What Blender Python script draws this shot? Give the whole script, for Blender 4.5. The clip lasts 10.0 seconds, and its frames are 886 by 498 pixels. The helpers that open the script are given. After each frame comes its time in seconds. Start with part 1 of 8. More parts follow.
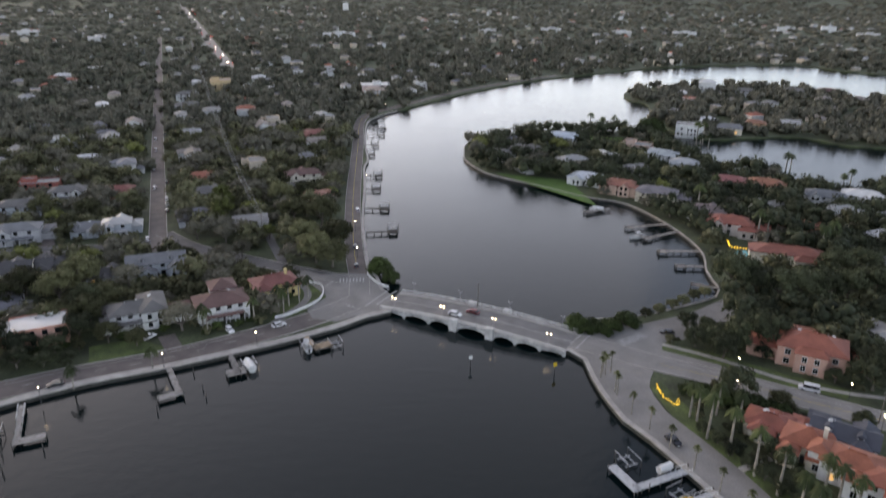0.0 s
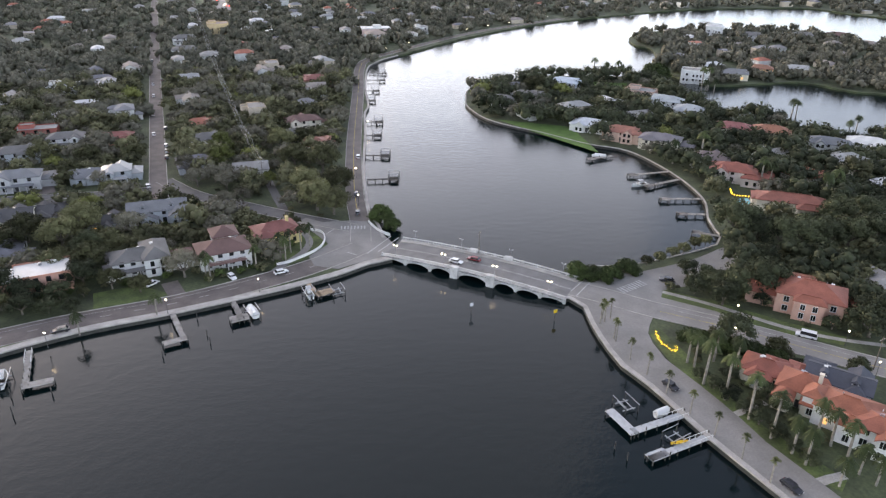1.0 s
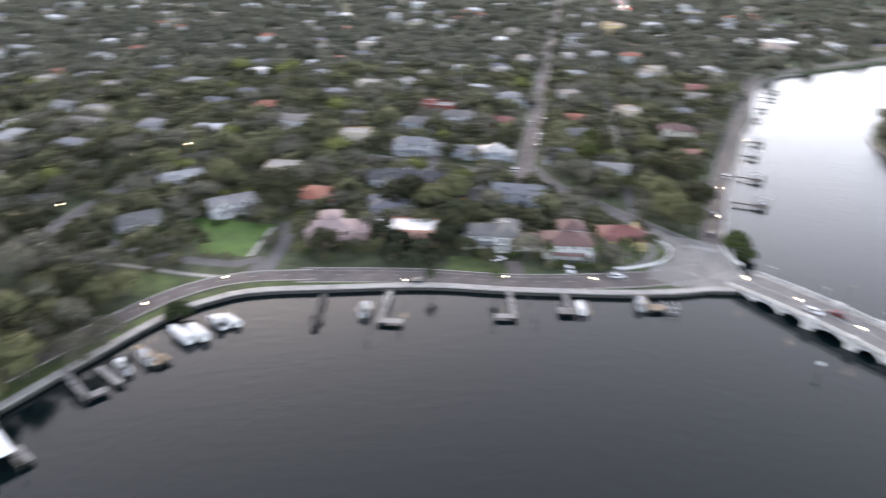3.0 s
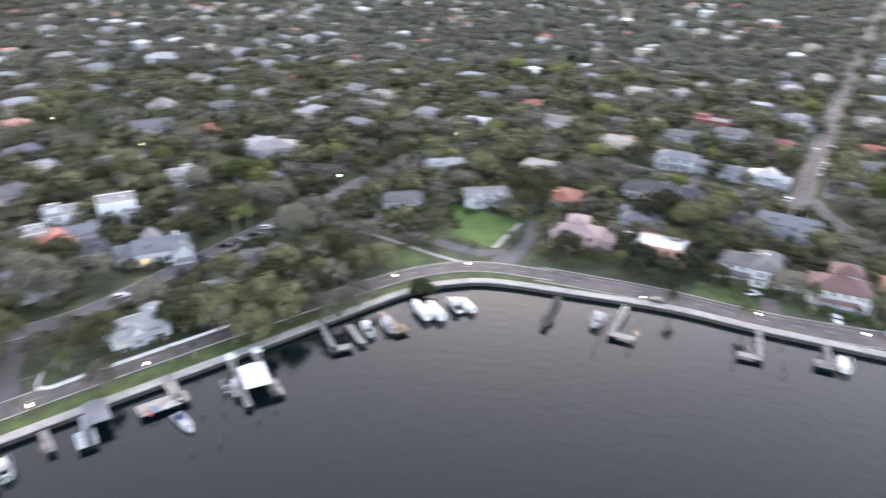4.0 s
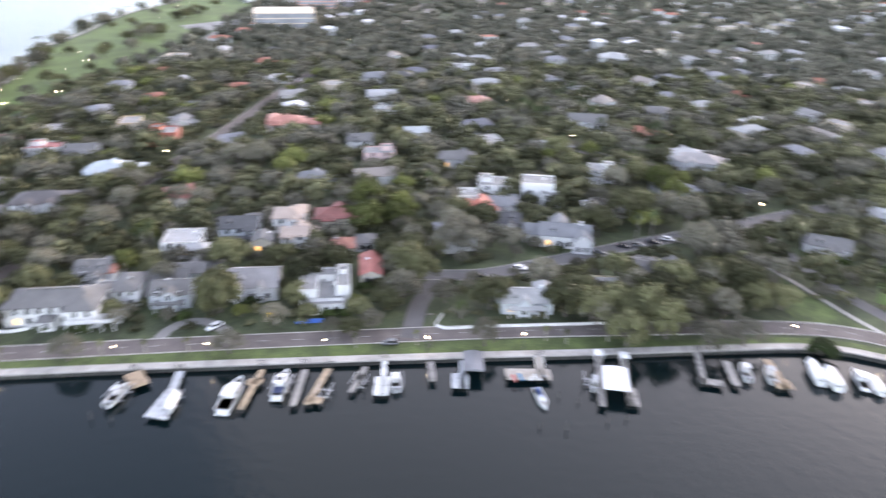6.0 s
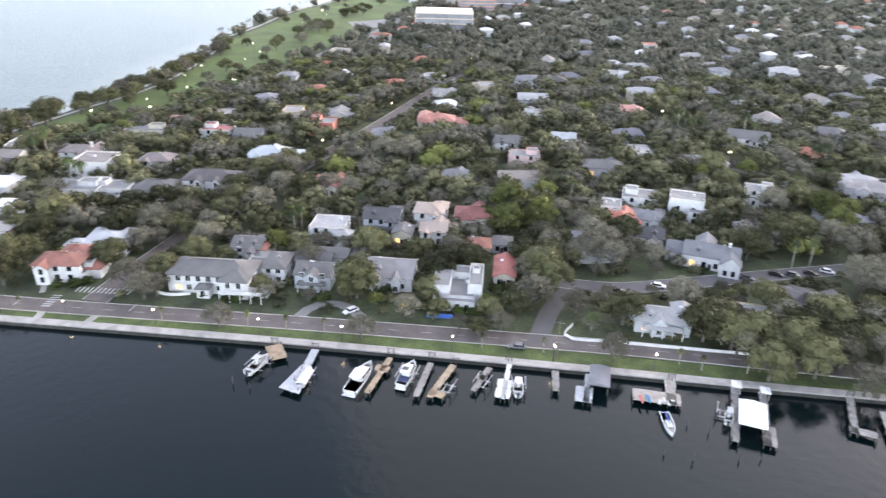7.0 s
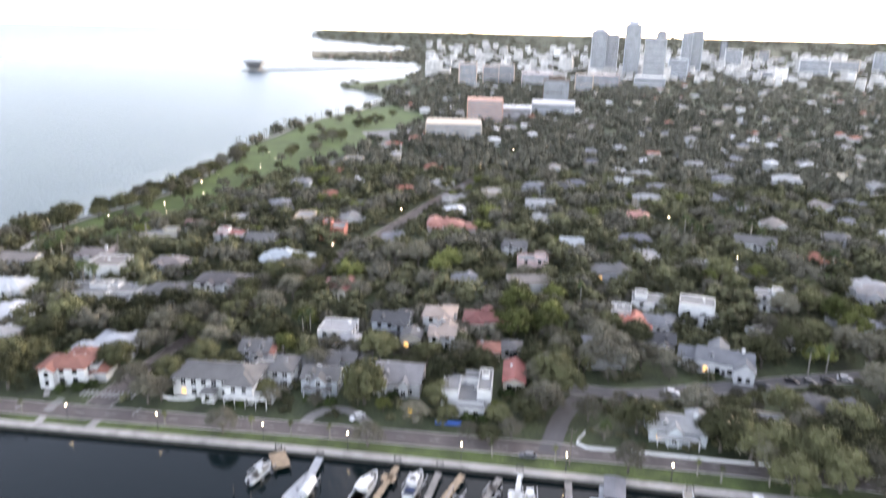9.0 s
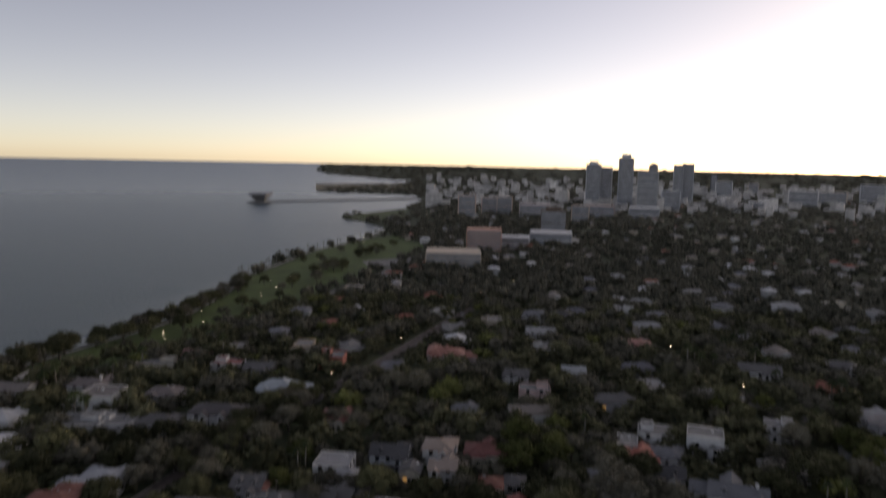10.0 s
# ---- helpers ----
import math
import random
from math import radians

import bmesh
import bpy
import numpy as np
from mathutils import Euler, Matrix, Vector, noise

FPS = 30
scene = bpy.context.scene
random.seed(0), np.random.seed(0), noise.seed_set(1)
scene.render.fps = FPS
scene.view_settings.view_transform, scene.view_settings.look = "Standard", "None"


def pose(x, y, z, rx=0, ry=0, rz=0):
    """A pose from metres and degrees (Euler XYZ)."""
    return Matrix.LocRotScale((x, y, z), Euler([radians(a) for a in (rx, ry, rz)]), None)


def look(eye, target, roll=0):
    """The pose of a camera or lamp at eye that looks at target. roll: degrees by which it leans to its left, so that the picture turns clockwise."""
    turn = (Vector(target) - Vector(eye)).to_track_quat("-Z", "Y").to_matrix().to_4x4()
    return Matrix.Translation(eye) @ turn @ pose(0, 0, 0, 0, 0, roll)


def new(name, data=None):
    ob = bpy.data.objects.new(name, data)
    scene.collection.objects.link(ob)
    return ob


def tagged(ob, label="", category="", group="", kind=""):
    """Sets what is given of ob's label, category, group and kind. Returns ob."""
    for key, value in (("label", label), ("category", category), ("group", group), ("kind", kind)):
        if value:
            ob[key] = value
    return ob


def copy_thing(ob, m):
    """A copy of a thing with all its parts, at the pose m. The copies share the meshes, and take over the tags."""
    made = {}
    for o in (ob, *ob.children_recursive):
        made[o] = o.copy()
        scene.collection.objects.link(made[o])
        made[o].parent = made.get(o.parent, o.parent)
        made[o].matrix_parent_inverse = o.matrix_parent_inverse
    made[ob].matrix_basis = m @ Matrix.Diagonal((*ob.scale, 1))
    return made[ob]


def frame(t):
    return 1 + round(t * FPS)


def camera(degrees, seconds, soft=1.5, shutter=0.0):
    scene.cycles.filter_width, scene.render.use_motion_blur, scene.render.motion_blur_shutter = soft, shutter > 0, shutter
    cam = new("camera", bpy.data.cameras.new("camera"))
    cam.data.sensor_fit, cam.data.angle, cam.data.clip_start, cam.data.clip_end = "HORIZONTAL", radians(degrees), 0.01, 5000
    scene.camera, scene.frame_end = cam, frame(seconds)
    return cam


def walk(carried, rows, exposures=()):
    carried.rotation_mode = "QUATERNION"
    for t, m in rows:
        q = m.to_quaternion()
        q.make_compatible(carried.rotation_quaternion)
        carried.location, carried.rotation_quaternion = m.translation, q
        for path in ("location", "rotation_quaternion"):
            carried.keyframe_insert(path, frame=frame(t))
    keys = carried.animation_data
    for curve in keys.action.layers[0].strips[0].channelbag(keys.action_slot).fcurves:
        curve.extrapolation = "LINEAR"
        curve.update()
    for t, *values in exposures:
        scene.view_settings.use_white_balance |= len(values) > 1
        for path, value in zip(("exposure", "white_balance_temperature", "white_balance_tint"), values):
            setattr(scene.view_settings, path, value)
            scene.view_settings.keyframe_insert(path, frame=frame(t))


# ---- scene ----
def aim(yaw, pitch, roll):
    """The hovering camera: it turns where it is, 105 m over the water."""
    return pose(0, 0, 105, 90, 0, yaw) @ pose(0, 0, 0, pitch, 0, 0) @ pose(0, 0, 0, 0, 0, roll)


cam = camera(64.25, 10.0, soft=1.3, shutter=1.0)
walk(cam, [
    (0.0, aim(-0.00, -21.05, 0.71)),
    (0.5, aim(0.02, -23.88, 0.74)),
    (1.0, aim(0.05, -25.31, 0.76)),
    (1.5, aim(0.05, -25.31, 0.76)),
    (2.0, aim(3.12, -25.34, 0.70)),
    (2.5, aim(16.68, -25.41, 0.75)),
    (3.0, aim(30.10, -25.48, 0.95)),
    (3.2, aim(34.75, -25.50, 0.97)),
    (4.3, aim(57.19, -25.58, 1.00)),
    (4.5, aim(60.61, -25.58, 1.05)),
    (5.0, aim(69.06, -25.62, 1.15)),
    (5.5, aim(77.66, -25.67, 1.25)),
    (6.0, aim(86.28, -25.72, 1.24)),
    (6.2, aim(89.64, -25.74, 1.28)),
    (7.3, aim(99.28, -25.74, 1.49)),
    (7.5, aim(99.27, -25.72, 1.49)),
    (8.0, aim(99.27, -25.60, 1.55)),
    (8.5, aim(99.33, -22.62, 1.50)),
    (9.0, aim(99.46, -17.36, 1.34)),
    (9.5, aim(99.59, -12.13, 1.22)),
    (10.0, aim(99.69, -6.97, 1.17)),
], exposures=[(0.0, 2.1, 8700, 18), (0.8, 2.58, 8700, 18), (2.0, 2.88, 8700, 18), (3.0, 3.18, 8700, 18), (4.5, 3.59, 8350, 20), (6.2, 3.56, 8350, 20), (7.3, 3.5, 8650, 18), (8.8, 3.4, 8700, 19), (9.3, 2.8, 8700, 21), (9.6, 1.7, 9000, 23), (10.0, 0.45, 9250, 24)])

# ---------------------------------------------------------------- sky and sun
SUN_YAW = 46.0
world = bpy.data.worlds.new("sky")
scene.world = world
world.use_nodes = True
sky = world.node_tree.nodes.new("ShaderNodeTexSky")
sky.sky_type, sky.sun_disc = "NISHITA", False
sky.sun_elevation, sky.sun_rotation = radians(9.0), radians(-SUN_YAW)
sky.air_density, sky.dust_density, sky.ozone_density = 0.5, 0.4, 1.2
back = world.node_tree.nodes["Background"]
haze = world.node_tree.nodes.new("ShaderNodeHueSaturation")
haze.inputs["Saturation"].default_value = 0.8
world.node_tree.links.new(sky.outputs[0], haze.inputs["Color"])
world.node_tree.links.new(haze.outputs[0], back.inputs[0])
back.inputs[1].default_value = 0.15
sun = new("sun", bpy.data.lights.new("sun", "SUN"))
sun.data.energy, sun.data.angle, sun.data.color = 0.20, radians(125), (0.95, 0.97, 1.0)
sun.matrix_world = look((0, 0, 300), (0 + math.sin(radians(SUN_YAW)), -math.cos(radians(SUN_YAW)), 300 - 0.16))

# ---------------------------------------------------------------- materials


def mat(name, col, rough=0.7, vary=0.25, size=2.0, fine=0.2, bump=0.0, metal=0.0, rnd="", amount=0.3, glow=0.0, spec=0.5):
    """A surface of one colour with stains (size, metres), grain (fine, metres), relief and change from piece to piece."""
    m = bpy.data.materials.new(name)
    m.use_nodes = True
    nt = m.node_tree
    n, l = nt.nodes, nt.links
    b = n["Principled BSDF"]
    b.inputs["Roughness"].default_value, b.inputs["Metallic"].default_value = rough, metal
    b.inputs["Specular IOR Level"].default_value = spec
    tc = n.new("ShaderNodeTexCoord")
    geo = n.new("ShaderNodeNewGeometry")
    fac = None
    for scale, w in ((1 / size, 1.0), (1 / fine, 0.6)):
        t = n.new("ShaderNodeTexNoise")
        t.inputs["Scale"].default_value, t.inputs["Detail"].default_value = scale, 4.0
        l.new(geo.outputs["Position"], t.inputs["Vector"])
        mr = n.new("ShaderNodeMapRange")
        mr.inputs[1].default_value, mr.inputs[2].default_value = 0.3, 0.7
        mr.inputs[3].default_value, mr.inputs[4].default_value = 1 - vary * w, 1 + vary * w
        l.new(t.outputs[0], mr.inputs[0])
        if fac is None:
            fac = mr.outputs[0]
        else:
            mu = n.new("ShaderNodeMath")
            mu.operation = "MULTIPLY"
            l.new(fac, mu.inputs[0]), l.new(mr.outputs[0], mu.inputs[1])
            fac = mu.outputs[0]
            if bump:
                bp = n.new("ShaderNodeBump")
                bp.inputs["Strength"].default_value, bp.inputs["Distance"].default_value = 1.0, bump
                l.new(t.outputs[0], bp.inputs["Height"]), l.new(bp.outputs[0], b.inputs["Normal"])
    if rnd:
        src = n.new("ShaderNodeObjectInfo").outputs["Random"] if rnd == "object" else geo.outputs["Random Per Island"]
        mr = n.new("ShaderNodeMapRange")
        mr.inputs[3].default_value, mr.inputs[4].default_value = 1 - amount, 1 + amount
        l.new(src, mr.inputs[0])
        mu = n.new("ShaderNodeMath")
        mu.operation = "MULTIPLY"
        l.new(fac, mu.inputs[0]), l.new(mr.outputs[0], mu.inputs[1])
        fac = mu.outputs[0]
    mx = n.new("ShaderNodeMix")
    mx.data_type, mx.blend_type = "RGBA", "MULTIPLY"
    mx.inputs[0].default_value = 1.0
    mx.inputs[6].default_value = (*col, 1)
    l.new(fac, mx.inputs[7]), l.new(mx.outputs[2], b.inputs["Base Color"])
    if glow:
        b.inputs["Emission Color"].default_value, b.inputs["Emission Strength"].default_value = (*col, 1), glow
    return m


def leaf_mat(name, low, high, rnd="island"):
    """Leaves: two greens mixed from clump to clump and from tree to tree."""
    m = mat(name, (1, 1, 1), 0.75, 0.15, 6.0, 0.6, rnd=rnd, amount=0.25, spec=0.15)
    n, l = m.node_tree.nodes, m.node_tree.links
    mx = next(x for x in n if x.bl_idname == "ShaderNodeMix")
    ramp = n.new("ShaderNodeMix")
    ramp.data_type = "RGBA"
    ramp.inputs[6].default_value, ramp.inputs[7].default_value = (*low, 1), (*high, 1)
    t = n.new("ShaderNodeTexNoise")
    t.inputs["Scale"].default_value, t.inputs["Detail"].default_value = 0.07, 2.0
    geo = next(x for x in n if x.bl_idname == "ShaderNodeNewGeometry")
    l.new(geo.outputs["Position"], t.inputs["Vector"])
    mr = n.new("ShaderNodeMapRange")
    mr.inputs[1].default_value, mr.inputs[2].default_value = 0.35, 0.65
    l.new(t.outputs[0], mr.inputs[0])
    if rnd == "object":
        l.new(n.new("ShaderNodeObjectInfo").outputs["Random"], ramp.inputs[0])
    else:
        l.new(mr.outputs[0], ramp.inputs[0])
    l.new(ramp.outputs[2], mx.inputs[6])
    return m


WATER = mat("bay_water", (0.004, 0.019, 0.022), 0.07, 0.1, 40.0, 1.2, spec=0.42)
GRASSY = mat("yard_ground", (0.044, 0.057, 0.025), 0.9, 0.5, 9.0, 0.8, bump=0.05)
LAWN = mat("lawn_grass", (0.06, 0.085, 0.024), 0.9, 0.45, 5.0, 0.6, bump=0.04)
LAWNBRIGHT = mat("green_mown_grass", (0.06, 0.125, 0.022), 0.9, 0.25, 6.0, 0.6, bump=0.04)
PARKGRASS = mat("park_grass", (0.068, 0.105, 0.024), 0.9, 0.3, 25.0, 1.5, bump=0.04)
# glass of far facades, paled so its colour carries the haze
HAZYGLASS = mat("haze_paled_glass", (0.24, 0.25, 0.27), 0.35, 0.2, 12.0, 3.0)
REDGLOW = mat("red_signal_lamp", (1.0, 0.05, 0.04), 0.3, 0.05, 1.0, 0.2, glow=2.0)
ASPHALT = mat("worn_asphalt", (0.10, 0.095, 0.095), 0.85, 0.2, 7.0, 0.3, bump=0.01)
BRICKROAD = mat("brick_paved_road", (0.118, 0.098, 0.090), 0.85, 0.25, 5.0, 0.3, bump=0.01)
DECKROAD = mat("bridge_asphalt", (0.15, 0.145, 0.14), 0.85, 0.2, 4.0, 0.3, bump=0.01)
PALEROAD = mat("pale_worn_asphalt", (0.195, 0.185, 0.174), 0.85, 0.18, 8.0, 0.4, bump=0.01)
CONCRETE = mat("weathered_concrete", (0.33, 0.31, 0.285), 0.8, 0.25, 3.0, 0.3, bump=0.01, rnd="object", amount=0.1)
DARKWALL = mat("wet_stained_concrete", (0.04, 0.039, 0.034), 0.7, 0.4, 2.0, 0.3, bump=0.02)
WHITEPAINT = mat("white_paint", (0.62, 0.62, 0.60), 0.6, 0.12, 2.0, 0.2)
# stained bridge white, greyed in colour for the shade on its arches
BRIDGEWHITE = mat("shaded_weathered_concrete", (0.47, 0.46, 0.44), 0.75, 0.22, 2.2, 0.25, bump=0.01)
ROADPAINT = mat("worn_road_paint", (0.36, 0.355, 0.34), 0.7, 0.35, 0.8, 0.1)
YELLOWPAINT = mat("yellow_road_paint", (0.45, 0.33, 0.06), 0.7, 0.35, 0.8, 0.1)
WOOD = mat("grey_dock_timber", (0.26, 0.24, 0.22), 0.85, 0.3, 1.5, 0.1, bump=0.01, rnd="object", amount=0.2)
TAN = mat("tan_dock_timber", (0.34, 0.25, 0.17), 0.85, 0.3, 1.5, 0.1, bump=0.01, rnd="object", amount=0.15)
SANDY = mat("pale_composite_planks", (0.36, 0.32, 0.275), 0.85, 0.2, 1.5, 0.1, bump=0.01)
PILE = mat("dark_timber_pile", (0.055, 0.05, 0.045), 0.9, 0.4, 0.8, 0.1, bump=0.01)
BARK = mat("bark", (0.11, 0.095, 0.08), 0.95, 0.4, 0.8, 0.1, bump=0.02)
PALMBARK = mat("palm_bark", (0.22, 0.20, 0.17), 0.95, 0.3, 0.8, 0.1, bump=0.02)
LEAF = leaf_mat("oak_leaves", (0.033, 0.036, 0.017), (0.112, 0.112, 0.056), "object")
LEAFBRIGHT = leaf_mat("bright_leaves", (0.052, 0.064, 0.020), (0.112, 0.120, 0.038), "object")
LEAFGREY = leaf_mat("grey_twigs", (0.088, 0.083, 0.062), (0.150, 0.140, 0.105), "object")
LEAFDARK = leaf_mat("mangrove_leaves", (0.03, 0.045, 0.016), (0.045, 0.065, 0.02), "object")
# dark green leaves, darkened further to stand for dim light on the isle
LEAFDEEP = leaf_mat("dimmed_leaves", (0.020, 0.026, 0.014), (0.052, 0.060, 0.032), "object")
DEEPMASS = leaf_mat("dimmed_garden_leaves", (0.020, 0.026, 0.014), (0.054, 0.062, 0.034))
LEAFMASS = leaf_mat("garden_leaves", (0.037, 0.039, 0.020), (0.138, 0.135, 0.074))
# far leaves: distance haze is put into these paler colours
LEAFFAR = leaf_mat("hazed_wood_leaves", (0.055, 0.057, 0.041), (0.130, 0.122, 0.091))
PALMLEAF = leaf_mat("palm_fronds", (0.026, 0.038, 0.016), (0.052, 0.068, 0.026), "object")
FANLEAF = leaf_mat("fan_palm_fronds", (0.070, 0.080, 0.036), (0.110, 0.118, 0.052), "object")
GLASS = mat("dark_window_glass", (0.015, 0.017, 0.02), 0.08, 0.1, 1.0, 0.3, spec=0.8)
LITGLASS = mat("lit_window", (1.0, 0.62, 0.25), 0.3, 0.2, 0.8, 0.2, glow=0.16)
LAMPGLOW = mat("lit_lamp_globe", (1.0, 0.86, 0.62), 0.3, 0.02, 1.0, 0.2, glow=7.0)
STRINGGLOW = mat("yellow_fairy_lights", (1.0, 0.66, 0.06), 0.3, 0.05, 1.0, 0.2, glow=0.45)
METAL = mat("grey_galvanised_metal", (0.35, 0.35, 0.36), 0.45, 0.15, 1.0, 0.2, metal=0.6)
DARKMETAL = mat("dark_painted_metal", (0.04, 0.04, 0.042), 0.5, 0.15, 1.0, 0.2)
GELCOAT = mat("white_gelcoat", (0.60, 0.60, 0.59), 0.25, 0.05, 1.0, 0.3)
BOATDECK = mat("beige_boat_deck", (0.40, 0.385, 0.35), 0.7, 0.12, 0.8, 0.2)
NAVY = mat("navy_canvas", (0.03, 0.045, 0.10), 0.7, 0.15, 1.0, 0.3)
CANVAS = mat("grey_canvas", (0.38, 0.39, 0.40), 0.8, 0.15, 1.0, 0.3)
BLUETARP = mat("blue_tarpaulin", (0.03, 0.12, 0.42), 0.5, 0.2, 1.0, 0.3)
YELLOW = mat("yellow_plastic", (0.75, 0.48, 0.03), 0.4, 0.08, 1.0, 0.3)
RUBBER = mat("black_rubber", (0.02, 0.02, 0.02), 0.8, 0.2, 0.5, 0.1)
POOL = mat("pool_water", (0.05, 0.35, 0.40), 0.05, 0.05, 2.0, 0.5)

_mats = {}


def paint(kind, col, rough=0.8):
    """A wall paint or a roof covering of that colour, made once."""
    key = (kind, tuple(round(c, 3) for c in col))
    if key not in _mats:
        if kind == "tile":
            m = mat("clay_roof_tiles", col, 0.75, 0.2, 3.0, 0.28, bump=0.06)
        elif kind == "shingle":
            m = mat("asphalt_shingles", col, 0.9, 0.16, 4.0, 0.28, bump=0.03)
        elif kind == "seam":
            m = mat("metal_roof_sheet", col, 0.55, 0.1, 5.0, 0.5)
        elif kind == "car":
            m = mat("car_paint", col, 0.25, 0.04, 2.0, 0.3)
        else:
            m = mat("stucco_wall", col, rough, 0.13, 2.5, 0.25, bump=0.01)
        _mats[key] = m
    return _mats[key]


# the water's ripples
_n, _l = WATER.node_tree.nodes, WATER.node_tree.links
_b = _n["Principled BSDF"]
_b.inputs["IOR"].default_value = 1.33
_g = next(x for x in _n if x.bl_idname == "ShaderNodeNewGeometry")
_h = None
for _s, _w in ((0.35, 1.0), (1.3, 0.35), (0.02, 1.2)):
    _t = _n.new("ShaderNodeTexNoise")
    _t.inputs["Scale"].default_value, _t.inputs["Detail"].default_value = _s, 3.0
    _l.new(_g.outputs["Position"], _t.inputs["Vector"])
    _m = _n.new("ShaderNodeMath")
    _m.operation = "MULTIPLY_ADD"
    _m.inputs[1].default_value = _w
    _l.new(_t.outputs[0], _m.inputs[0])
    if _h is not None:
        _l.new(_h, _m.inputs[2])
    _h = _m.outputs[0]
_p = _n.new("ShaderNodeBump")
_p.inputs["Strength"].default_value, _p.inputs["Distance"].default_value = 1.0, 0.06
_sx = _n.new("ShaderNodeSeparateXYZ")
_l.new(_g.outputs["Position"], _sx.inputs[0])
_mr = _n.new("ShaderNodeMapRange")
_mr.inputs[1].default_value, _mr.inputs[2].default_value = -200.0, -300.0
_mr.inputs[3].default_value, _mr.inputs[4].default_value = 0.06, 0.7
_l.new(_sx.outputs[1], _mr.inputs[0]), _l.new(_mr.outputs[0], _p.inputs["Distance"])
_mq = _n.new("ShaderNodeMapRange")
_mq.inputs[1].default_value, _mq.inputs[2].default_value = -200.0, -300.0
_mq.inputs[3].default_value, _mq.inputs[4].default_value = 0.12, 0.33
_l.new(_sx.outputs[1], _mq.inputs[0]), _l.new(_mq.outputs[0], _b.inputs["Roughness"])
# open bay painted paler and bluer, for sky sheen on turbid water
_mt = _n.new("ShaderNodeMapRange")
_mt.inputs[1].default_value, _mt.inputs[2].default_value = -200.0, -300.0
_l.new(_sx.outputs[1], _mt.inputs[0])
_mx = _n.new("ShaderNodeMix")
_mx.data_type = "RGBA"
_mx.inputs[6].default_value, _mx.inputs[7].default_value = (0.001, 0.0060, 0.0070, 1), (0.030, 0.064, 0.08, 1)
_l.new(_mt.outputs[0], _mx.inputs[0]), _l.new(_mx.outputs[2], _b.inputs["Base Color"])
# the open bay is calmer far out
_ln = _n.new("ShaderNodeVectorMath")
_ln.operation = "LENGTH"
_l.new(_g.outputs["Position"], _ln.inputs[0])
_mf = _n.new("ShaderNodeMapRange")
_mf.inputs[1].default_value, _mf.inputs[2].default_value = 700.0, 2500.0
_mf.inputs[3].default_value, _mf.inputs[4].default_value = 1.0, 0.8
_l.new(_ln.outputs["Value"], _mf.inputs[0])
for _src, _dst in ((_mr, _p.inputs["Distance"]), (_mq, _b.inputs["Roughness"])):
    _mm = _n.new("ShaderNodeMath")
    _mm.operation = "MULTIPLY"
    _l.new(_src.outputs[0], _mm.inputs[0]), _l.new(_mf.outputs[0], _mm.inputs[1])
    _l.new(_mm.outputs[0], _dst)
# the inlet past the bridge is ruffled by the wind
for _dst, _add in ((_p.inputs["Distance"], 0.05), (_b.inputs["Roughness"], 0.04)):
    _mi = _n.new("ShaderNodeMapRange")
    _mi.inputs[1].default_value, _mi.inputs[2].default_value = 190.0, 300.0
    _mi.inputs[3].default_value, _mi.inputs[4].default_value = 0.0, _add
    _l.new(_sx.outputs[1], _mi.inputs[0])
    _ma = _n.new("ShaderNodeMath")
    _l.new(_dst.links[0].from_socket, _ma.inputs[0]), _l.new(_mi.outputs[0], _ma.inputs[1])
    _l.new(_ma.outputs[0], _dst)
_l.new(_h, _p.inputs["Height"]), _l.new(_p.outputs[0], _b.inputs["Normal"])

# ---------------------------------------------------------------- building helpers


def lift(r):
    """The far land and sea rise a little, so that they close against the sky as at a true horizon."""
    return 84.0 * ((r - 2500.0) / 2450.0) ** 2 if r > 2500.0 else 0.0


def land_z(x, y):
    return 1.3 + lift(math.hypot(x, y))


def part(name, bm, material, parent, label="", smooth=False):
    me = bpy.data.meshes.new(name)
    bm.to_mesh(me)
    bm.free()
    return part_data(name, me, material, parent, label, smooth)


def part_data(name, me, material, parent, label="", smooth=False):
    if material:
        me.materials.append(material)
    if smooth:
        me.shade_smooth()
    ob = new(name, me)
    ob.parent = parent
    if label:
        tagged(ob, label)
    return ob


def thing(name, label, category, m=None, group="", kind=""):
    ob = new(name)
    ob.empty_display_size = 0.5
    if m is not None:
        ob.matrix_basis = m
    return tagged(ob, label, category, group, kind)


def pydata(name, verts, faces):
    me = bpy.data.meshes.new(name)
    me.from_pydata(verts, [], faces)
    me.update()
    return me


def box(bm, x0, x1, y0, y1, z0, z1, m=None):
    v = [bm.verts.new(p) for p in ((x0, y0, z0), (x1, y0, z0), (x1, y1, z0), (x0, y1, z0), (x0, y0, z1), (x1, y0, z1), (x1, y1, z1), (x0, y1, z1))]
    for f in ((0, 3, 2, 1), (4, 5, 6, 7), (0, 1, 5, 4), (1, 2, 6, 5), (2, 3, 7, 6), (3, 0, 4, 7)):
        bm.faces.new([v[i] for i in f])
    if m is not None:
        for p in v:
            p.co = m @ p.co
    return bm


def tube(bm, a, b, ra, rb, n=8):
    a, b = Vector(a), Vector(b)
    q = (b - a).to_track_quat("Z", "Y")
    ring = []
    for p, r in ((a, ra), (b, rb)):
        ring.append([bm.verts.new(p + q @ Vector((r * math.cos(6.28318 * i / n), r * math.sin(6.28318 * i / n), 0))) for i in range(n)])
    for i in range(n):
        bm.faces.new((ring[0][i], ring[0][(i + 1) % n], ring[1][(i + 1) % n], ring[1][i]))
    bm.faces.new(ring[0][::-1])
    bm.faces.new(ring[1])
    return bm


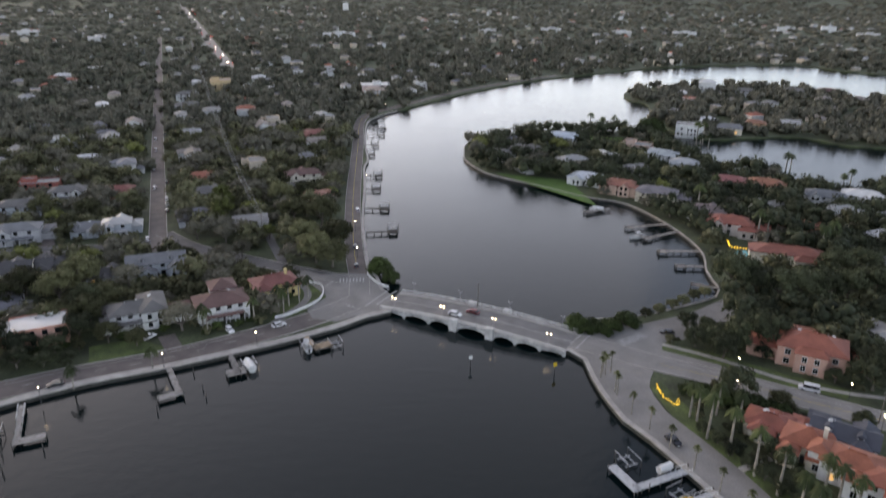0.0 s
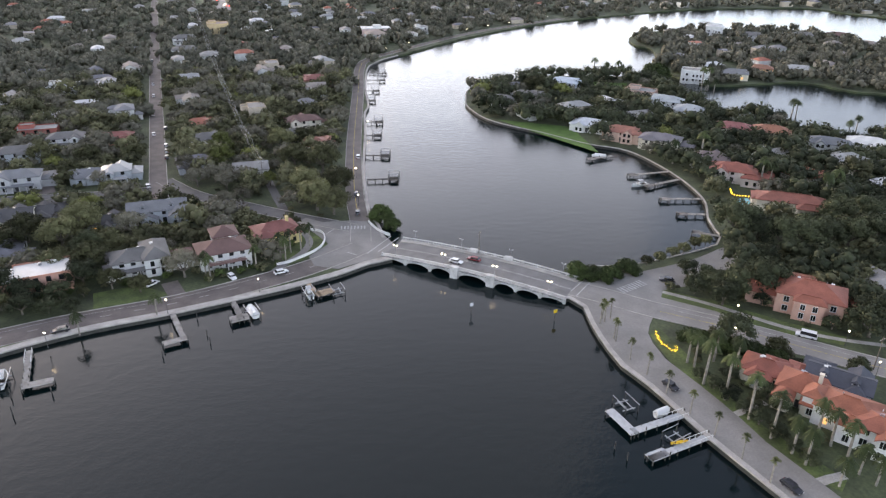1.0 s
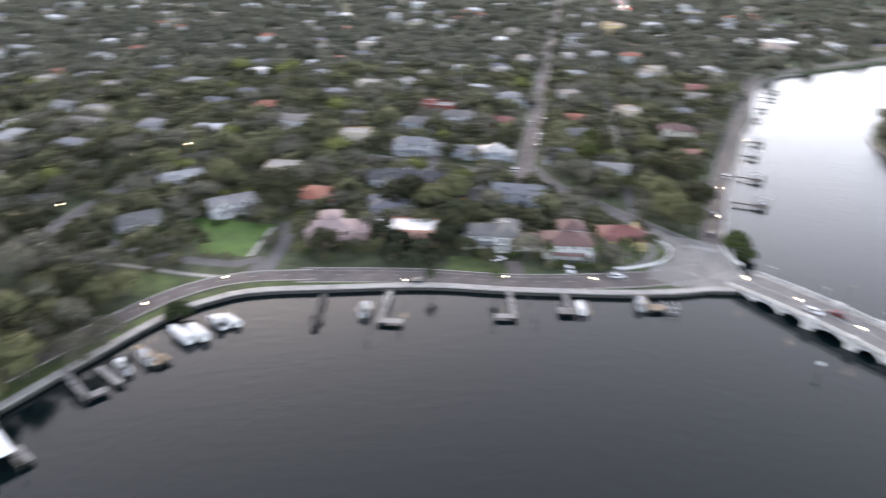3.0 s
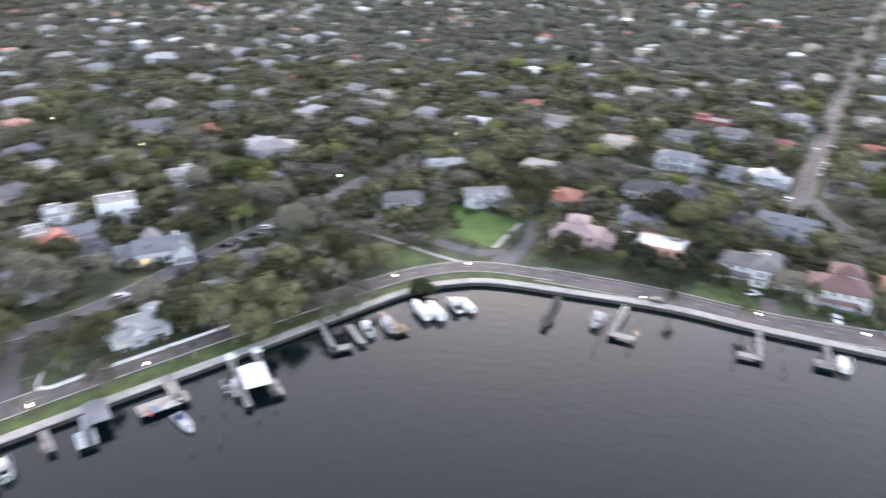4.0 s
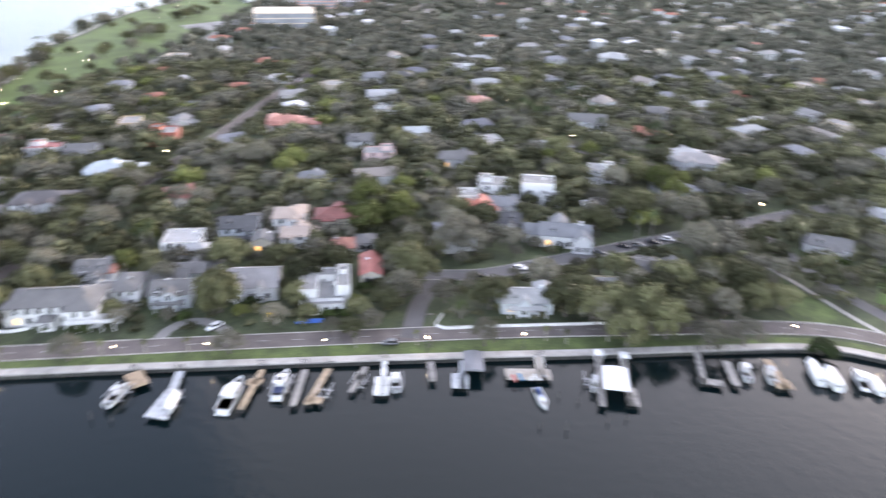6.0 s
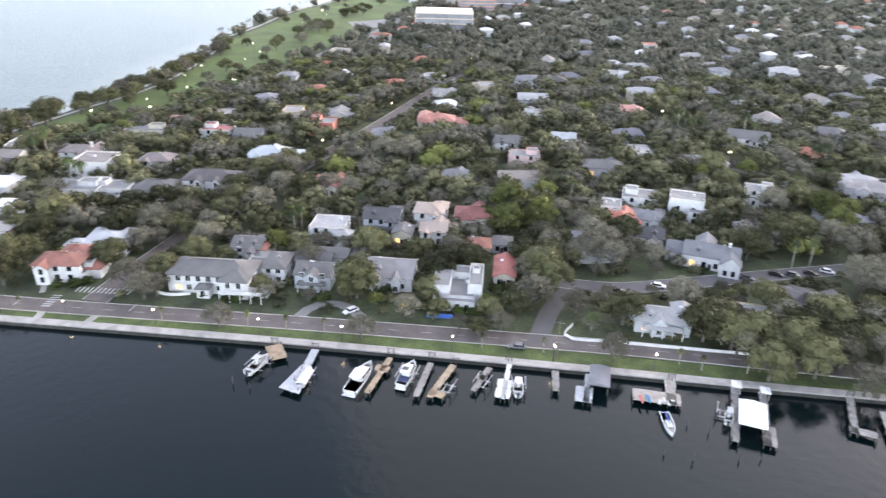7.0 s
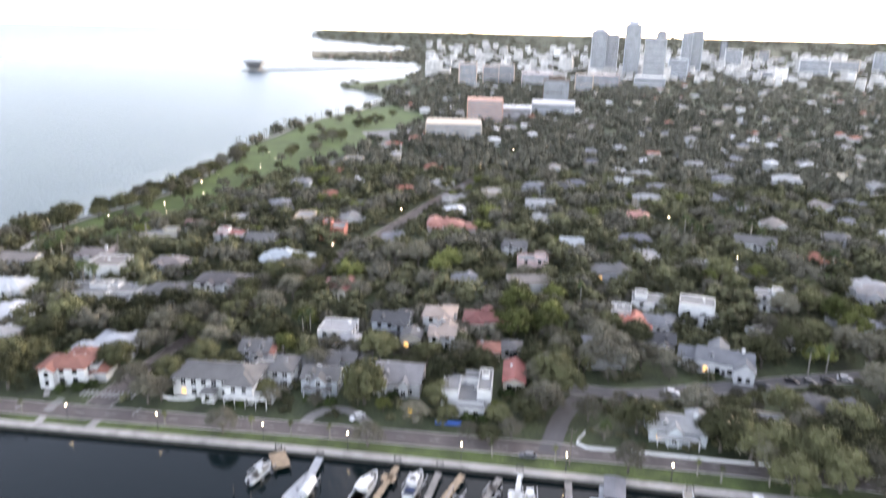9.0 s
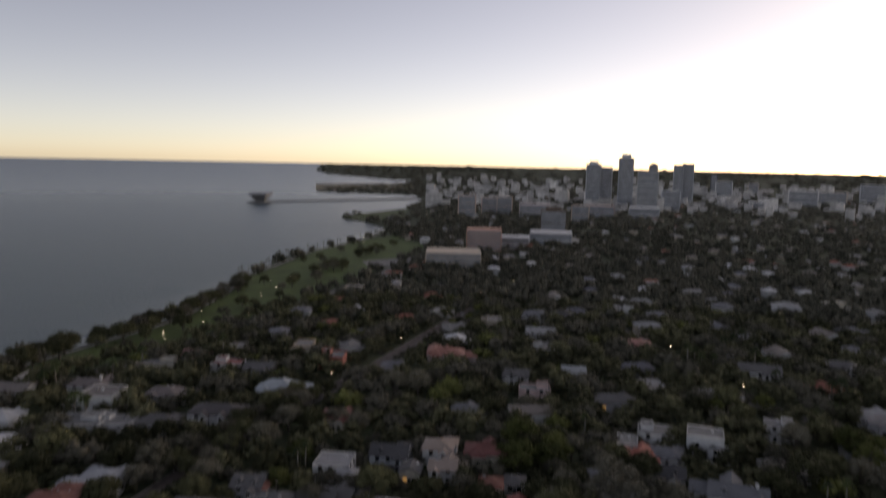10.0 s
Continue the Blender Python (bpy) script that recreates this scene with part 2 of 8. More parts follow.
def prism(bm, outline, z0, z1):
    lo = [bm.verts.new((x, y, z0)) for x, y in outline]
    hi = [bm.verts.new((x, y, z1)) for x, y in outline]
    n = len(outline)
    for i in range(n):
        bm.faces.new((lo[i], lo[(i + 1) % n], hi[(i + 1) % n], hi[i]))
    bm.faces.new(hi)
    bm.faces.new(lo[::-1])
    return bm


def smooth_line(pts, step=4.0):
    """A Catmull-Rom curve through the points, in steps of about that many metres."""
    out = []
    p = [Vector(q).to_2d() for q in pts]
    p = [2 * p[0] - p[1]] + p + [2 * p[-1] - p[-2]]
    for i in range(1, len(p) - 2):
        a, b, c, d = p[i - 1:i + 3]
        n = max(1, int((c - b).length / step))
        for k in range(n):
            t = k / n
            out.append(0.5 * ((2 * b) + (c - a) * t + (2 * a - 5 * b + 4 * c - d) * t * t + (3 * b - a - 3 * c + d) * t ** 3))
    out.append(p[-2])
    return out


def offset_line(line, d):
    """The line moved d metres to its left."""
    out = []
    for i, q in enumerate(line):
        t = (line[min(i + 1, len(line) - 1)] - line[max(i - 1, 0)]).normalized()
        out.append(q + Vector((-t.y, t.x)) * d)
    return out


def ribbon(bm, line, d0, d1, z0, z1=None, down=None):
    """A strip between two offsets of a line (left is positive); down: it gets sides to that height."""
    a, b = offset_line(line, d0), offset_line(line, d1)
    z1 = z0 if z1 is None else z1
    va = [bm.verts.new((p.x, p.y, z0 + lift(p.length))) for p in a]
    vb = [bm.verts.new((p.x, p.y, z1 + lift(p.length))) for p in b]
    for i in range(len(line) - 1):
        bm.faces.new((va[i], vb[i], vb[i + 1], va[i + 1]))
    if down is not None:
        for vs, fl in ((va, 1), (vb, 0)):
            lo = [bm.verts.new((v.co.x, v.co.y, down)) for v in vs]
            for i in range(len(vs) - 1):
                f = (vs[i], vs[i + 1], lo[i + 1], lo[i])
                bm.faces.new(f if fl else f[::-1])
    bmesh.ops.recalc_face_normals(bm, faces=bm.faces)
    return bm


def structure(name, bm, material, label, category):
    ob = part(name, bm, material, None)
    return tagged(ob, label, category, kind="structure")


def inside(poly, x, y):
    c = False
    j = len(poly) - 1
    for i in range(len(poly)):
        xi, yi = poly[i]
        xj, yj = poly[j]
        if (yi > y) != (yj > y) and x < (xj - xi) * (y - yi) / (yj - yi) + xi:
            c = not c
        j = i
    return c


def near_line(line, x, y):
    best = 1e9
    for i in range(len(line) - 1):
        ax, ay = line[i]
        bx, by = line[i + 1]
        dx, dy = bx - ax, by - ay
        t = max(0.0, min(1.0, ((x - ax) * dx + (y - ay) * dy) / (dx * dx + dy * dy + 1e-9)))
        best = min(best, (x - ax - t * dx) ** 2 + (y - ay - t * dy) ** 2)
    return math.sqrt(best)

from mathutils.geometry import delaunay_2d_cdt

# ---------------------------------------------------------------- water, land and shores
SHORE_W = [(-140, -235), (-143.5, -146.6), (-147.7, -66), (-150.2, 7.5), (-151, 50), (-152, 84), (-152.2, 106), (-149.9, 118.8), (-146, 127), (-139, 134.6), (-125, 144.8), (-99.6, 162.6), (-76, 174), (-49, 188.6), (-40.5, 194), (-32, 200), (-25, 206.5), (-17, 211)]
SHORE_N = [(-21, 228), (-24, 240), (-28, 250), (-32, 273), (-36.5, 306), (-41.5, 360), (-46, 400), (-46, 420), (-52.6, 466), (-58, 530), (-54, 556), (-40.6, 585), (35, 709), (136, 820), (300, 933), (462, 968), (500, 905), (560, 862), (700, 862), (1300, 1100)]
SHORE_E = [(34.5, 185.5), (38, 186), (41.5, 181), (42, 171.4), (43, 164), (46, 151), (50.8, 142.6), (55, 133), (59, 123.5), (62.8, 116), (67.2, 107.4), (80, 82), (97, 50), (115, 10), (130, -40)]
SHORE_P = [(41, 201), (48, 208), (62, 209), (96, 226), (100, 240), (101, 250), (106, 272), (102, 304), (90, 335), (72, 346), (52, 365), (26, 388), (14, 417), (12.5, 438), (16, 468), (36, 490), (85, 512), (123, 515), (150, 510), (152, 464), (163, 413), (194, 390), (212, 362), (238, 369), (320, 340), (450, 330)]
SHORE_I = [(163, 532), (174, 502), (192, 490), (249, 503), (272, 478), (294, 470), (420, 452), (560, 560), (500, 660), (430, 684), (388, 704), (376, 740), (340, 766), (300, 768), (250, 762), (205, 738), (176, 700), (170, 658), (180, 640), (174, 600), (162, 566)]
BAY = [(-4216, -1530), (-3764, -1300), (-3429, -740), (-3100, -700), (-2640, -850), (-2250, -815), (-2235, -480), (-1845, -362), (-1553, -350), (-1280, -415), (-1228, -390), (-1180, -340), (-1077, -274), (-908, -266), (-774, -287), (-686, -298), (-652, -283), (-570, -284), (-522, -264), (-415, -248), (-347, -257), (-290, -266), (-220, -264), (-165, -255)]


def arc(r, a0, a1, n=40):
    return [(-r * math.sin(radians(a0 + (a1 - a0) * i / n)), r * math.cos(radians(a0 + (a1 - a0) * i / n))) for i in range(n + 1)]


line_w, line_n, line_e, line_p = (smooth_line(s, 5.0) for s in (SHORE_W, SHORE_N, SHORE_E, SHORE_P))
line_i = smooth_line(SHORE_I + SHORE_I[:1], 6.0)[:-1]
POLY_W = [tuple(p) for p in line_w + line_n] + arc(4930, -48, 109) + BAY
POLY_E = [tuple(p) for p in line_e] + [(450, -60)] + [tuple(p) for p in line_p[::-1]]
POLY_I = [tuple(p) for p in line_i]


def land(name, poly, label):
    """One sheet inside the outline, with a rim that goes down into the water."""
    pts = [Vector(p) for p in poly]
    n = len(pts)
    if max(p.length for p in pts) > 2500:
        for i in range(0, 19):
            r = 2450 + 130 * i
            for k in range(90):
                q = Vector((-r * math.sin(radians(-47 + 1.8 * k)), r * math.cos(radians(-47 + 1.8 * k))))
                if k % 2 == i % 2 and inside(poly, q.x, q.y):
                    pts.append(q)
    vs, es, fs = delaunay_2d_cdt(pts, [], [list(range(n))], 1, 0.01)[:3]
    bm = bmesh.new()
    bv = [bm.verts.new((v.x, v.y, land_z(v.x, v.y))) for v in vs]
    for f in fs:
        bm.faces.new([bv[i] for i in f])
    if sum(f.normal.z for f in bm.faces) < 0 or bm.faces[:][0].normal.z < 0:
        bmesh.ops.reverse_faces(bm, faces=bm.faces)
    rim = [e for e in bm.edges if e.is_boundary]
    ret = bmesh.ops.extrude_edge_only(bm, edges=rim)
    for v in ret["geom"]:
        if isinstance(v, bmesh.types.BMVert):
            v.co.z -= 3.0
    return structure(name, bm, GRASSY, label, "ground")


bm = bmesh.new()
rings = []
for r in [20, 60, 120, 250, 500, 1000, 1700, 2500] + [2500 + 122.5 * k for k in range(1, 21)]:
    rings.append([bm.verts.new((r * math.cos(6.28318 * i / 120), r * math.sin(6.28318 * i / 120), lift(r))) for i in range(120)])
bm.faces.new(rings[0])
for a, b in zip(rings, rings[1:]):
    for i in range(120):
        bm.faces.new((a[i], b[i], b[(i + 1) % 120], a[(i + 1) % 120]))
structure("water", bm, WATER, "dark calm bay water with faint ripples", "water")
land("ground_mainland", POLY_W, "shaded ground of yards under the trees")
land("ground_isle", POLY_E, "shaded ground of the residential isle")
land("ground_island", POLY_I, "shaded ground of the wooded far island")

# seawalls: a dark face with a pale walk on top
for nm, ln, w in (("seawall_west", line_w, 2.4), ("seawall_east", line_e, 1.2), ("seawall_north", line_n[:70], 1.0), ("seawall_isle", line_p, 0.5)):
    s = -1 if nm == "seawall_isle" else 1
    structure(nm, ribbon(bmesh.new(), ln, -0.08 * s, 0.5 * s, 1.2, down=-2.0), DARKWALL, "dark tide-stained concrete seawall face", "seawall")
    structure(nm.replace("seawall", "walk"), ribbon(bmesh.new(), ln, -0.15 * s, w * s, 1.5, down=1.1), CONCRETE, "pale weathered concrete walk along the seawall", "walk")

# ---------------------------------------------------------------- roads
ROADS = []
PAVED = []


def road(name, pts, width, material, label, z=1.36, kerb=True, cat="road"):
    line = smooth_line(pts, 5.0)
    ROADS.append(([tuple(p) for p in line], width / 2))
    ob = structure(name, ribbon(bmesh.new(), line, -width / 2, width / 2, z), material, label, cat)
    if kerb:
        for s in (-1, 1):
            structure("kerb", ribbon(bmesh.new(), line, s * width / 2, s * (width / 2 + 0.22), z + 0.13, down=z - 0.1), CONCRETE, "pale concrete kerb along the road", "kerb")
    return line


SHORE_ROAD = [(-149, -240), (-152.5, -147), (-158.2, -60), (-161, -10), (-162.7, 25), (-163.2, 60), (-163, 100), (-160, 122), (-151.5, 137), (-134, 150.5), (-108, 167.5), (-80, 180.5), (-58.8, 194), (-46, 203.5), (-37, 212), (-29, 221)]
shore_line = road("road_shore", SHORE_ROAD[:10], 6.6, BRICKROAD, "worn dull red-brown two-lane shore road")
NORTH_ROAD = [(-29, 224), (-31, 240), (-37, 273), (-45, 336), (-51.5, 402), (-57, 460), (-64, 530), (-62, 565), (-45, 600), (30, 722), (130, 832)]
road("road_north", NORTH_ROAD, 7.0, BRICKROAD, "dull brick-red road along the inlet", z=1.37)
BRICK_ST = [(-114, 263), (-119.5, 277), (-151.5, 361), (-192.5, 468), (-274, 683), (-337, 850), (-500, 1280)]
road("road_brick_street", BRICK_ST, 7.0, BRICKROAD, "straight brick-paved residential street", z=1.38)
DIAG_ST = [(-60, 248), (-73, 279), (-107, 363), (-142, 455), (-205, 625), (-310, 909), (-420, 1210)]
road("road_alley", DIAG_ST, 3.4, ASPHALT, "narrow pale back alley under power lines", z=1.39, kerb=False)
road("road_avenue", [(-259, 865), (-314, 1011), (-387, 1202), (-580, 1709), (-783, 2240), (-1045, 2928)], 16, PALEROAD, "far straight avenue with traffic", z=1.4, kerb=False)
road("road_side", [(-119.7, 284), (-102, 268), (-82, 258), (-57, 246), (-33, 236)], 7.0, ASPHALT, "grey side street joining the shore road", z=1.35)
ISLE_ROAD = [(36, 194), (48, 188), (61, 180), (82, 169.5), (100.7, 158.5), (116, 150), (160, 128), (240, 90), (330, 60)]
road("road_isle", ISLE_ROAD, 9.0, PALEROAD, "pale worn boulevard leading off the bridge", z=1.38)
road("road_quay", [(42, 192), (47.5, 176), (50.5, 163), (55, 151.5), (60, 141), (65, 129), (71, 112), (84, 86), (102, 50), (120, 10)], 8.0, PALEROAD, "wide pale paved quay road along the seawall", z=1.37, kerb=False)
road("road_isle_shore", [(52, 194), (66, 200), (85, 209), (100, 220)], 9.0, PALEROAD, "pale paved road along the mangroves", z=1.36, kerb=False)
road("road_corner", [(-158, -124), (-172.6, -123.4), (-203, -120.7), (-230, -116.6), (-290, -104), (-324, -95), (-364, -87), (-452, -71), (-545, -51), (-900, 30)], 7.5, BRICKROAD, "brick side street with a crossing at the shore road", z=1.38)
road("road_lane", [(-160, 2), (-178, 5), (-191, 10), (-196, 14)], 5.5, ASPHALT, "grey asphalt lane between gardens", z=1.39, kerb=False)
road("road_back", [(-197, -4), (-196, 23.6), (-203, 45), (-213, 70), (-228, 110), (-250, 170), (-262, 230)], 6.5, ASPHALT, "grey residential street with parked cars", z=1.4)
road("road_inland", [(-470, 33), (-444, 43), (-402, 58), (-352, 70), (-320, 90), (-262, 150)], 6.5, ASPHALT, "grey residential street under trees", z=1.41)
road("road_park", [(-270, -222), (-310, -214.5), (-363.5, -201.5), (-432.6, -190), (-515, -180), (-592, -168), (-714, -160), (-860, -150)], 8.0, PALEROAD, "pale asphalt road along the waterfront park", z=1.42)
road("road_cross", [(-190, 256), (-175.5, 259.1), (-149, 264.5), (-134.4, 267.6), (-120.8, 272.7)], 6.0, ASPHALT, "grey cross street with parked cars", z=1.395)
road("road_lawn", [(-149.7, 140.1), (-156.2, 149.3), (-160.0, 142.8), (-183.6, 134.0), (-205.8, 131.4), (-229.8, 130.5)], 5.0, ASPHALT, "grey street beside an open lawn", z=1.37, kerb=False)
road("road_lawn_drive", [(-148.5, 143.8), (-154.4, 156.6), (-160.9, 167.9), (-169.6, 177.6)], 4.5, ASPHALT, "grey side lane beside the lawn", z=1.375, kerb=False)

# past the bend the road widens up to the walk
shore_bend = road("road_shore_bend", [(-138, 147.6)] + [(x + 0.8, y - 1.25) for x, y in SHORE_ROAD[10:]], 9.4, BRICKROAD, "worn dull red-brown shore road before the bridge", z=1.355)

bm = bmesh.new()
ribbon(bm, line_e[2:], 1.0, 10.5, 1.43)
prism(bm, [(48.7, 182.0), (61.9, 178.0), (58.4, 171.1), (56.8, 166.5), (56.8, 161.7), (58.0, 155.0), (53.7, 152.8), (50.3, 163.5), (48.3, 172.3)], 1.0, 1.419)
PAVED.append([(48.7, 182.0), (61.9, 178.0), (58.4, 171.1), (56.8, 166.5), (56.8, 161.7), (58.0, 155.0), (53.7, 152.8), (50.3, 163.5), (48.3, 172.3)])
structure("pavement_quay", bm, PALEROAD, "wide pale paved quay along the seawall", "road")
# junction apron where the shore roads meet the bridge
bm = bmesh.new()
prism(bm, [(-42, 205), (-34, 203), (-26, 209), (-19, 211.5), (-14, 214), (-19, 226), (-22, 231), (-27, 242), (-35, 243), (-45, 241), (-52, 245), (-55, 240), (-47, 232), (-40, 222), (-45, 212)], 1.0, 1.425)
PAVED.append([tuple(v.co[:2]) for v in bm.verts][:len(bm.verts) // 2])
structure("pavement_junction", bm, PALEROAD, "wide pale worn asphalt junction at the bridge", "road")
bm = bmesh.new()
prism(bm, [(33, 186.5), (38, 186.3), (41.8, 181), (44, 171), (54, 173), (60, 178), (72, 180), (78, 177), (84, 174), (80, 179), (66, 187), (70, 198), (58, 203), (46, 201), (41, 200)], 1.0, 1.425)
PAVED.append([tuple(v.co[:2]) for v in bm.verts][:len(bm.verts) // 2])
structure("pavement_isle_junction", bm, PALEROAD, "wide pale worn asphalt at the isle end of the bridge", "road")

bm = bmesh.new()
prism(bm, [(63.0, 199.1), (77.6, 209.1), (95.8, 221.0), (104.6, 218.6), (93.4, 206.3), (81.9, 196.6), (68.1, 191.7)], 1.0, 1.415)
PAVED.append([tuple(v.co[:2]) for v in bm.verts][:len(bm.verts) // 2])
structure("pavement_lot", bm, PALEROAD, "pale paved waterside lot by the mangroves", "road")
PAVED.append([(38, 194), (66, 198), (66, 214), (38, 214)])
PAVED.append([(42.9, 182.0), (61.0, 180.8), (68.7, 176.1), (67.3, 162.7), (60.0, 157.0), (56.6, 163.8), (48.8, 163.6)])
PAVED.append([(66.6, 192.4), (86.8, 183.2), (99.2, 173.2), (119.0, 162.6), (113.1, 151.9), (92.7, 161.9), (73.2, 172.5), (63.5, 180.9)])
PAVED.append([(119.7, 289.7), (135.5, 283.3), (125.6, 257.6), (118.4, 243.4), (107.6, 245.7), (108.7, 260.0)])
# open lawns
def lawn(name, outline, label, z=1.34, material=LAWN):
    bm = bmesh.new()
    prism(bm, outline, 1.0, z)
    LAWNS.append(outline)
    return structure(name, bm, material, label, "lawn")


LAWNS = []
lawn("lawn_green", [(-202.8, 162.4), (-171.2, 172.9), (-160.3, 149.2), (-176.1, 142.0)], "bright green mown open lawn", material=LAWNBRIGHT)
lawn("lawn_wedge", [(-197.6, 117.9), (-158.1, 130.6), (-160.9, 113.6), (-171.1, 111.7)], "dull dry green grass wedge by the road")
lawn("lawn_point", [(29.3, 390.9), (68.6, 377.6), (75.2, 332.1), (51.3, 362.5)], "green lawn on the point", material=LAWNBRIGHT)
lawn("lawn_point_far", [(100.9, 495.6), (125.6, 491.7), (113.3, 445.9), (96.4, 460.7)], "green lawn behind the waterside houses", material=LAWNBRIGHT)
lawn("lawn_villa", [(-98.8, 171.7), (-104.8, 184.7), (-93.5, 190.4), (-82.1, 185.3), (-89.7, 176.7)], "dark green front lawn")
lawn("lawn_round", [(-55.1, 201.0), (-42.7, 213.1), (-38.5, 223.2), (-40.9, 232.8), (-49.6, 235.6), (-56.1, 222.6)], "round lawn of a walled corner garden")
lawn("lawn_isle_strip", [(66.6, 192.4), (80.9, 185.7), (97.8, 173.8), (111.5, 165.8), (108.7, 161.8), (95.0, 167.1), (77.0, 178.9), (65.3, 187.7)], "grass strip beside the isle boulevard")
lawn("lawn_quay", [(57.2, 166.1), (60.5, 169.8), (66.2, 150.7), (71.4, 130.6), (78.0, 119.4), (83.5, 111.1), (80.6, 107.6), (72.0, 116.7), (66.9, 132.6), (59.6, 148.1)], "green garden lawn along the quay")
lawn("lawn_street", [(-325, 105), (-344, 150), (-330, 146), (-312, 102)], "wide grass strip beside an inland street")
PARK = [(-290, -257), (-347, -250), (-415, -240), (-522, -255), (-570, -273), (-652, -272), (-774, -278), (-908, -256), (-960, -235), (-860, -165), (-714, -171), (-592, -180), (-515, -190), (-432, -200), (-363, -211), (-312, -223), (-280, -236)]
lawn("lawn_park", PARK, "long green waterfront park lawn", material=PARKGRASS)
lawn("lawn_spit", [(-1270, -408), (-1225, -385), (-1180, -335), (-1300, -300), (-1500, -335), (-1540, -345)], "green tip of a grassy spit in the bay", z=1.4)

# ---------------------------------------------------------------- the bridge
B0, B1 = Vector((-17.5, 219.5)), Vector((39.5, 191.0))
along = (B1 - B0).normalized()
across = Vector((-along.y, along.x))
LEN = (B1 - B0).length
HALF = 7.2
ARCHES = 7
SPANS = (0.0, 0.14, 0.285, 0.427, 0.624, 0.755, 0.88, 1.0)


def deck_z(s):
    u = s / LEN
    return 1.5 + 1.35 * (1 - (2 * u - 1) ** 2)


bridge = thing("bridge", "white concrete road bridge with low arches and balustrades", "bridge", pose(0, 0, 0))


def bpt(s, d, z):
    p = B0 + along * s + across * d
    return (p.x, p.y, z)


bm = bmesh.new()
N = 40
rows = [[bm.verts.new(bpt(LEN * i / N, d, deck_z(LEN * i / N) + dz)) for d, dz in ((-HALF, 0), (HALF, 0), (HALF, -0.5), (-HALF, -0.5))] for i in range(N + 1)]
for a, b in zip(rows, rows[1:]):
    for k in range(4):
        bm.faces.new((a[k], a[(k + 1) % 4], b[(k + 1) % 4], b[k]))
bmesh.ops.recalc_face_normals(bm, faces=bm.faces)
part("deck", bm, DECKROAD, bridge, "worn grey asphalt deck")
for side in (-1, 1):
    # spandrel wall with arch openings
    n = 24
    for k in range(ARCHES):
        bm = bmesh.new()
        g0, g1 = (1.3 if k in (3, 4) else 0.35), (1.3 if k + 1 in (3, 4) else 0.35)
        s0, s1 = LEN * SPANS[k] + g0, LEN * SPANS[k + 1] - g1
        pts = []
        for i in range(n + 1):
            u = i / n
            s = s0 + (s1 - s0) * u
            pts.append((s, 0.25 + (deck_z((s0 + s1) / 2) - 1.15) * (1 - (2 * u - 1) ** 2) ** 0.7))
        for i in range(n):
            (sa, za), (sb, zb) = pts[i], pts[i + 1]
            q = [bm.verts.new(bpt(s, side * d, z)) for s, d, z in ((sa, HALF, za), (sb, HALF, zb), (sb, HALF, deck_z(sb)), (sa, HALF, deck_z(sa)), (sa, HALF - 0.6, za), (sb, HALF - 0.6, zb))]
            bm.faces.new(q[:4])
            bm.faces.new((q[0], q[1], q[5], q[4]))
        bmesh.ops.remove_doubles(bm, verts=bm.verts, dist=0.001)
        part("arch_wall", bm, BRIDGEWHITE, bridge, "white stained concrete arch")
    for k in range(ARCHES + 1):
        s = LEN * SPANS[k]
        bm = bmesh.new()
        w = 1.3 if k in (3, 4) else 0.4
        e = 0.9 if k in (3, 4) else 0.15
        q = [bpt(s - w, side * (HALF - 0.7), -2), bpt(s + w, side * (HALF - 0.7), -2), bpt(s + w, side * (HALF + e), -2), bpt(s - w, side * (HALF + e), -2)]
        z1 = deck_z(s) + (1.2 if k in (3, 4) else 0.1)
        prism(bm, [p[:2] for p in q], -2, z1)
        bmesh.ops.recalc_face_normals(bm, faces=bm.faces)
        part("pier", bm, BRIDGEWHITE, bridge)
    # balustrade: rail, kerb and posts
    bm = bmesh.new()
    for i in range(N):
        sa, sb = LEN * i / N, LEN * (i + 1) / N
        for z0, z1, w in ((0.9, 1.08, 0.2), (0.0, 0.22, 0.16)):
            v = [bm.verts.new(bpt(s, side * (HALF + d), deck_z(s) + z)) for s in (sa, sb) for d, z in ((-w, z0), (w, z0), (w, z1), (-w, z1))]
            for f in ((0, 1, 5, 4), (1, 2, 6, 5), (2, 3, 7, 6), (3, 0, 4, 7)):
                bm.faces.new([v[j] for j in f])
    bmesh.ops.recalc_face_normals(bm, faces=bm.faces)
    part("handrail", bm, BRIDGEWHITE, bridge, "white concrete handrail")
    for i in range(int(LEN / 0.62)):
        s = 0.3 + i * 0.62
        bm = bmesh.new()
        big = i % 8 == 0
        w = 0.2 if big else 0.09
        x, y, z = bpt(s, side * HALF, deck_z(s))
        box(bm, x - w, x + w, y - w, y + w, z, z + (1.25 if big else 1.0))
        part("baluster" if not big else "post", bm, BRIDGEWHITE, bridge)
    bm = bmesh.new()
    for i in range(N):
        sa, sb = LEN * i / N, LEN * (i + 1) / N
        v = [bm.verts.new(bpt(s, side * d, deck_z(s) + z)) for s in (sa, sb) for d, z in ((HALF - 2.0, 0.0), (HALF - 2.0, 0.2), (HALF - 0.2, 0.2))]
        bm.faces.new((v[0], v[1], v[4], v[3]))
        bm.faces.new((v[1], v[2], v[5], v[4]))
    bmesh.ops.remove_doubles(bm, verts=bm.verts, dist=0.001)
    bmesh.ops.recalc_face_normals(bm, faces=bm.faces)
    part("sidewalk", bm, CONCRETE, bridge, "pale concrete sidewalk")
bm = bmesh.new()
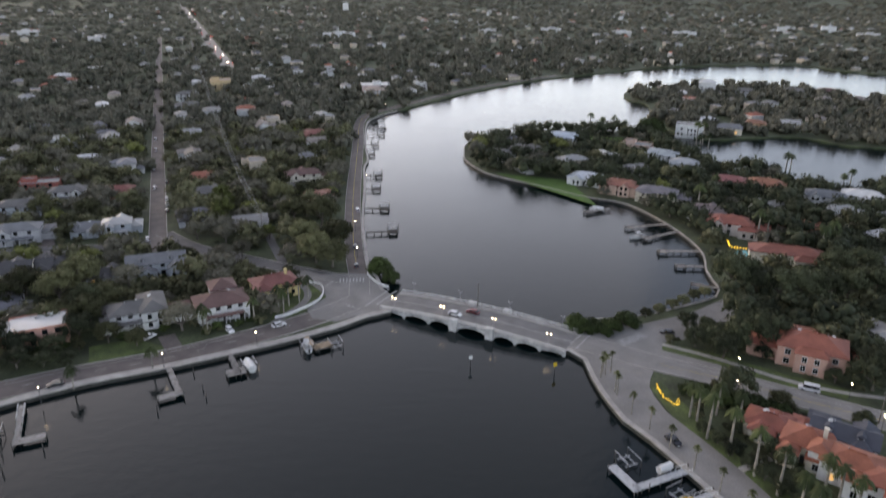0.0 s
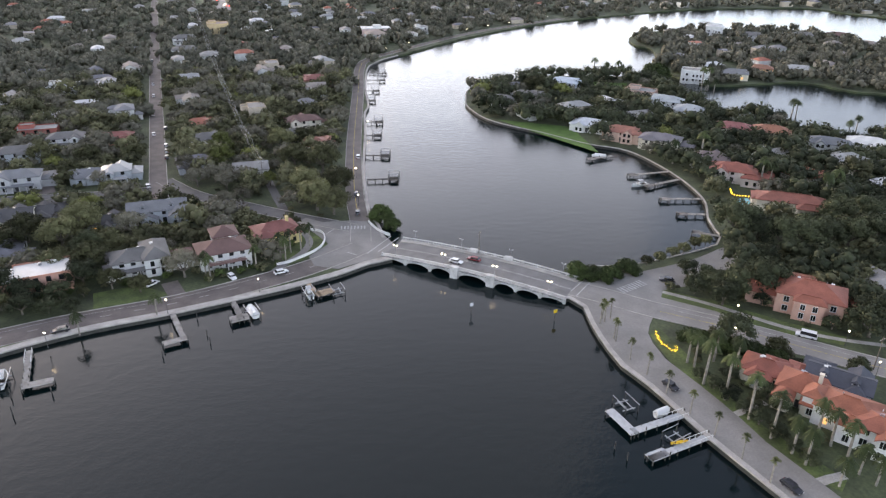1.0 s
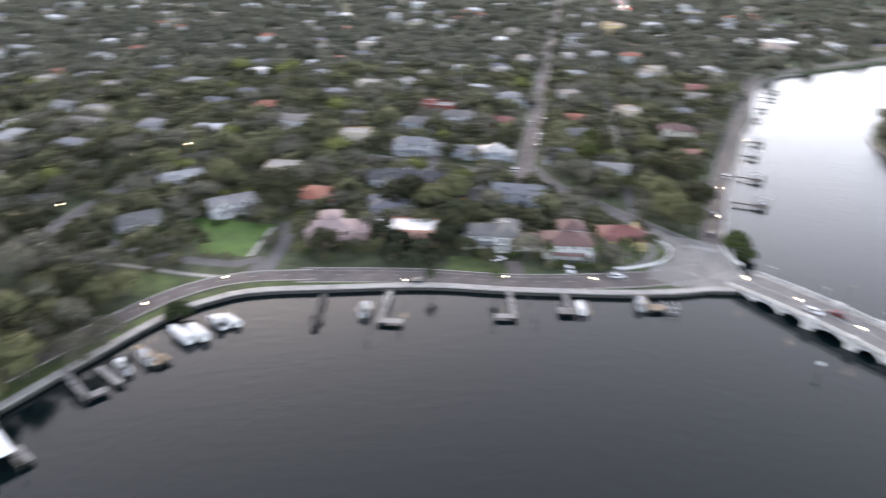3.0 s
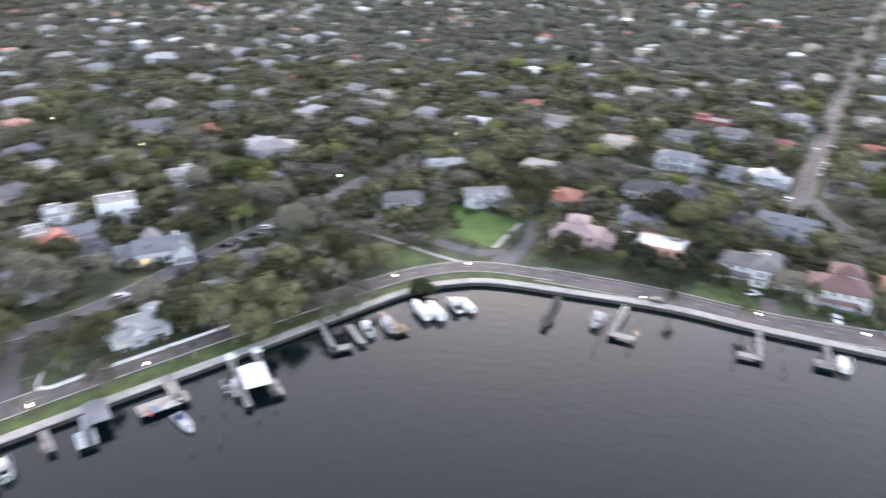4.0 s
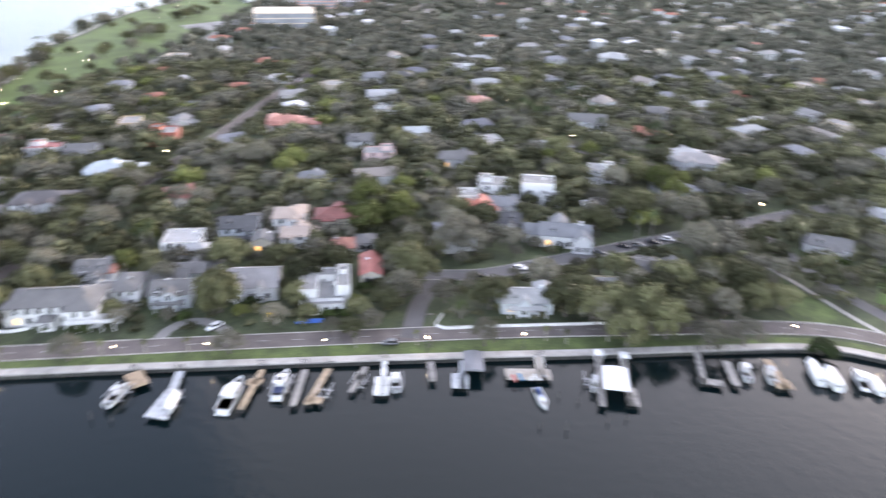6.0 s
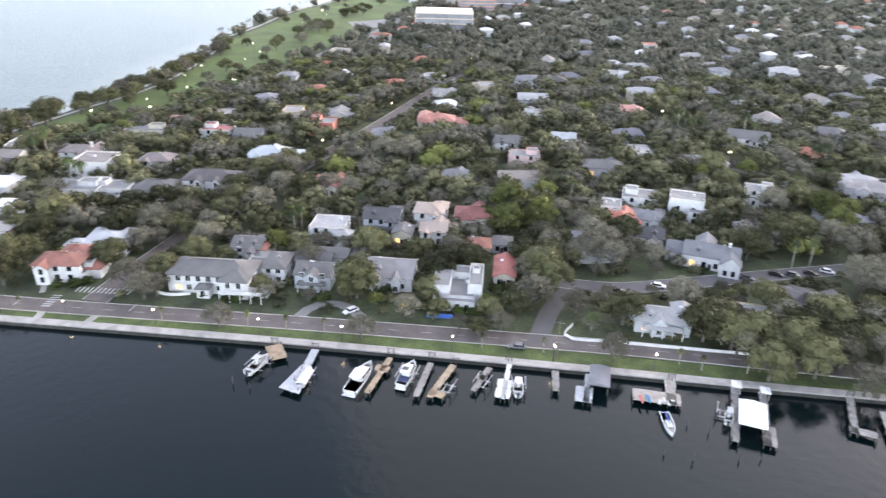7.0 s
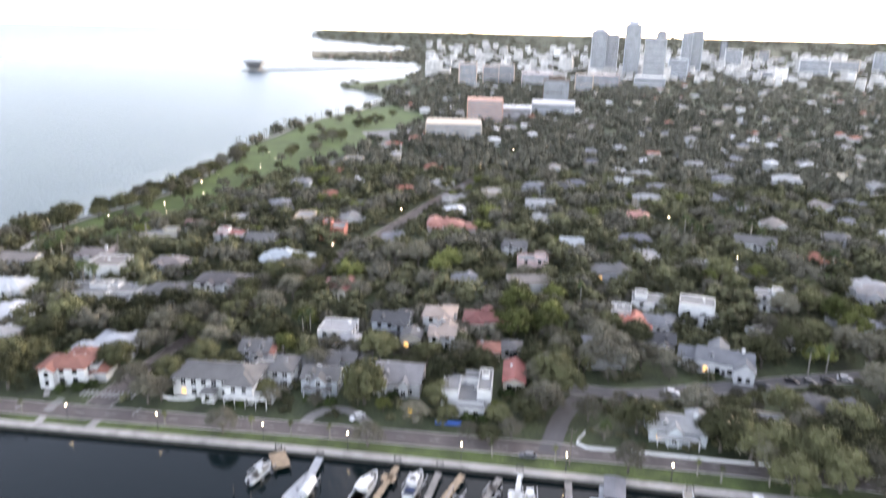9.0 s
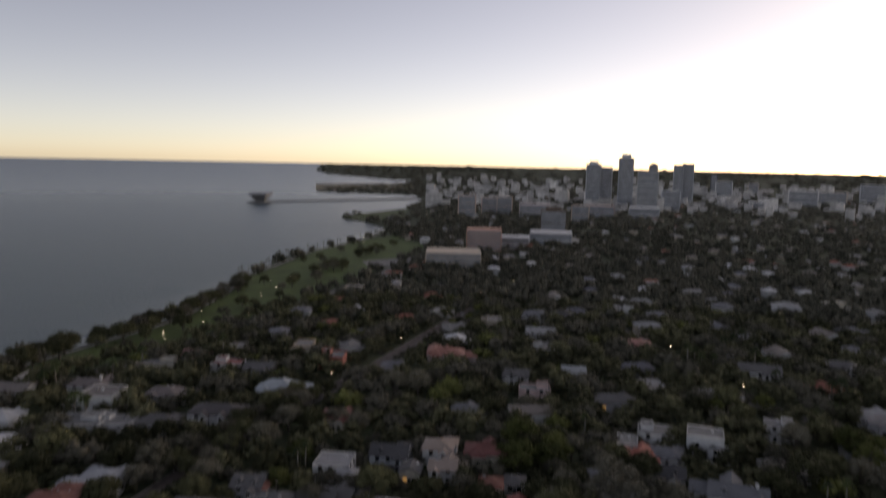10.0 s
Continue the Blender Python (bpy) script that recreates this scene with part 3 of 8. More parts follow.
for i in range(N):
    sa, sb = LEN * i / N, LEN * (i + 1) / N
    for d in (-0.25, 0.25):
        v = [bm.verts.new(bpt(s, d + e, deck_z(s) + 0.02)) for s in (sa, sb) for e in (-0.07, 0.07)]
        bm.faces.new((v[0], v[1], v[3], v[2]))
part("centre_line", bm, ROADPAINT, bridge, "worn white double line")

# ---------------------------------------------------------------- trees


def sprays_at(rng, centres, out, size, thin=0.75):
    """Leaf sprays: one ragged triangle at each centre, facing roughly outwards."""
    n = len(centres)
    nrm = out + rng.normal(size=(n, 3)) * 0.55
    nrm /= np.linalg.norm(nrm, axis=1)[:, None]
    a = np.cross(nrm, rng.normal(size=(n, 3)))
    a /= np.linalg.norm(a, axis=1)[:, None] + 1e-9
    b = np.cross(nrm, a) * thin
    s = size * rng.uniform(0.6, 1.4, (n, 1))
    v = np.stack([centres + a * s, centres - a * s * 0.6 + b * s, centres - a * s * 0.5 - b * s], 1).reshape(-1, 3)
    return v, np.arange(3 * n).reshape(-1, 3)


def ico(level=1):
    bm = bmesh.new()
    bmesh.ops.create_icosphere(bm, subdivisions=level, radius=1)
    bm.verts.ensure_lookup_table()
    v = np.array([p.co[:] for p in bm.verts])
    f = np.array([[q.index for q in t.verts] for t in bm.faces])
    bm.free()
    return v, f


ICO1 = ico(1)


def fast_mesh(name, verts, tris):
    """A mesh from arrays of vertices and triangles."""
    verts, tris = np.vstack(verts), np.vstack(tris)
    me = bpy.data.meshes.new(name)
    me.vertices.add(len(verts))
    me.vertices.foreach_set("co", verts.astype(np.float32).ravel())
    me.loops.add(tris.size)
    me.loops.foreach_set("vertex_index", tris.ravel().astype(np.int32))
    me.polygons.add(len(tris))
    me.polygons.foreach_set("loop_start", (np.arange(len(tris)) * 3).astype(np.int32))
    me.update(calc_edges=True)
    return me


def crown_arrays(seed, r=6.0, h=10.0, base=2.6, lobes=16, sprays=90, size=0.42, core=0.74, thin=0.75):
    """An uneven domed crown: overlapping lobes of leaf sprays round small cores."""
    rng = np.random.default_rng(seed)
    V, T, k = [], [], 0
    top = h - r * 0.30
    for c in range(lobes):
        e = ((c + 0.5) / lobes) ** 0.8
        t = c * 2.4 + rng.uniform(-0.5, 0.5)
        rad = r * 0.70 * math.sqrt(max(0.0, 1 - (e * 0.98) ** 2)) * rng.uniform(0.75, 1.12)
        cen = np.array([rad * math.cos(t), rad * math.sin(t), base + r * 0.25 + (top - base - r * 0.25) * e + rng.uniform(-0.06, 0.06) * h])
        cr = r * rng.uniform(0.27, 0.42) * (16 / lobes) ** 0.3
        squash = np.array([1, 1, 0.78])
        if core:
            v = ICO1[0] * cr * core * squash * rng.uniform(0.8, 1.12, (len(ICO1[0]), 1)) + cen
            V.append(v), T.append(ICO1[1] + k)
            k += len(v)
        d = rng.normal(size=(sprays, 3))
        d[:, 2] += 0.45
        d[:, :2] += 0.5 * np.array([math.cos(t), math.sin(t)]) * min(1.0, rad / (0.3 * r))
        d /= np.linalg.norm(d, axis=1)[:, None]
        p = cen + d * cr * rng.uniform(0.72, 1.16, (sprays, 1)) * squash
        v, f = sprays_at(rng, p, d, size, thin)
        V.append(v), T.append(f + k)
        k += len(v)
    return np.vstack(V), np.vstack(T)


def crown_mesh(*args):
    v, t = crown_arrays(*args)
    return fast_mesh("crown", [v], [t])


def trunk_mesh(seed, base=3.0, r=0.32, spread=2.6, limbs=5):
    rng = random.Random(seed)
    bm = bmesh.new()
    tube(bm, (0, 0, -0.3), (0.1, 0, base * 0.7), r * 1.25, r * 0.8, 7)
    for i in range(limbs):
        a = 6.283 * i / limbs + rng.uniform(-0.4, 0.4)
        tip = (spread * math.cos(a), spread * math.sin(a), base + rng.uniform(0.8, 2.4))
        tube(bm, (0.1, 0, base * 0.6), tip, r * 0.55, r * 0.2, 5)
    me = bpy.data.meshes.new("trunk")
    bm.to_mesh(me)
    bm.free()
    return me


TREE_KINDS = []


def tree_kind(name, label, crown, trunk, crown_mat, height):
    crown.materials.append(crown_mat)
    trunk.materials.append(BARK)
    TREE_KINDS.append((name, label, crown, trunk, height))


for i in range(4):
    tree_kind("oak_tree", "spreading dull green live oak among the houses", crown_mesh(10 + i, 5.8 + 0.35 * i, 9.4 + 0.5 * (i % 3), 2.4, 16 + i, 135, 0.30, 0.66), trunk_mesh(10 + i, 3.6, 0.4, 3.6, 6), LEAF, 9.5)
for i in range(2):
    tree_kind("leafy_tree", "fresh bright green leafy garden tree", crown_mesh(30 + i, 5.0, 9.0, 2.2, 14, 130, 0.30, 0.66), trunk_mesh(30 + i, 3.2), LEAFBRIGHT, 9)
for i in range(2):
    tree_kind("bare_tree", "grey half-bare winter tree with thin twigs", crown_mesh(40 + i, 5.4, 9.2, 2.6, 16, 135, 0.31, 0.46, 0.40), trunk_mesh(40 + i, 3.4, 0.36, 3.2, 7), LEAFGREY, 9)
tree_kind("mangrove", "dense dark green mangrove at the water's edge", crown_mesh(50, 4.4, 5.4, 0.2, 14, 80, 0.36), trunk_mesh(50, 1.0), LEAFDARK, 5)
SHRUB = len(TREE_KINDS)
tree_kind("garden_shrub", "low rounded green garden shrub", crown_mesh(60, 1.6, 2.1, 0.2, 7, 34, 0.22), trunk_mesh(60, 0.5, 0.1, 0.6, 3), LEAFDARK, 2)


for i in range(2):
    tree_kind("evergreen_oak", "broad dark green garden oak with dim light in its leaf colour", crown_mesh(65 + i, 6.2, 9.6 + 0.6 * i, 2.2, 17, 135, 0.30, 0.66), trunk_mesh(65 + i, 3.6, 0.4, 3.6, 6), LEAFDEEP, 9.5)


def tree(kind, x, y, s=1.0, z=None, rz=None):
    name, label, crown, trunk, h = TREE_KINDS[kind]
    rz = random.uniform(0, 360) if rz is None else rz
    m = pose(x, y, 1.25 if z is None else z, 0, 0, rz) @ Matrix.Diagonal((s, s, s * random.uniform(0.88, 1.12), 1))
    t = thing(name, label, "shrub" if kind == SHRUB else "tree", m)
    for nm, me in (("trunk", trunk), ("crown", crown)):
        o = new(nm, me)
        o.parent = t
    return t


def frond_mesh(seed, fronds=20, length=2.3, droop=1.1, upright=0.2):
    """A palm's head: arching fronds with leaflets on both sides."""
    rng = random.Random(seed)
    V, Fs = [], []
    for i in range(fronds):
        a = 6.283 * i / fronds + rng.uniform(-0.2, 0.2)
        e = rng.uniform(upright - 0.5, upright + 0.9)
        L = length * rng.uniform(0.8, 1.1)
        pts = []
        for k in range(8):
            u = k / 7
            rr = L * u * math.cos(e) * (1 - 0.15 * u)
            pts.append(Vector((rr * math.cos(a), rr * math.sin(a), L * u * math.sin(e) - droop * u * u * L * 0.5)))
        sd = Vector((-math.sin(a), math.cos(a), 0))
        for k in range(7):
            w = L * 0.19 * (0.45 + 0.9 * math.sin(3.14 * (k + 0.6) / 7.6))
            for s in (-1, 1):
                b = len(V)
                mid = (pts[k] + pts[k + 1]) / 2
                out = mid + sd * s * w + (pts[k + 1] - pts[k]) * 0.9 + Vector((0, 0, -w * 0.45))
                V += [pts[k][:], pts[k + 1][:], out[:]]
                Fs.append((b, b + 1, b + 2))
    return pydata("fronds", V, Fs)


PALM_HEADS = [frond_mesh(i, 34, 1.6, 0.9, 0.35) for i in range(3)] + [frond_mesh(9, 22, 2.8, 1.5, 0.35)]
for i, me in enumerate(PALM_HEADS):
    me.materials.append(FANLEAF if i < 3 else PALMLEAF)
PALM_TRUNKS = []
for h, r in ((5.0, 0.2), (7.0, 0.2), (9.0, 0.26), (12.0, 0.28)):
    bm = bmesh.new()
    for k in range(5):
        z0, z1 = h * k / 5, h * (k + 1) / 5
        b0, b1 = 0.12 * math.sin(1.5 * k / 5) * h / 6, 0.12 * math.sin(1.5 * (k + 1) / 5) * h / 6
        tube(bm, (b0, 0, z0 - (0.3 if k == 0 else 0)), (b1, 0, z1), r * (1.25 - 0.09 * k), r * (1.16 - 0.09 * k), 7)
    me = bpy.data.meshes.new("trunk")
    bm.to_mesh(me)
    bm.free()
    me.materials.append(PALMBARK)
    PALM_TRUNKS.append((me, h, 0.12 * math.sin(1.5) * h / 6))


def palm(x, y, t=1, head=0, s=1.0, label="slender palm with a green head of fronds", group=""):
    me, h, bend = PALM_TRUNKS[t]
    rz = random.uniform(0, 360)
    p = thing("palm_tree", label, "palm tree", pose(x, y, 1.3, 0, 0, rz) @ Matrix.Diagonal((s, s, s, 1)), group)
    o = new("trunk", me)
    o.parent = p
    o = new("fronds", PALM_HEADS[head])
    o.parent = p
    o.location = (bend, 0, h)
    return p


# ---------------------------------------------------------------- houses
HOUSES = []
SHRUBS = []


def hip(bm, x0, x1, y0, y1, z, rise, over=0.5, ridge=None):
    """A hipped roof, solid, with eaves."""
    x0, x1, y0, y1 = x0 - over, x1 + over, y0 - over, y1 + over
    w, d = x1 - x0, y1 - y0
    if w >= d:
        r = d / 2 if ridge is None else ridge
        a, b = (x0 + r, (y0 + y1) / 2), (x1 - r, (y0 + y1) / 2)
    else:
        r = w / 2 if ridge is None else ridge
        a, b = ((x0 + x1) / 2, y0 + r), ((x0 + x1) / 2, y1 - r)
    base = [bm.verts.new(p) for p in ((x0, y0, z), (x1, y0, z), (x1, y1, z), (x0, y1, z))]
    low = [bm.verts.new((p.co.x, p.co.y, z - 0.22)) for p in base]
    t = [bm.verts.new((*a, z + rise)), bm.verts.new((*b, z + rise))]
    if w >= d:
        fs = [(base[0], base[1], t[1], t[0]), (base[1], base[2], t[1]), (base[2], base[3], t[0], t[1]), (base[3], base[0], t[0])]
    else:
        fs = [(base[0], base[1], t[0]), (base[1], base[2], t[1], t[0]), (base[2], base[3], t[1]), (base[3], base[0], t[0], t[1])]
    for f in fs:
        bm.faces.new(f)
    for i in range(4):
        bm.faces.new((low[i], low[(i + 1) % 4], base[(i + 1) % 4], base[i]))
    bm.faces.new(low[::-1])
    return bm


def flat_roof(bm, x0, x1, y0, y1, z):
    box(bm, x0 + 0.25, x1 - 0.25, y0 + 0.25, y1 - 0.25, z - 0.3, z)
    return bm


def windows(house, side, w, z0, n, ww=1.4, wh=1.7, at=0.0, lit=0, x0=0.0, lintel=False):
    """A row of framed windows on the wall: side 0 front (-y), 1 right (+x), 2 back, 3 left, centred at x0 along it."""
    for i in range(n):
        u = x0 + (i + 0.5) / n * w - w / 2
        turn = pose(0, 0, 0, 0, 0, 90 * side)
        bm = bmesh.new()
        for a, b, c, d in ((-ww / 2 - 0.1, -ww / 2, 0, wh), (ww / 2, ww / 2 + 0.1, 0, wh), (-ww / 2 - 0.1, ww / 2 + 0.1, wh, wh + 0.12), (-ww / 2 - 0.14, ww / 2 + 0.14, -0.12, 0), (-0.035, 0.035, 0, wh)):
            box(bm, u + a, u + b, at - 0.10, at + 0.02, z0 + c, z0 + d, turn)
        if math.hypot(house.location.x, house.location.y) > 215:
            bm.free()
            bm = bmesh.new()
            box(bm, u - ww / 2, u + ww / 2, at - 0.05, at + 0.01, z0, z0 + wh, turn)
            part("window", bm, LITGLASS if i < lit else GLASS, house)
            continue
        win = part("window", bm, WHITEPAINT, house)
        bm = bmesh.new()
        box(bm, u - ww / 2, u + ww / 2, at - 0.04, at + 0.01, z0, z0 + wh, turn)
        part("pane", bm, LITGLASS if i < lit else GLASS, win)


def house(x, y, rz=0, w=10, d=9, h=5, roof="hip", wall=(0.6, 0.59, 0.56), top=(0.17, 0.17, 0.18), label="", rise=None, wings=(), cover="shingle", lit=0, porch=False, chimney=False, z=None, detail=2, skip=0.6, balcony=False):
    """A house at its middle, front facing local -y: a main body, wings (x0, x1, y0, y1, height, rise), windows, porch."""
    z = land_z(x, y) - 0.05 if z is None else z
    H = thing("house", label or "pale stucco house with a grey shingle roof", "house", pose(x, y, z, 0, 0, rz))
    HOUSES.append((x, y, rz, max(w, d), h, skip))
    if roof == "flat" and cover != "seam" and min(top) > 0.35:
        top = (0.21, 0.21, 0.207)
    wm, rm = paint("stucco", wall), paint(cover, top)
    hr = random.Random(int(abs(x) * 10 + abs(y)))
    if len(wings) < 2 and roof != "flat" and w > 8 and math.hypot(x, y) < 430:
        s = hr.choice((-1, 1))
        g0 = s * w * hr.uniform(0.16, 0.28)
        wings = tuple(wings) + ((g0 - w * 0.15, g0 + w * 0.15, -d / 2 - hr.uniform(1.2, 2.6), -d / 2 + 3.0, h * 0.94, w * 0.10, hr.choice(("gable", "hip"))), (-s * w * 0.5 - 1.2, -s * w * 0.5 + w * 0.36, -d * 0.2, d / 2 + hr.uniform(2, 5), min(h, 3.4), 1.3, "hip"), (s * w * 0.1, s * w * 0.1 + 5.0, d * 0.1, d / 2 + hr.uniform(1.5, 4), h * 0.9, 1.5, hr.choice(("gable", "hip"))))
    elif not wings and w > 8:
        s = hr.choice((-1, 1))
        wings = ((s * w * 0.2 - w * 0.2, s * w * 0.2 + w * 0.2, -d / 2 - 3, -d / 2 + 0.6, h * 0.6, 0.4), (-s * w * 0.24 - w * 0.18, -s * w * 0.24 + w * 0.18, -d * 0.1, d * 0.4, h + 1.6, 0.4))
    rise = min(w, d) * 0.22 if rise is None else rise
    blocks = [(-w / 2, w / 2, -d / 2, d / 2, h, rise, roof)] + [tuple(b) + (roof,) * (7 - len(b)) for b in wings]
    for x0, x1, y0, y1, hh, rs, kind in blocks:
        bm = bmesh.new()
        box(bm, x0, x1, y0, y1, -1.2, hh + (0.6 if kind == "flat" else 0))
        if kind == "flat":
            q = [f for f in bm.faces if f.normal.z > 0.9 or f.calc_center_median().z > hh + 0.5]
            bmesh.ops.inset_region(bm, faces=q, thickness=0.3)
            q = [f for f in bm.faces if f.calc_center_median().z > hh + 0.5 and len(f.verts) == 4 and f.calc_area() > 0.5 * (x1 - x0) * (y1 - y0)]
            for f in q:
                for v in f.verts:
                    v.co.z -= 0.5
        turned = kind == "gable" and (y1 - y0 > x1 - x0 or (y0 < -d / 2 - 0.5 and x1 - x0 < 7))
        if kind == "gable":
            xm, ym = (x0 + x1) / 2, (y0 + y1) / 2
            ends = [((x0, y0), (x1, y0), (xm, y0)), ((x0, y1), (x1, y1), (xm, y1))] if turned else [((x0, y0), (x0, y1), (x0, ym)), ((x1, y0), (x1, y1), (x1, ym))]
            for e0, e1, em in ends:
                bm.faces.new([bm.verts.new((*e0, hh)), bm.verts.new((*e1, hh)), bm.verts.new((*em, hh + rs))])
        part("wall", bm, wm, H)
        bm = bmesh.new()
        if kind == "hip":
            hip(bm, x0, x1, y0, y1, hh, rs)
        elif kind == "gable":
            o = 0.45
            u0, u1, v0, v1 = (y0, y1, x0, x1) if turned else (x0, x1, y0, y1)
            vm = (v0 + v1) / 2
            for va in (v0 - o, v1 + o):
                z0 = hh - o * rs / ((v1 - v0) / 2)
                p = [(u0 - o, va, z0), (u1 + o, va, z0), (u1 + o, vm, hh + rs), (u0 - o, vm, hh + rs)]
                p = [(b_, a_, c_) if turned else (a_, b_, c_) for a_, b_, c_ in p]
                up = [bm.verts.new((a_, b_, c_ + 0.18)) for a_, b_, c_ in p]
                dn = [bm.verts.new(q) for q in p]
                bm.faces.new(up), bm.faces.new(dn[::-1])
                for i in range(4):
                    bm.faces.new((dn[i], dn[(i + 1) % 4], up[(i + 1) % 4], up[i]))
        else:
            flat_roof(bm, x0, x1, y0, y1, hh + 0.12)
        bmesh.ops.recalc_face_normals(bm, faces=bm.faces)
        roof_ob = part("roof", bm, rm, H)
        if detail > 1 and kind != "flat" and not turned and x1 - x0 > y1 - y0 and math.hypot(x, y) < 300:
            bm = bmesh.new()
            ym = (y0 + y1) / 2
            half = (x1 - x0) / 2 - ((y1 - y0) / 2 if kind == "hip" else 0)
            if half > 0.3:
                box(bm, (x0 + x1) / 2 - half, (x0 + x1) / 2 + half, ym - 0.12, ym + 0.12, hh + rs + (0.02 if kind == "hip" else 0.16), hh + rs + 0.26)
                part("ridge_cap", bm, rm, roof_ob)
    if detail:
        floors = 2 if h > 4.6 else 1
        for k in range(floors):
            z0 = 1.0 + 2.9 * k
            windows(H, 0, w * 0.86, z0, max(2, int(w / (3.5 if math.hypot(x, y) < 260 else 5))), at=-d / 2, lit=lit if k == 0 else 0)
            for sd in (1, 3) if math.hypot(x, y) < 300 else ():
                windows(H, sd, d * 0.8, z0, max(1, int(d / 4.5)), at=-w / 2)
        bm = bmesh.new()
        box(bm, -0.5, 0.5, -d / 2 - 0.06, -d / 2 + 0.02, 0.15, 2.25)
        part("door", bm, DARKMETAL, H)
        for x0, x1, y0, y1, hh, rs, kind in blocks[1:]:
            if y0 < -d / 2 and x1 - x0 > 2.5 and hh > 2.4:
                for k in range(2 if hh > 4.6 else 1):
                    windows(H, 0, (x1 - x0) * 0.8, 0.9 + 2.7 * k, max(1, int((x1 - x0) / 2.8)), at=y0, x0=(x0 + x1) / 2, ww=1.2)
        if balcony:
            bm = bmesh.new()
            y0 = -d / 2 - 3.0 if isinstance(balcony, tuple) else min(b[2] for b in blocks)
            bx0, bx1 = balcony if isinstance(balcony, tuple) else (-w * 0.3, w * 0.46)
            box(bm, bx0, bx1, y0 - 1.8, y0 - 0.02, 2.75, 2.95)
            bal = part("balcony", bm, WHITEPAINT, H)
            bm = bmesh.new()
            box(bm, bx0, bx1, y0 - 1.8, y0 - 1.7, 3.75, 3.85)
            for i in range(int((bx1 - bx0) / 0.4)):
                box(bm, bx0 + 0.4 * i, bx0 + 0.4 * i + 0.08, y0 - 1.8, y0 - 1.72, 2.95, 3.75)
            part("railing", bm, WHITEPAINT, bal)
            for i in range(5):
                u = bx0 + 0.2 + (bx1 - bx0 - 0.4) * i / 4
                bm = bmesh.new()
                tube(bm, (u, y0 - 1.6, -0.5), (u, y0 - 1.6, 2.8), 0.16, 0.14, 8)
                part("column", bm, WHITEPAINT, H)
    if detail and roof == "gable" and w > 9 and math.hypot(x, y) < 330:
        for u in (-w * 0.24, w * 0.24)[: hr.randrange(1, 3)]:
            bm = bmesh.new()
            ya, zb = -d * 0.34, h + rise * 0.18
            box(bm, u - 0.8, u + 0.8, ya, ya + 2.4, zb, zb + 1.1)
            dm = part("dormer", bm, wm, H)
            bm = bmesh.new()
            hip(bm, u - 0.8, u + 0.8, ya, ya + 2.4, zb + 1.1, 0.6, 0.2, ridge=0.3)
            bmesh.ops.recalc_face_normals(bm, faces=bm.faces)
            part("dormer_roof", bm, rm, dm)
            bm = bmesh.new()
            box(bm, u - 0.45, u + 0.45, ya - 0.05, ya + 0.02, zb + 0.2, zb + 0.95)
            part("dormer_window", bm, GLASS, dm)
    if detail and math.hypot(x, y) < 320:
        for i in range(hr.randrange(1, 4)):
            u, v = hr.uniform(-0.3, 0.3) * w, hr.uniform(-0.05, 0.35) * d
            zt = h + (0.15 if roof == "flat" else rise * max(0.1, 1 - abs(v) / (d / 2 + 0.4)))
            bm = bmesh.new()
            if hr.random() < 0.5:
                tube(bm, (u, v, zt - 0.4), (u, v, zt + 0.55), 0.12, 0.12, 6)
                part("roof_vent", bm, METAL, H)
            else:
                box(bm, u - 0.45, u + 0.45, v - 0.4, v + 0.4, zt - 0.3, zt + (0.75 if roof == "flat" else 0.3))
                part("skylight", bm, WHITEPAINT if hr.random() < 0.6 else METAL, H)
    if detail and math.hypot(x, y) < 300:
        c, sn = math.cos(radians(rz)), math.sin(radians(rz))
        for i in range(5):
            u, v = hr.uniform(-0.55, 0.55) * w, -d / 2 - hr.uniform(1.6, 4.2) - (2.4 if porch else 0)
            SHRUBS.append((x + u * c - v * sn, y + u * sn + v * c, hr.uniform(0.6, 1.25)))
    if porch:
        bm = bmesh.new()
        hip(bm, -w * 0.36, w * 0.36, -d / 2 - 2.4, -d / 2 - 0.1, 2.9, 0.7, 0.25)
        bmesh.ops.recalc_face_normals(bm, faces=bm.faces)
        part("porch_roof", bm, rm, H)
        n = max(3, int(w * 0.72 / 2.4))
        for i in range(n + 1):
            bm = bmesh.new()
            u = -w * 0.36 + w * 0.72 * i / n
            tube(bm, (u, -d / 2 - 2.3, -0.5), (u, -d / 2 - 2.3, 2.75), 0.15, 0.13, 8)
            part("column", bm, WHITEPAINT, H)
    if chimney:
        bm = bmesh.new()
        box(bm, w * 0.28, w * 0.28 + 0.9, -0.5, 0.4, h - 0.5, h + rise + 1.0)
        box(bm, w * 0.28 - 0.08, w * 0.28 + 0.98, -0.58, 0.48, h + rise + 1.0, h + rise + 1.18)
        part("chimney", bm, wm, H)
    return H


WHITE, CREAM, PINK, OCHRE, GREYW, BLUEW = (0.60, 0.60, 0.585), (0.60, 0.55, 0.45), (0.50, 0.28, 0.22), (0.50, 0.40, 0.19), (0.42, 0.42, 0.42), (0.38, 0.41, 0.43)
GREY, DARK, BROWN, RED, ORANGE, PALE, SILVER, BLUEG, TANR = (0.125, 0.121, 0.118), (0.07, 0.07, 0.073), (0.14, 0.08, 0.072), (0.20, 0.072, 0.062), (0.26, 0.108, 0.080), (0.52, 0.52, 0.51), (0.31, 0.31, 0.305), (0.155, 0.16, 0.168), (0.33, 0.26, 0.22)

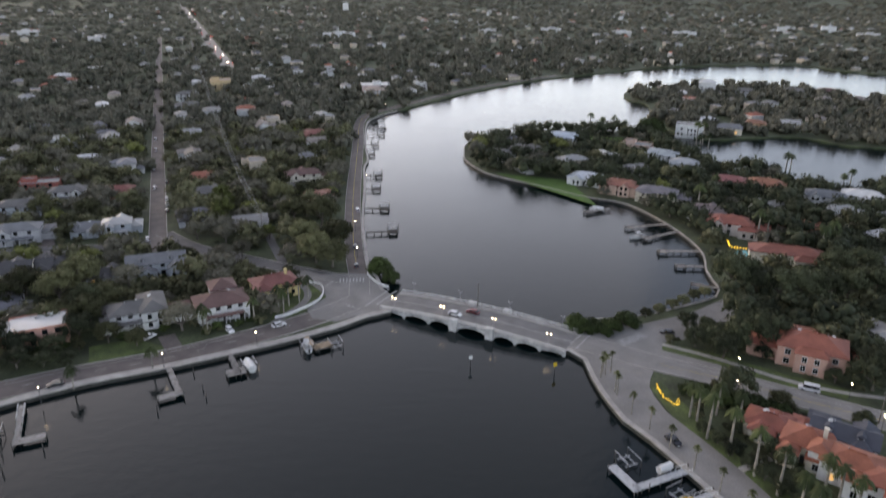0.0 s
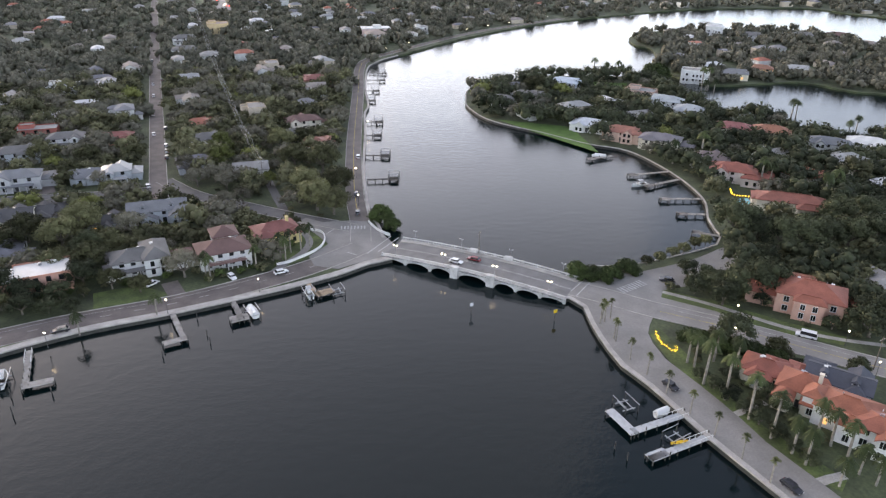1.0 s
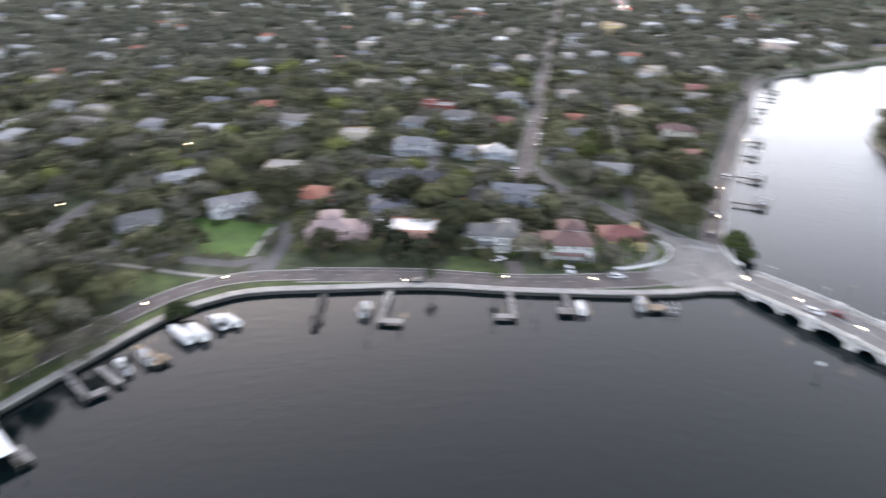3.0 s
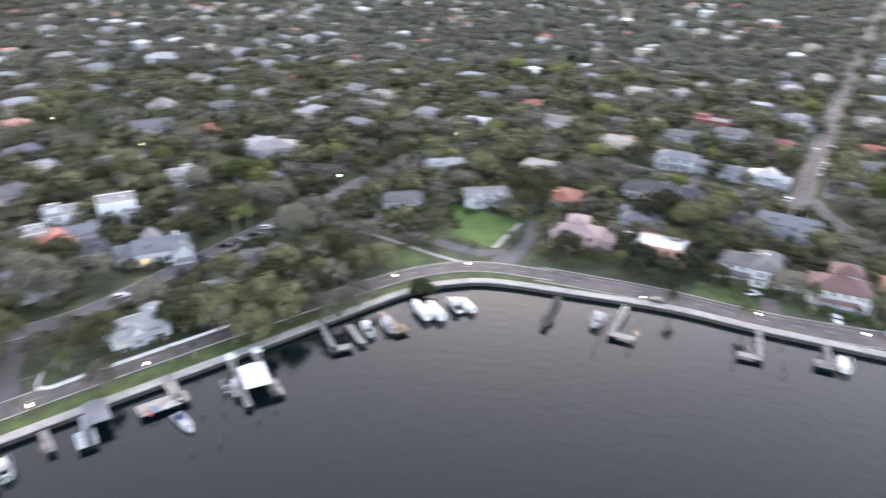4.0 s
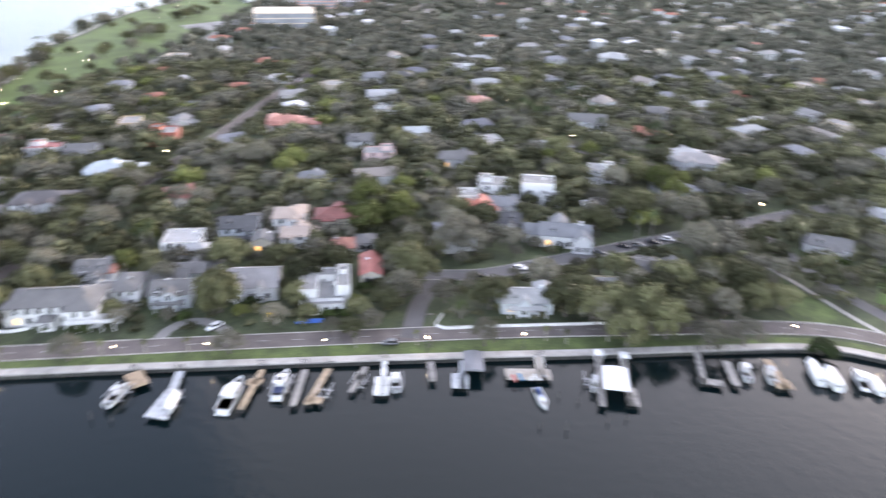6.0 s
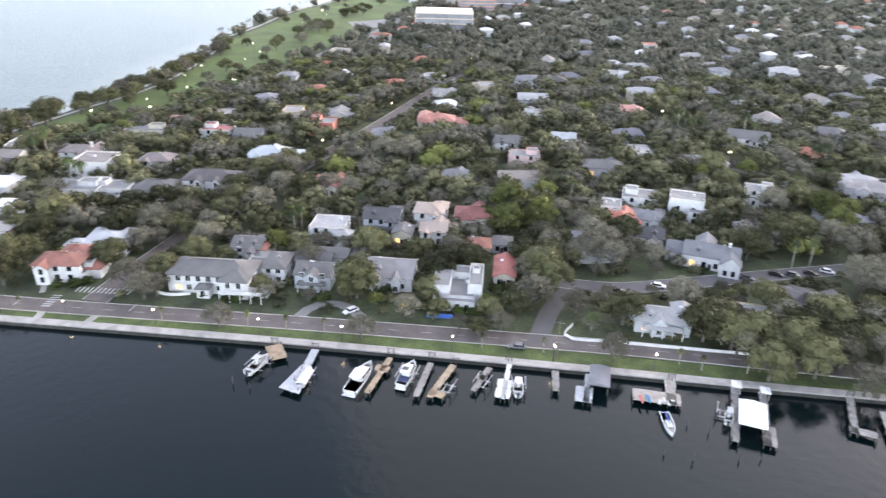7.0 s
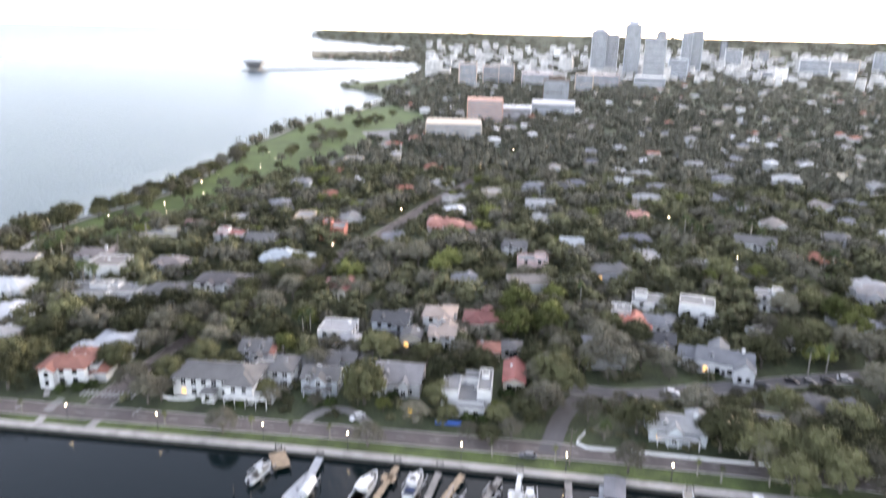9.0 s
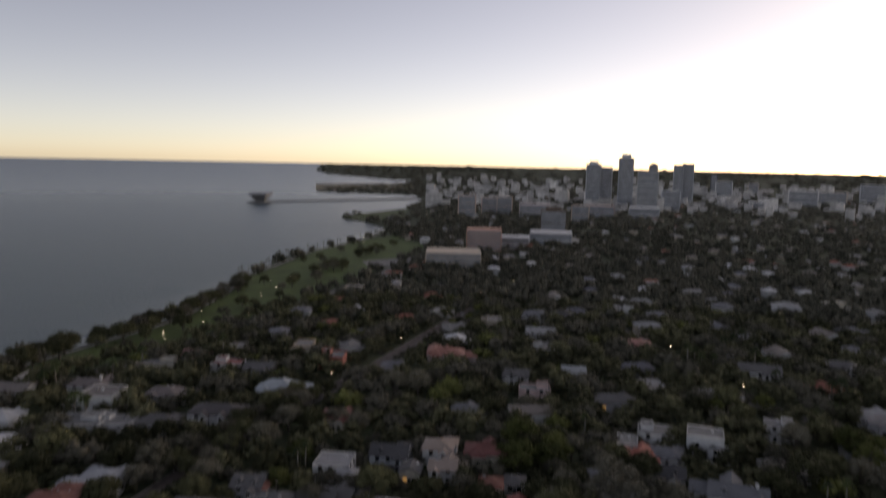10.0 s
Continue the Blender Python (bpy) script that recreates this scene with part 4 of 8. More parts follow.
# along the shore road, by the bridge
house(-121.2, 189.1, w=15.7, d=11, rz=27, h=5.8, roof="flat", wall=PINK, top=PALE, cover="seam", label="pink stucco house with a bright white flat roof", skip=0.1, wings=((-13, -7, -5, 4, 5.6, 1.6, "hip"),))
house(-97.4, 201.2, w=15.2, d=10, rz=27, h=5.3, roof="hip", wall=WHITE, top=GREY, label="white two-storey villa with grey roof and arched porch", porch=True, wings=((1.5, 9, -7.5, 7, 6.2, 2.4), (-10, -5, -6, 0, 3.3, 1.2), (-9, -2, 3, 9, 3.4, 1.3)), chimney=True, skip=1.0)
house(-72.2, 208.0, w=16.2, d=11, rz=27, h=5.5, roof="hip", wall=WHITE, top=BROWN, label="white two-storey house with brown hipped roofs", porch=True, wings=((-2, 6, 4, 12, 7.0, 2.4), (-16, -9, 0, 8, 3.4, 1.6)), skip=1.0, balcony=True)
house(-59.2, 226.0, w=14.6, d=9, rz=32, h=4.6, roof="hip", wall=OCHRE, top=RED, cover="tile", label="yellow stucco house with a dark red tile roof", lit=2, wings=((-8, -2, -7, -2, 4.2, 1.5), (2, 7, -7, -3, 4.0, 1.3)), chimney=True, skip=1.0)
house(-106.0, 241.8, w=20.3, d=10, rz=20, h=5.4, roof="gable", wall=BLUEW, top=BLUEG, label="blue-grey timber house with slate-blue gables", wings=((-6, 0, -8, -3, 3.3, 1.6), (4, 10, -9, -2, 4.4, 1.8, "gable")), skip=1.0)
house(-138.6, 283.1, w=11.1, d=9, rz=20, h=5.6, roof="hip", wall=BLUEW, top=SILVER, cover="seam", label="tall pale blue house with a metal roof", porch=True, wings=((-12, -5, -3, 3, 3.2, 1.4),))
house(-115.4, 331.8, w=15.2, d=11, rz=20, h=5.3, roof="hip", wall=WHITE, top=GREY, label="white two-storey house with a light grey hip roof", porch=True)
house(-63.5, 331.5, w=11.8, d=10, rz=20, h=4.0, roof="hip", wall=CREAM, top=ORANGE, cover="tile", label="low cream house with an orange tile roof")
house(-75.8, 367.1, w=18.0, d=10, rz=20, h=5.6, roof="hip", wall=CREAM, top=BROWN, label="cream two-storey house with a maroon roof")
house(-73.5, 346.9, w=11.8, d=9, rz=20, h=3.6, roof="gable", wall=GREYW, top=GREY, label="grey gabled bungalow under trees")
house(-175.2, 273.1, w=17.4, d=10, rz=20, h=5.8, roof="hip", wall=GREYW, top=BLUEG, label="grey-blue two-storey timber house", porch=True)
house(-193.4, 306.0, w=18.0, d=10, rz=20, h=5.6, roof="hip", wall=BLUEW, top=GREY, label="blue-grey two-storey house among trees")
house(-150.6, 281.9, w=13.4, d=9, rz=20, h=3.6, roof="gable", wall=BLUEW, top=BLUEG, label="low blue bungalow with a slate-blue roof")
house(-161.8, 336.6, w=15.5, d=10, rz=20, h=3.8, roof="hip", wall=PINK, top=RED, label="brick bungalow with a dark red roof")
house(-203.5, 342.4, w=19.0, d=10, rz=20, h=5.5, roof="flat", wall=(0.32, 0.10, 0.08), top=PALE, label="red brick apartment house with a pale flat roof")
house(-183.4, 330.3, w=16.3, d=10, rz=20, h=5.3, roof="hip", wall=WHITE, top=GREY, label="white two-storey timber house with a porch", porch=True)
house(-239.7, 442.2, w=19.0, d=11, rz=20, h=5.0, roof="flat", wall=WHITE, top=PALE, label="white flat-roofed house with a parapet")
house(-154.9, 232.7, w=14.3, d=10, rz=20, h=5.0, roof="gable", wall=CREAM, top=DARK, label="cream house with a dark shingle roof")
house(-149.5, 239.6, w=11.1, d=9, rz=20, h=3.6, roof="gable", wall=GREYW, top=DARK, label="grey bungalow with a dark gable roof")
house(-122.5, 232.0, w=9.9, d=8, rz=20, h=3.6, roof="gable", wall=BLUEW, top=DARK, label="small blue house with a dark roof", lit=1)
house(-217.1, 693.8, w=19.0, d=18, rz=20, h=9, roof="flat", wall=(0.50, 0.38, 0.22), top=TANR, label="long tan three-storey apartment block")
house(-208.8, 574.2, w=19.0, d=12, rz=20, h=5.3, roof="hip", wall=WHITE, top=GREY, label="white two-storey house on the brick street")
house(-227.9, 630.5, w=19.0, d=12, rz=20, h=5.3, roof="hip", wall=WHITE, top=GREY, label="white two-storey house on the brick street")
house(-170.1, 467.6, w=13.8, d=10, rz=20, h=5.3, roof="gable", wall=BLUEW, top=SILVER, label="pale blue gabled house on the brick street")
house(-122.7, 446.1, w=15.2, d=10, rz=20, h=4, roof="gable", wall=WHITE, top=GREY, label="white bungalow with a grey gable roof")
house(-86.1, 472.5, w=17.3, d=12, rz=20, h=5, roof="hip", wall=PINK, top=RED, cover="tile", label="pink house with a red tile roof under trees")
house(-64.7, 667.9, w=19.0, d=14, rz=20, h=5.3, roof="hip", wall=WHITE, top=TANR, label="large white villa with a tan roof by the inlet", lit=2)
house(-24.8, 707.9, w=12.6, d=10, rz=20, h=6.2, roof="flat", wall=WHITE, top=PALE, label="white cubic house at the inlet")

# west side, past the curve of the seawall
house(-146.2, 173.7, w=15.9, d=10, rz=38, h=5.5, roof="hip", wall=(0.56, 0.40, 0.37), top=(0.30, 0.22, 0.21), label="dusty pink stucco house with a mauve roof", porch=True, wings=((-3, 4, 2, 11, 6.6, 2.0),))
house(-193.6, 174.3, w=17.9, d=9, rz=62, h=4.6, roof="gable", wall=(0.5, 0.5, 0.5), top=(0.22, 0.21, 0.21), label="grey gabled house with white dormers above a lawn", porch=True, wings=((-7, -2, -6, -3, 4.8, 2.0, "gable"), (1, 6, -6, -3, 4.8, 2.0, "gable")))
house(-209.8, 145.5, w=13.2, d=9, rz=62, h=4, roof="gable", wall=GREYW, top=GREY, label="grey shingled bungalow at the corner")
house(-232.1, 184.4, w=15.0, d=9, rz=62, h=4, roof="gable", wall=GREYW, top=SILVER, label="grey bungalow with a pale roof")
house(-160.2, 231.1, w=15.8, d=10, rz=30, h=4.2, roof="gable", wall=GREYW, top=DARK, label="grey house with a dark roof behind the shore houses")
house(-191.1, 80.3, w=12.2, d=11, rz=70, h=4.4, roof="hip", wall=GREYW, top=DARK, label="dark-roofed grey house among oaks")
house(-297.3, 133.8, w=19.0, d=12, rz=70, h=4.6, roof="hip", wall=GREYW, top=(0.26, 0.24, 0.23), label="long low house with a weathered grey roof")

# west side, in the middle of the shore
house(-174.2, -94.6, w=24.5, d=11, rz=95, h=6.0, roof="hip", wall=WHITE, top=GREY, label="long white mansion with a grey hip roof and balcony", lit=1, wings=((4.2, 12.2, -8.0, 2, 5.8, 2.0), (-2.6, 1.0, -8.6, -5.4, 3.3, 0.9), (12.2, 17.5, -6.5, 1.0, 2.9, 0.4, "flat")), skip=1.0, balcony=(4.4, 17.0))
house(-183.3, -78.3, w=6.8, d=11, rz=95, h=5.6, roof="hip", wall=WHITE, top=GREY, label="narrow white three-storey wing with a tan roof", wings=((-9, -3, -4, 2, 5.0, 0.5, "flat"),), skip=1.0)
house(-192.7, -87.5, w=4.5, d=6, rz=95, h=5.2, roof="hip", wall=WHITE, top=ORANGE, cover="tile", label="white pool pavilion with an orange tile roof", detail=0, skip=1.0)
house(-181.5, -65.7, w=10.8, d=9, rz=93, h=4.8, roof="gable", wall=BLUEW, top=GREY, label="pale blue cottage with grey roof and dormer", porch=True, wings=((-2, 2.5, -6.2, -3, 5.0, 1.6, "gable"), (-8, 3, 5, 11, 4.6, 1.8, "gable")), skip=1.0)
house(-193.7, -64.2, w=10.2, d=7, rz=93, h=4.6, roof="gable", wall=BLUEW, top=GREY, label="rear wing of a pale blue cottage", detail=0, skip=1.0)
house(-187.2, -43.4, w=13.9, d=13, rz=93, h=4.6, roof="gable", wall=GREYW, top=(0.22, 0.21, 0.21), label="grey house with a broad shingle roof and skylights", wings=((-5, -2.4, -8, -5, 4.6, 1.6, "gable"), (1, 3.6, -8, -5, 4.6, 1.6, "gable")), skip=1.0)
house(-181.6, -21.7, w=9.6, d=13, rz=93, h=3.5, roof="flat", wall=WHITE, top=(0.40, 0.40, 0.39), label="unfinished white stucco mansion with flat terraces", wings=((-7.5, -2.6, -5.5, 8.5, 6.0, 0.5, "flat"), (2.6, 6.6, -4.5, 9, 6.4, 0.5, "flat"), (-2.6, 2.6, 4.2, 9, 5.4, 0.5, "flat"), (-5, 5, -9.0, -6.4, 3.0, 0.5, "flat"), (3.4, 5.6, 3, 6, 7.6, 0.5, "flat")), skip=1.0)
house(-196.8, -9.6, w=6.4, d=14, rz=93, h=3.6, roof="gable", wall=CREAM, top=(0.36, 0.12, 0.10), cover="tile", label="low house with a faded red tile roof", skip=1.0)
house(-214.0, -71.4, w=11.8, d=11, rz=93, h=5.6, roof="flat", wall=WHITE, top=(0.30, 0.30, 0.30), label="modern white house with a dark flat roof and lit windows", lit=3, wings=((2, 9, -9, -4, 5.0, 1.2, "hip"),), skip=1.0, balcony=True)
house(-193.9, -91.7, w=9.5, d=9, rz=93, h=5.4, roof="gable", wall=GREYW, top=GREY, label="grey garage house with a slate roof", detail=1, skip=1.0)
house(-225.1, -55.2, w=12.5, d=10, rz=93, h=5.8, roof="gable", wall=BLUEW, top=DARK, label="blue timber house with dark gables", porch=True, skip=1.0)
house(-215.8, -46.0, w=6.6, d=7, rz=93, h=4.4, roof="gable", wall=CREAM, top=GREY, label="cream coach house with a grey gable", lit=1, skip=1.0)
house(-233.3, -39.8, w=10.3, d=10, rz=93, h=6.0, roof="hip", wall=WHITE, top=TANR, label="tall white house with a pale tan roof", skip=1.0)
house(-218.4, -35.7, w=8.9, d=8, rz=93, h=5.3, roof="gable", wall=WHITE, top=TANR, label="white house with garage doors and a tan roof", skip=1.0)
house(-236.6, -23.6, w=14.5, d=10, rz=93, h=4.4, roof="hip", wall=CREAM, top=RED, cover="tile", label="cream house with a dark red tile roof", skip=1.0)
house(-213.4, -19.4, w=7.6, d=8, rz=93, h=3.4, roof="hip", wall=CREAM, top=ORANGE, cover="tile", label="small house with an orange tile roof", skip=1.0)
house(-216.5, -12.1, w=6.5, d=7, rz=93, h=3.4, roof="hip", wall=GREYW, top=GREY, label="small grey-roofed garden house", skip=1.0)
house(-170.6, -141.8, w=13.6, d=9, rz=100, h=5.8, roof="hip", wall=WHITE, top=ORANGE, cover="tile", label="white house with a bright orange tile roof", wings=((-2, 6, 3, 9, 6.2, 1.2),), skip=1.0)
house(-174.9, -138.2, w=9.8, d=10, rz=100, h=4.6, roof="flat", wall=WHITE, top=PALE, label="white flat-roofed annex with solar panel", skip=1.0)
house(-189.5, -138.6, w=13.5, d=11, rz=100, h=4.4, roof="hip", wall=WHITE, top=(0.42, 0.43, 0.44), label="sprawling white house with a pale grey roof", wings=((-12, -4, -7, 0, 4.0, 1.6),), skip=1.0)
house(-176.0, 35.6, w=14.6, d=9, rz=88, h=3.9, roof="gable", wall=(0.45, 0.48, 0.49), top=SILVER, cover="shingle", label="rambling pale grey gabled house with a lit porch", lit=1, porch=True, chimney=True, skip=0.2, wings=((3, 8, -2, 6, 4.6, 2.6, "hip"), (-3, 1, -6, -3, 4.0, 2.0, "gable"), (-8, -4, 0, 8, 3.4, 1.6, "hip")))
house(-183.3, 56.6, w=17.4, d=9, rz=84, h=3.4, roof="flat", wall=CREAM, top=PALE, label="low modern house with white and grey flat roofs", wings=((0, 10, -9, -4, 3.2, 1.2, "hip"),))
house(-190.5, 80.1, w=18.4, d=12, rz=75, h=4.0, roof="hip", wall=WHITE, top=DARK, label="broad low house with a dark shingle hip roof", wings=((-8, -3, -8, -5, 3.8, 1.6, "gable"),))
house(-219.9, 56.4, w=17.0, d=11, rz=78, h=4.6, roof="gable", wall=WHITE, top=BLUEG, label="large house with a blue-grey gambrel roof", porch=False, chimney=True, lit=1, wings=((-14, -6, -3, 5, 3.6, 2.2), (3, 9, -9, -4, 4.6, 2.4, "gable"), (-5, 1, 2, 10, 4.6, 2.2, "gable")))
house(-248.2, 39.0, w=10.8, d=9, rz=85, h=4.0, roof="hip", wall=WHITE, top=BLUEG, label="white cottage with a slate roof")
house(-232.4, 36.4, w=12.3, d=9, rz=85, h=4.0, roof="gable", wall=WHITE, top=DARK, label="white cottage with dark gables")
house(-243.3, 28.5, w=8.5, d=9, rz=85, h=5.0, roof="hip", wall=WHITE, top=(0.36, 0.11, 0.08), cover="tile", label="white house with a red tile roof")
house(-253.0, 25.8, w=7.4, d=9, rz=85, h=5.6, roof="flat", wall=WHITE, top=PALE, label="white cubic house with a roof terrace")
house(-265.8, 37.2, w=12.8, d=11, rz=85, h=5.3, roof="flat", wall=WHITE, top=(0.40, 0.41, 0.42), label="white flat-roofed house behind a palm")
house(-260.3, 54.0, w=12.7, d=10, rz=80, h=8.0, roof="flat", wall=WHITE, top=(0.45, 0.46, 0.47), label="tall white stucco house with stepped flat roofs", wings=((1, 9, -9, -4, 5.0, 0.4, "flat"),))
house(-283.3, 86.1, w=11.0, d=10, rz=80, h=5.0, roof="flat", wall=WHITE, top=PALE, label="white flat-roofed house among dark oaks")
house(-358.4, 97.5, w=19.0, d=12, rz=80, h=6.2, roof="gable", wall=WHITE, top=GREY, label="large white gabled house with dormers", porch=True)
house(-380.0, 142.3, w=19.0, d=12, rz=80, h=5, roof="hip", wall=WHITE, top=GREY, label="white house with a broad grey roof")
house(-306.9, 131.3, w=16.8, d=12, rz=80, h=4, roof="hip", wall=GREYW, top=(0.36, 0.35, 0.34), label="low house with a pale grey roof")
house(-533.8, 160.1, w=19.0, d=16, rz=80, h=6.2, roof="hip", wall=WHITE, top=SILVER, label="large white house with a pale roof")
house(-557.1, 201.0, w=19.0, d=14, rz=80, h=5.3, roof="flat", wall=CREAM, top=PALE, label="cream flat-roofed block among trees")
house(-356.7, -58.3, w=19.0, d=12, rz=97, h=5.3, roof="hip", wall=(0.64, 0.55, 0.5), top=(0.36, 0.155, 0.12), cover="tile", label="large house with a dull salmon-red roof", wings=((-9, -3, -5, 9, 6, 1.8),))
house(-334.0, -112.8, w=12.9, d=12, rz=97, h=6.2, roof="flat", wall=(0.45, 0.16, 0.12), top=(0.55, 0.56, 0.58), label="red brick house with a white roof")
house(-284.6, -121.0, w=16.1, d=12, rz=97, h=5.3, roof="hip", wall=(0.46, 0.49, 0.49), top=(0.36, 0.40, 0.42), label="pale blue-grey house with a hip roof")
house(-249.4, -130.9, w=20.6, d=12, rz=97, h=5.5, roof="hip", wall=WHITE, top=(0.10, 0.09, 0.09), label="white house with dark roof and rounded gables", wings=((-5, -2, -8, -5, 5.6, 1.4, "gable"), (2, 5, -8, -5, 5.6, 1.4, "gable")))
house(-250.9, -182.2, w=14.1, d=14, rz=97, h=8.5, roof="flat", wall=WHITE, top=(0.2, 0.18, 0.17), label="tall white villa with a stepped parapet", wings=((-14, -6, -7, 3, 4.4, 0.5, "flat"),))
house(-231.3, -178.5, w=19.8, d=11, rz=97, h=4.0, roof="flat", wall=WHITE, top=PALE, label="low white flat-roofed house with arches")
house(-235.0, -166.6, w=16.1, d=10, rz=97, h=3.6, roof="flat", wall=WHITE, top=(0.5, 0.52, 0.54), label="low white flat-roofed pool house")
house(-265.7, -163.7, w=13.1, d=10, rz=97, h=5.3, roof="hip", wall=WHITE, top=(0.20, 0.17, 0.16), label="white two-storey house with a brown-grey roof")
house(-268.6, -200.9, w=15.7, d=10, rz=97, h=5.3, roof="hip", wall=WHITE, top=(0.20, 0.17, 0.16), label="white house with a brown-grey roof and chimney", chimney=True)
house(-225.6, -209.2, w=17.1, d=12, rz=97, h=5.3, roof="hip", wall=WHITE, top=(0.45, 0.46, 0.46), label="white house with a pale metal roof")
house(-239.0, -149.8, w=14.4, d=10, rz=97, h=3.6, roof="hip", wall=GREYW, top=GREY, label="low grey house among palms")
house(-256.6, -84.9, w=11.5, d=10, rz=97, h=4.6, roof="hip", wall=CREAM, top=(0.30, 0.12, 0.10), cover="tile", label="cream house with a dull red roof")
house(-312.5, -158.3, w=14.6, d=10, rz=97, h=5.4, roof="flat", wall=WHITE, top=(0.36, 0.14, 0.13), label="white house with a red-edged roof")
house(-323.3, -181.5, w=11.1, d=10, rz=97, h=5.0, roof="gable", wall=WHITE, top=(0.30, 0.16, 0.15), label="white gabled house at the park")
house(-310.0, -141.2, w=13.1, d=10, rz=97, h=5.0, roof="gable", wall=GREYW, top=GREY, label="grey gabled house at the park road")
house(-309.8, -194.0, w=19.0, d=10, rz=97, h=3.6, roof="flat", wall=CREAM, top=(0.45, 0.44, 0.42), label="long low pale-roofed building at the park")
house(-500.2, 42.4, w=19.0, d=14, rz=85, h=5, roof="flat", wall=WHITE, top=PALE, label="long low white building among trees")
house(-464.5, -17.1, w=16.7, d=12, rz=97, h=5.3, roof="hip", wall=WHITE, top=BLUEG, label="white house with a slate roof")
house(-466.3, 1.0, w=15.3, d=12, rz=97, h=5.3, roof="hip", wall=WHITE, top=DARK, label="white house with a dark roof")
house(-415.6, -11.1, w=17.1, d=12, rz=97, h=5, roof="gable", wall=WHITE, top=SILVER, label="white house with a pale roof")
house(-383.5, -8.1, w=14.0, d=12, rz=97, h=4.5, roof="flat", wall=WHITE, top=PALE, label="small white flat-roofed cottage")
house(-307.3, -9.8, w=14.0, d=10, rz=93, h=5, roof="flat", wall=(0.6, 0.45, 0.42), top=PALE, label="pinkish house with white flat roofs")
house(-327.1, -19.0, w=11.0, d=10, rz=93, h=5, roof="gable", wall=WHITE, top=GREY, label="small white gabled cottage among trees")
house(-342.1, 7.6, w=11.4, d=10, rz=93, h=4, roof="gable", wall=GREYW, top=(0.36, 0.38, 0.38), label="small grey-roofed bungalow among trees")
house(-302.3, 24.9, w=16.9, d=11, rz=90, h=4.4, roof="hip", wall=GREYW, top=GREY, label="grey hip-roofed house with a lit porch", lit=1)
house(-275.4, -36.1, w=11.8, d=10, rz=93, h=4.6, roof="hip", wall=BLUEW, top=BLUEG, label="blue-grey hip-roofed house under trees")
house(-403.1, 41.4, w=19.0, d=10, rz=85, h=5, roof="hip", wall=CREAM, top=(0.45, 0.22, 0.18), cover="tile", label="cream house with a pinkish tile roof")

# the isle
house(107.5, 181.3, w=17.7, d=12, rz=-28, h=6.4, roof="hip", wall=(0.52, 0.31, 0.24), top=(0.26, 0.082, 0.054), cover="tile", label="salmon stucco two-storey house with an orange tile roof", rise=3.0, balcony=False, wings=((-17, -8, -4, 4, 4.2, 1.8, "hip"), (-4, 4, -8.5, -5.5, 6.2, 1.5, "hip"), (-7, 1, 5.5, 11, 5.4, 0.5, "flat"), (8.5, 14, 1, 7, 3.2, 0.5, "flat")))
house(80.7, 146.3, w=10.9, d=8, rz=-35, h=3.8, roof="hip", wall=CREAM, top=(0.23, 0.070, 0.048), cover="tile", label="low stucco villa with an orange-red tile roof", wings=((-3, 2, -6, -3, 3.4, 1.2),))
house(85.9, 138.4, w=10.1, d=9, rz=-35, h=4.6, roof="hip", wall=CREAM, top=(0.26, 0.082, 0.048), cover="tile", label="stucco villa with steep orange tile hips", rise=2.6, wings=((-5, -1, -8, -4, 4.0, 1.5), (1, 5, -7, -4, 3.4, 1.2)), chimney=True)
house(95.6, 140.5, w=14.2, d=8, rz=-35, h=4.6, roof="gable", wall=(0.55, 0.55, 0.56), top=(0.055, 0.06, 0.075), cover="shingle", label="white house with a dark solar-panelled roof")
house(91.8, 129.1, w=12.6, d=9, rz=-38, h=5.4, roof="hip", wall=WHITE, top=(0.28, 0.093, 0.054), cover="tile", label="white stucco villa with an orange tile roof and arches", lit=1, wings=((-1, 4, -8, -4, 5.0, 1.7), (-9, -5, -3, 3, 5.8, 1.4)))
house(95.2, 122.7, w=8.9, d=8, rz=-38, h=5.6, roof="hip", wall=WHITE, top=(0.27, 0.087, 0.054), cover="tile", label="white stucco wing with an orange tile hip roof")
house(136.4, 260.4, w=24.9, d=10, rz=-20, h=4.6, roof="hip", wall=CREAM, top=(0.22, 0.076, 0.054), cover="tile", label="low villa with a pinkish tile roof by a pool", wings=((-14, -6, -3, 6, 4.0, 1.5), (2, 12, -9, -5, 4.0, 1.5)))
house(126.6, 295.1, w=18.8, d=11, rz=-25, h=5.5, roof="hip", wall=(0.60, 0.52, 0.46), top=(0.24, 0.076, 0.054), cover="tile", label="cream villa with red tile roofs near the shore", wings=((4, 12, -8, -2, 4.0, 1.5),))
house(91.8, 353.9, w=19.0, d=11, rz=-28, h=5.3, roof="hip", wall=(0.55, 0.38, 0.30), top=(0.27, 0.109, 0.077), cover="tile", label="peach villa with a salmon tile roof at the water")
house(77.9, 371.9, w=19.0, d=12, rz=-28, h=4.0, roof="hip", wall=WHITE, top=(0.45, 0.47, 0.50), label="low white house with a pale grey roof at the water")
house(106.9, 340.3, w=19.0, d=11, rz=-28, h=5.6, roof="hip", wall=CREAM, top=(0.15, 0.14, 0.15), label="cream house with a dark roof and white arches")
house(123.4, 314.1, w=16.9, d=10, rz=-28, h=4.6, roof="hip", wall=GREYW, top=(0.15, 0.12, 0.12), label="dark-roofed house among trees")
house(152.5, 365.3, w=19.0, d=11, rz=-28, h=5.0, roof="hip", wall=CREAM, top=(0.23, 0.082, 0.077), cover="tile", label="house with a faded red tile roof")
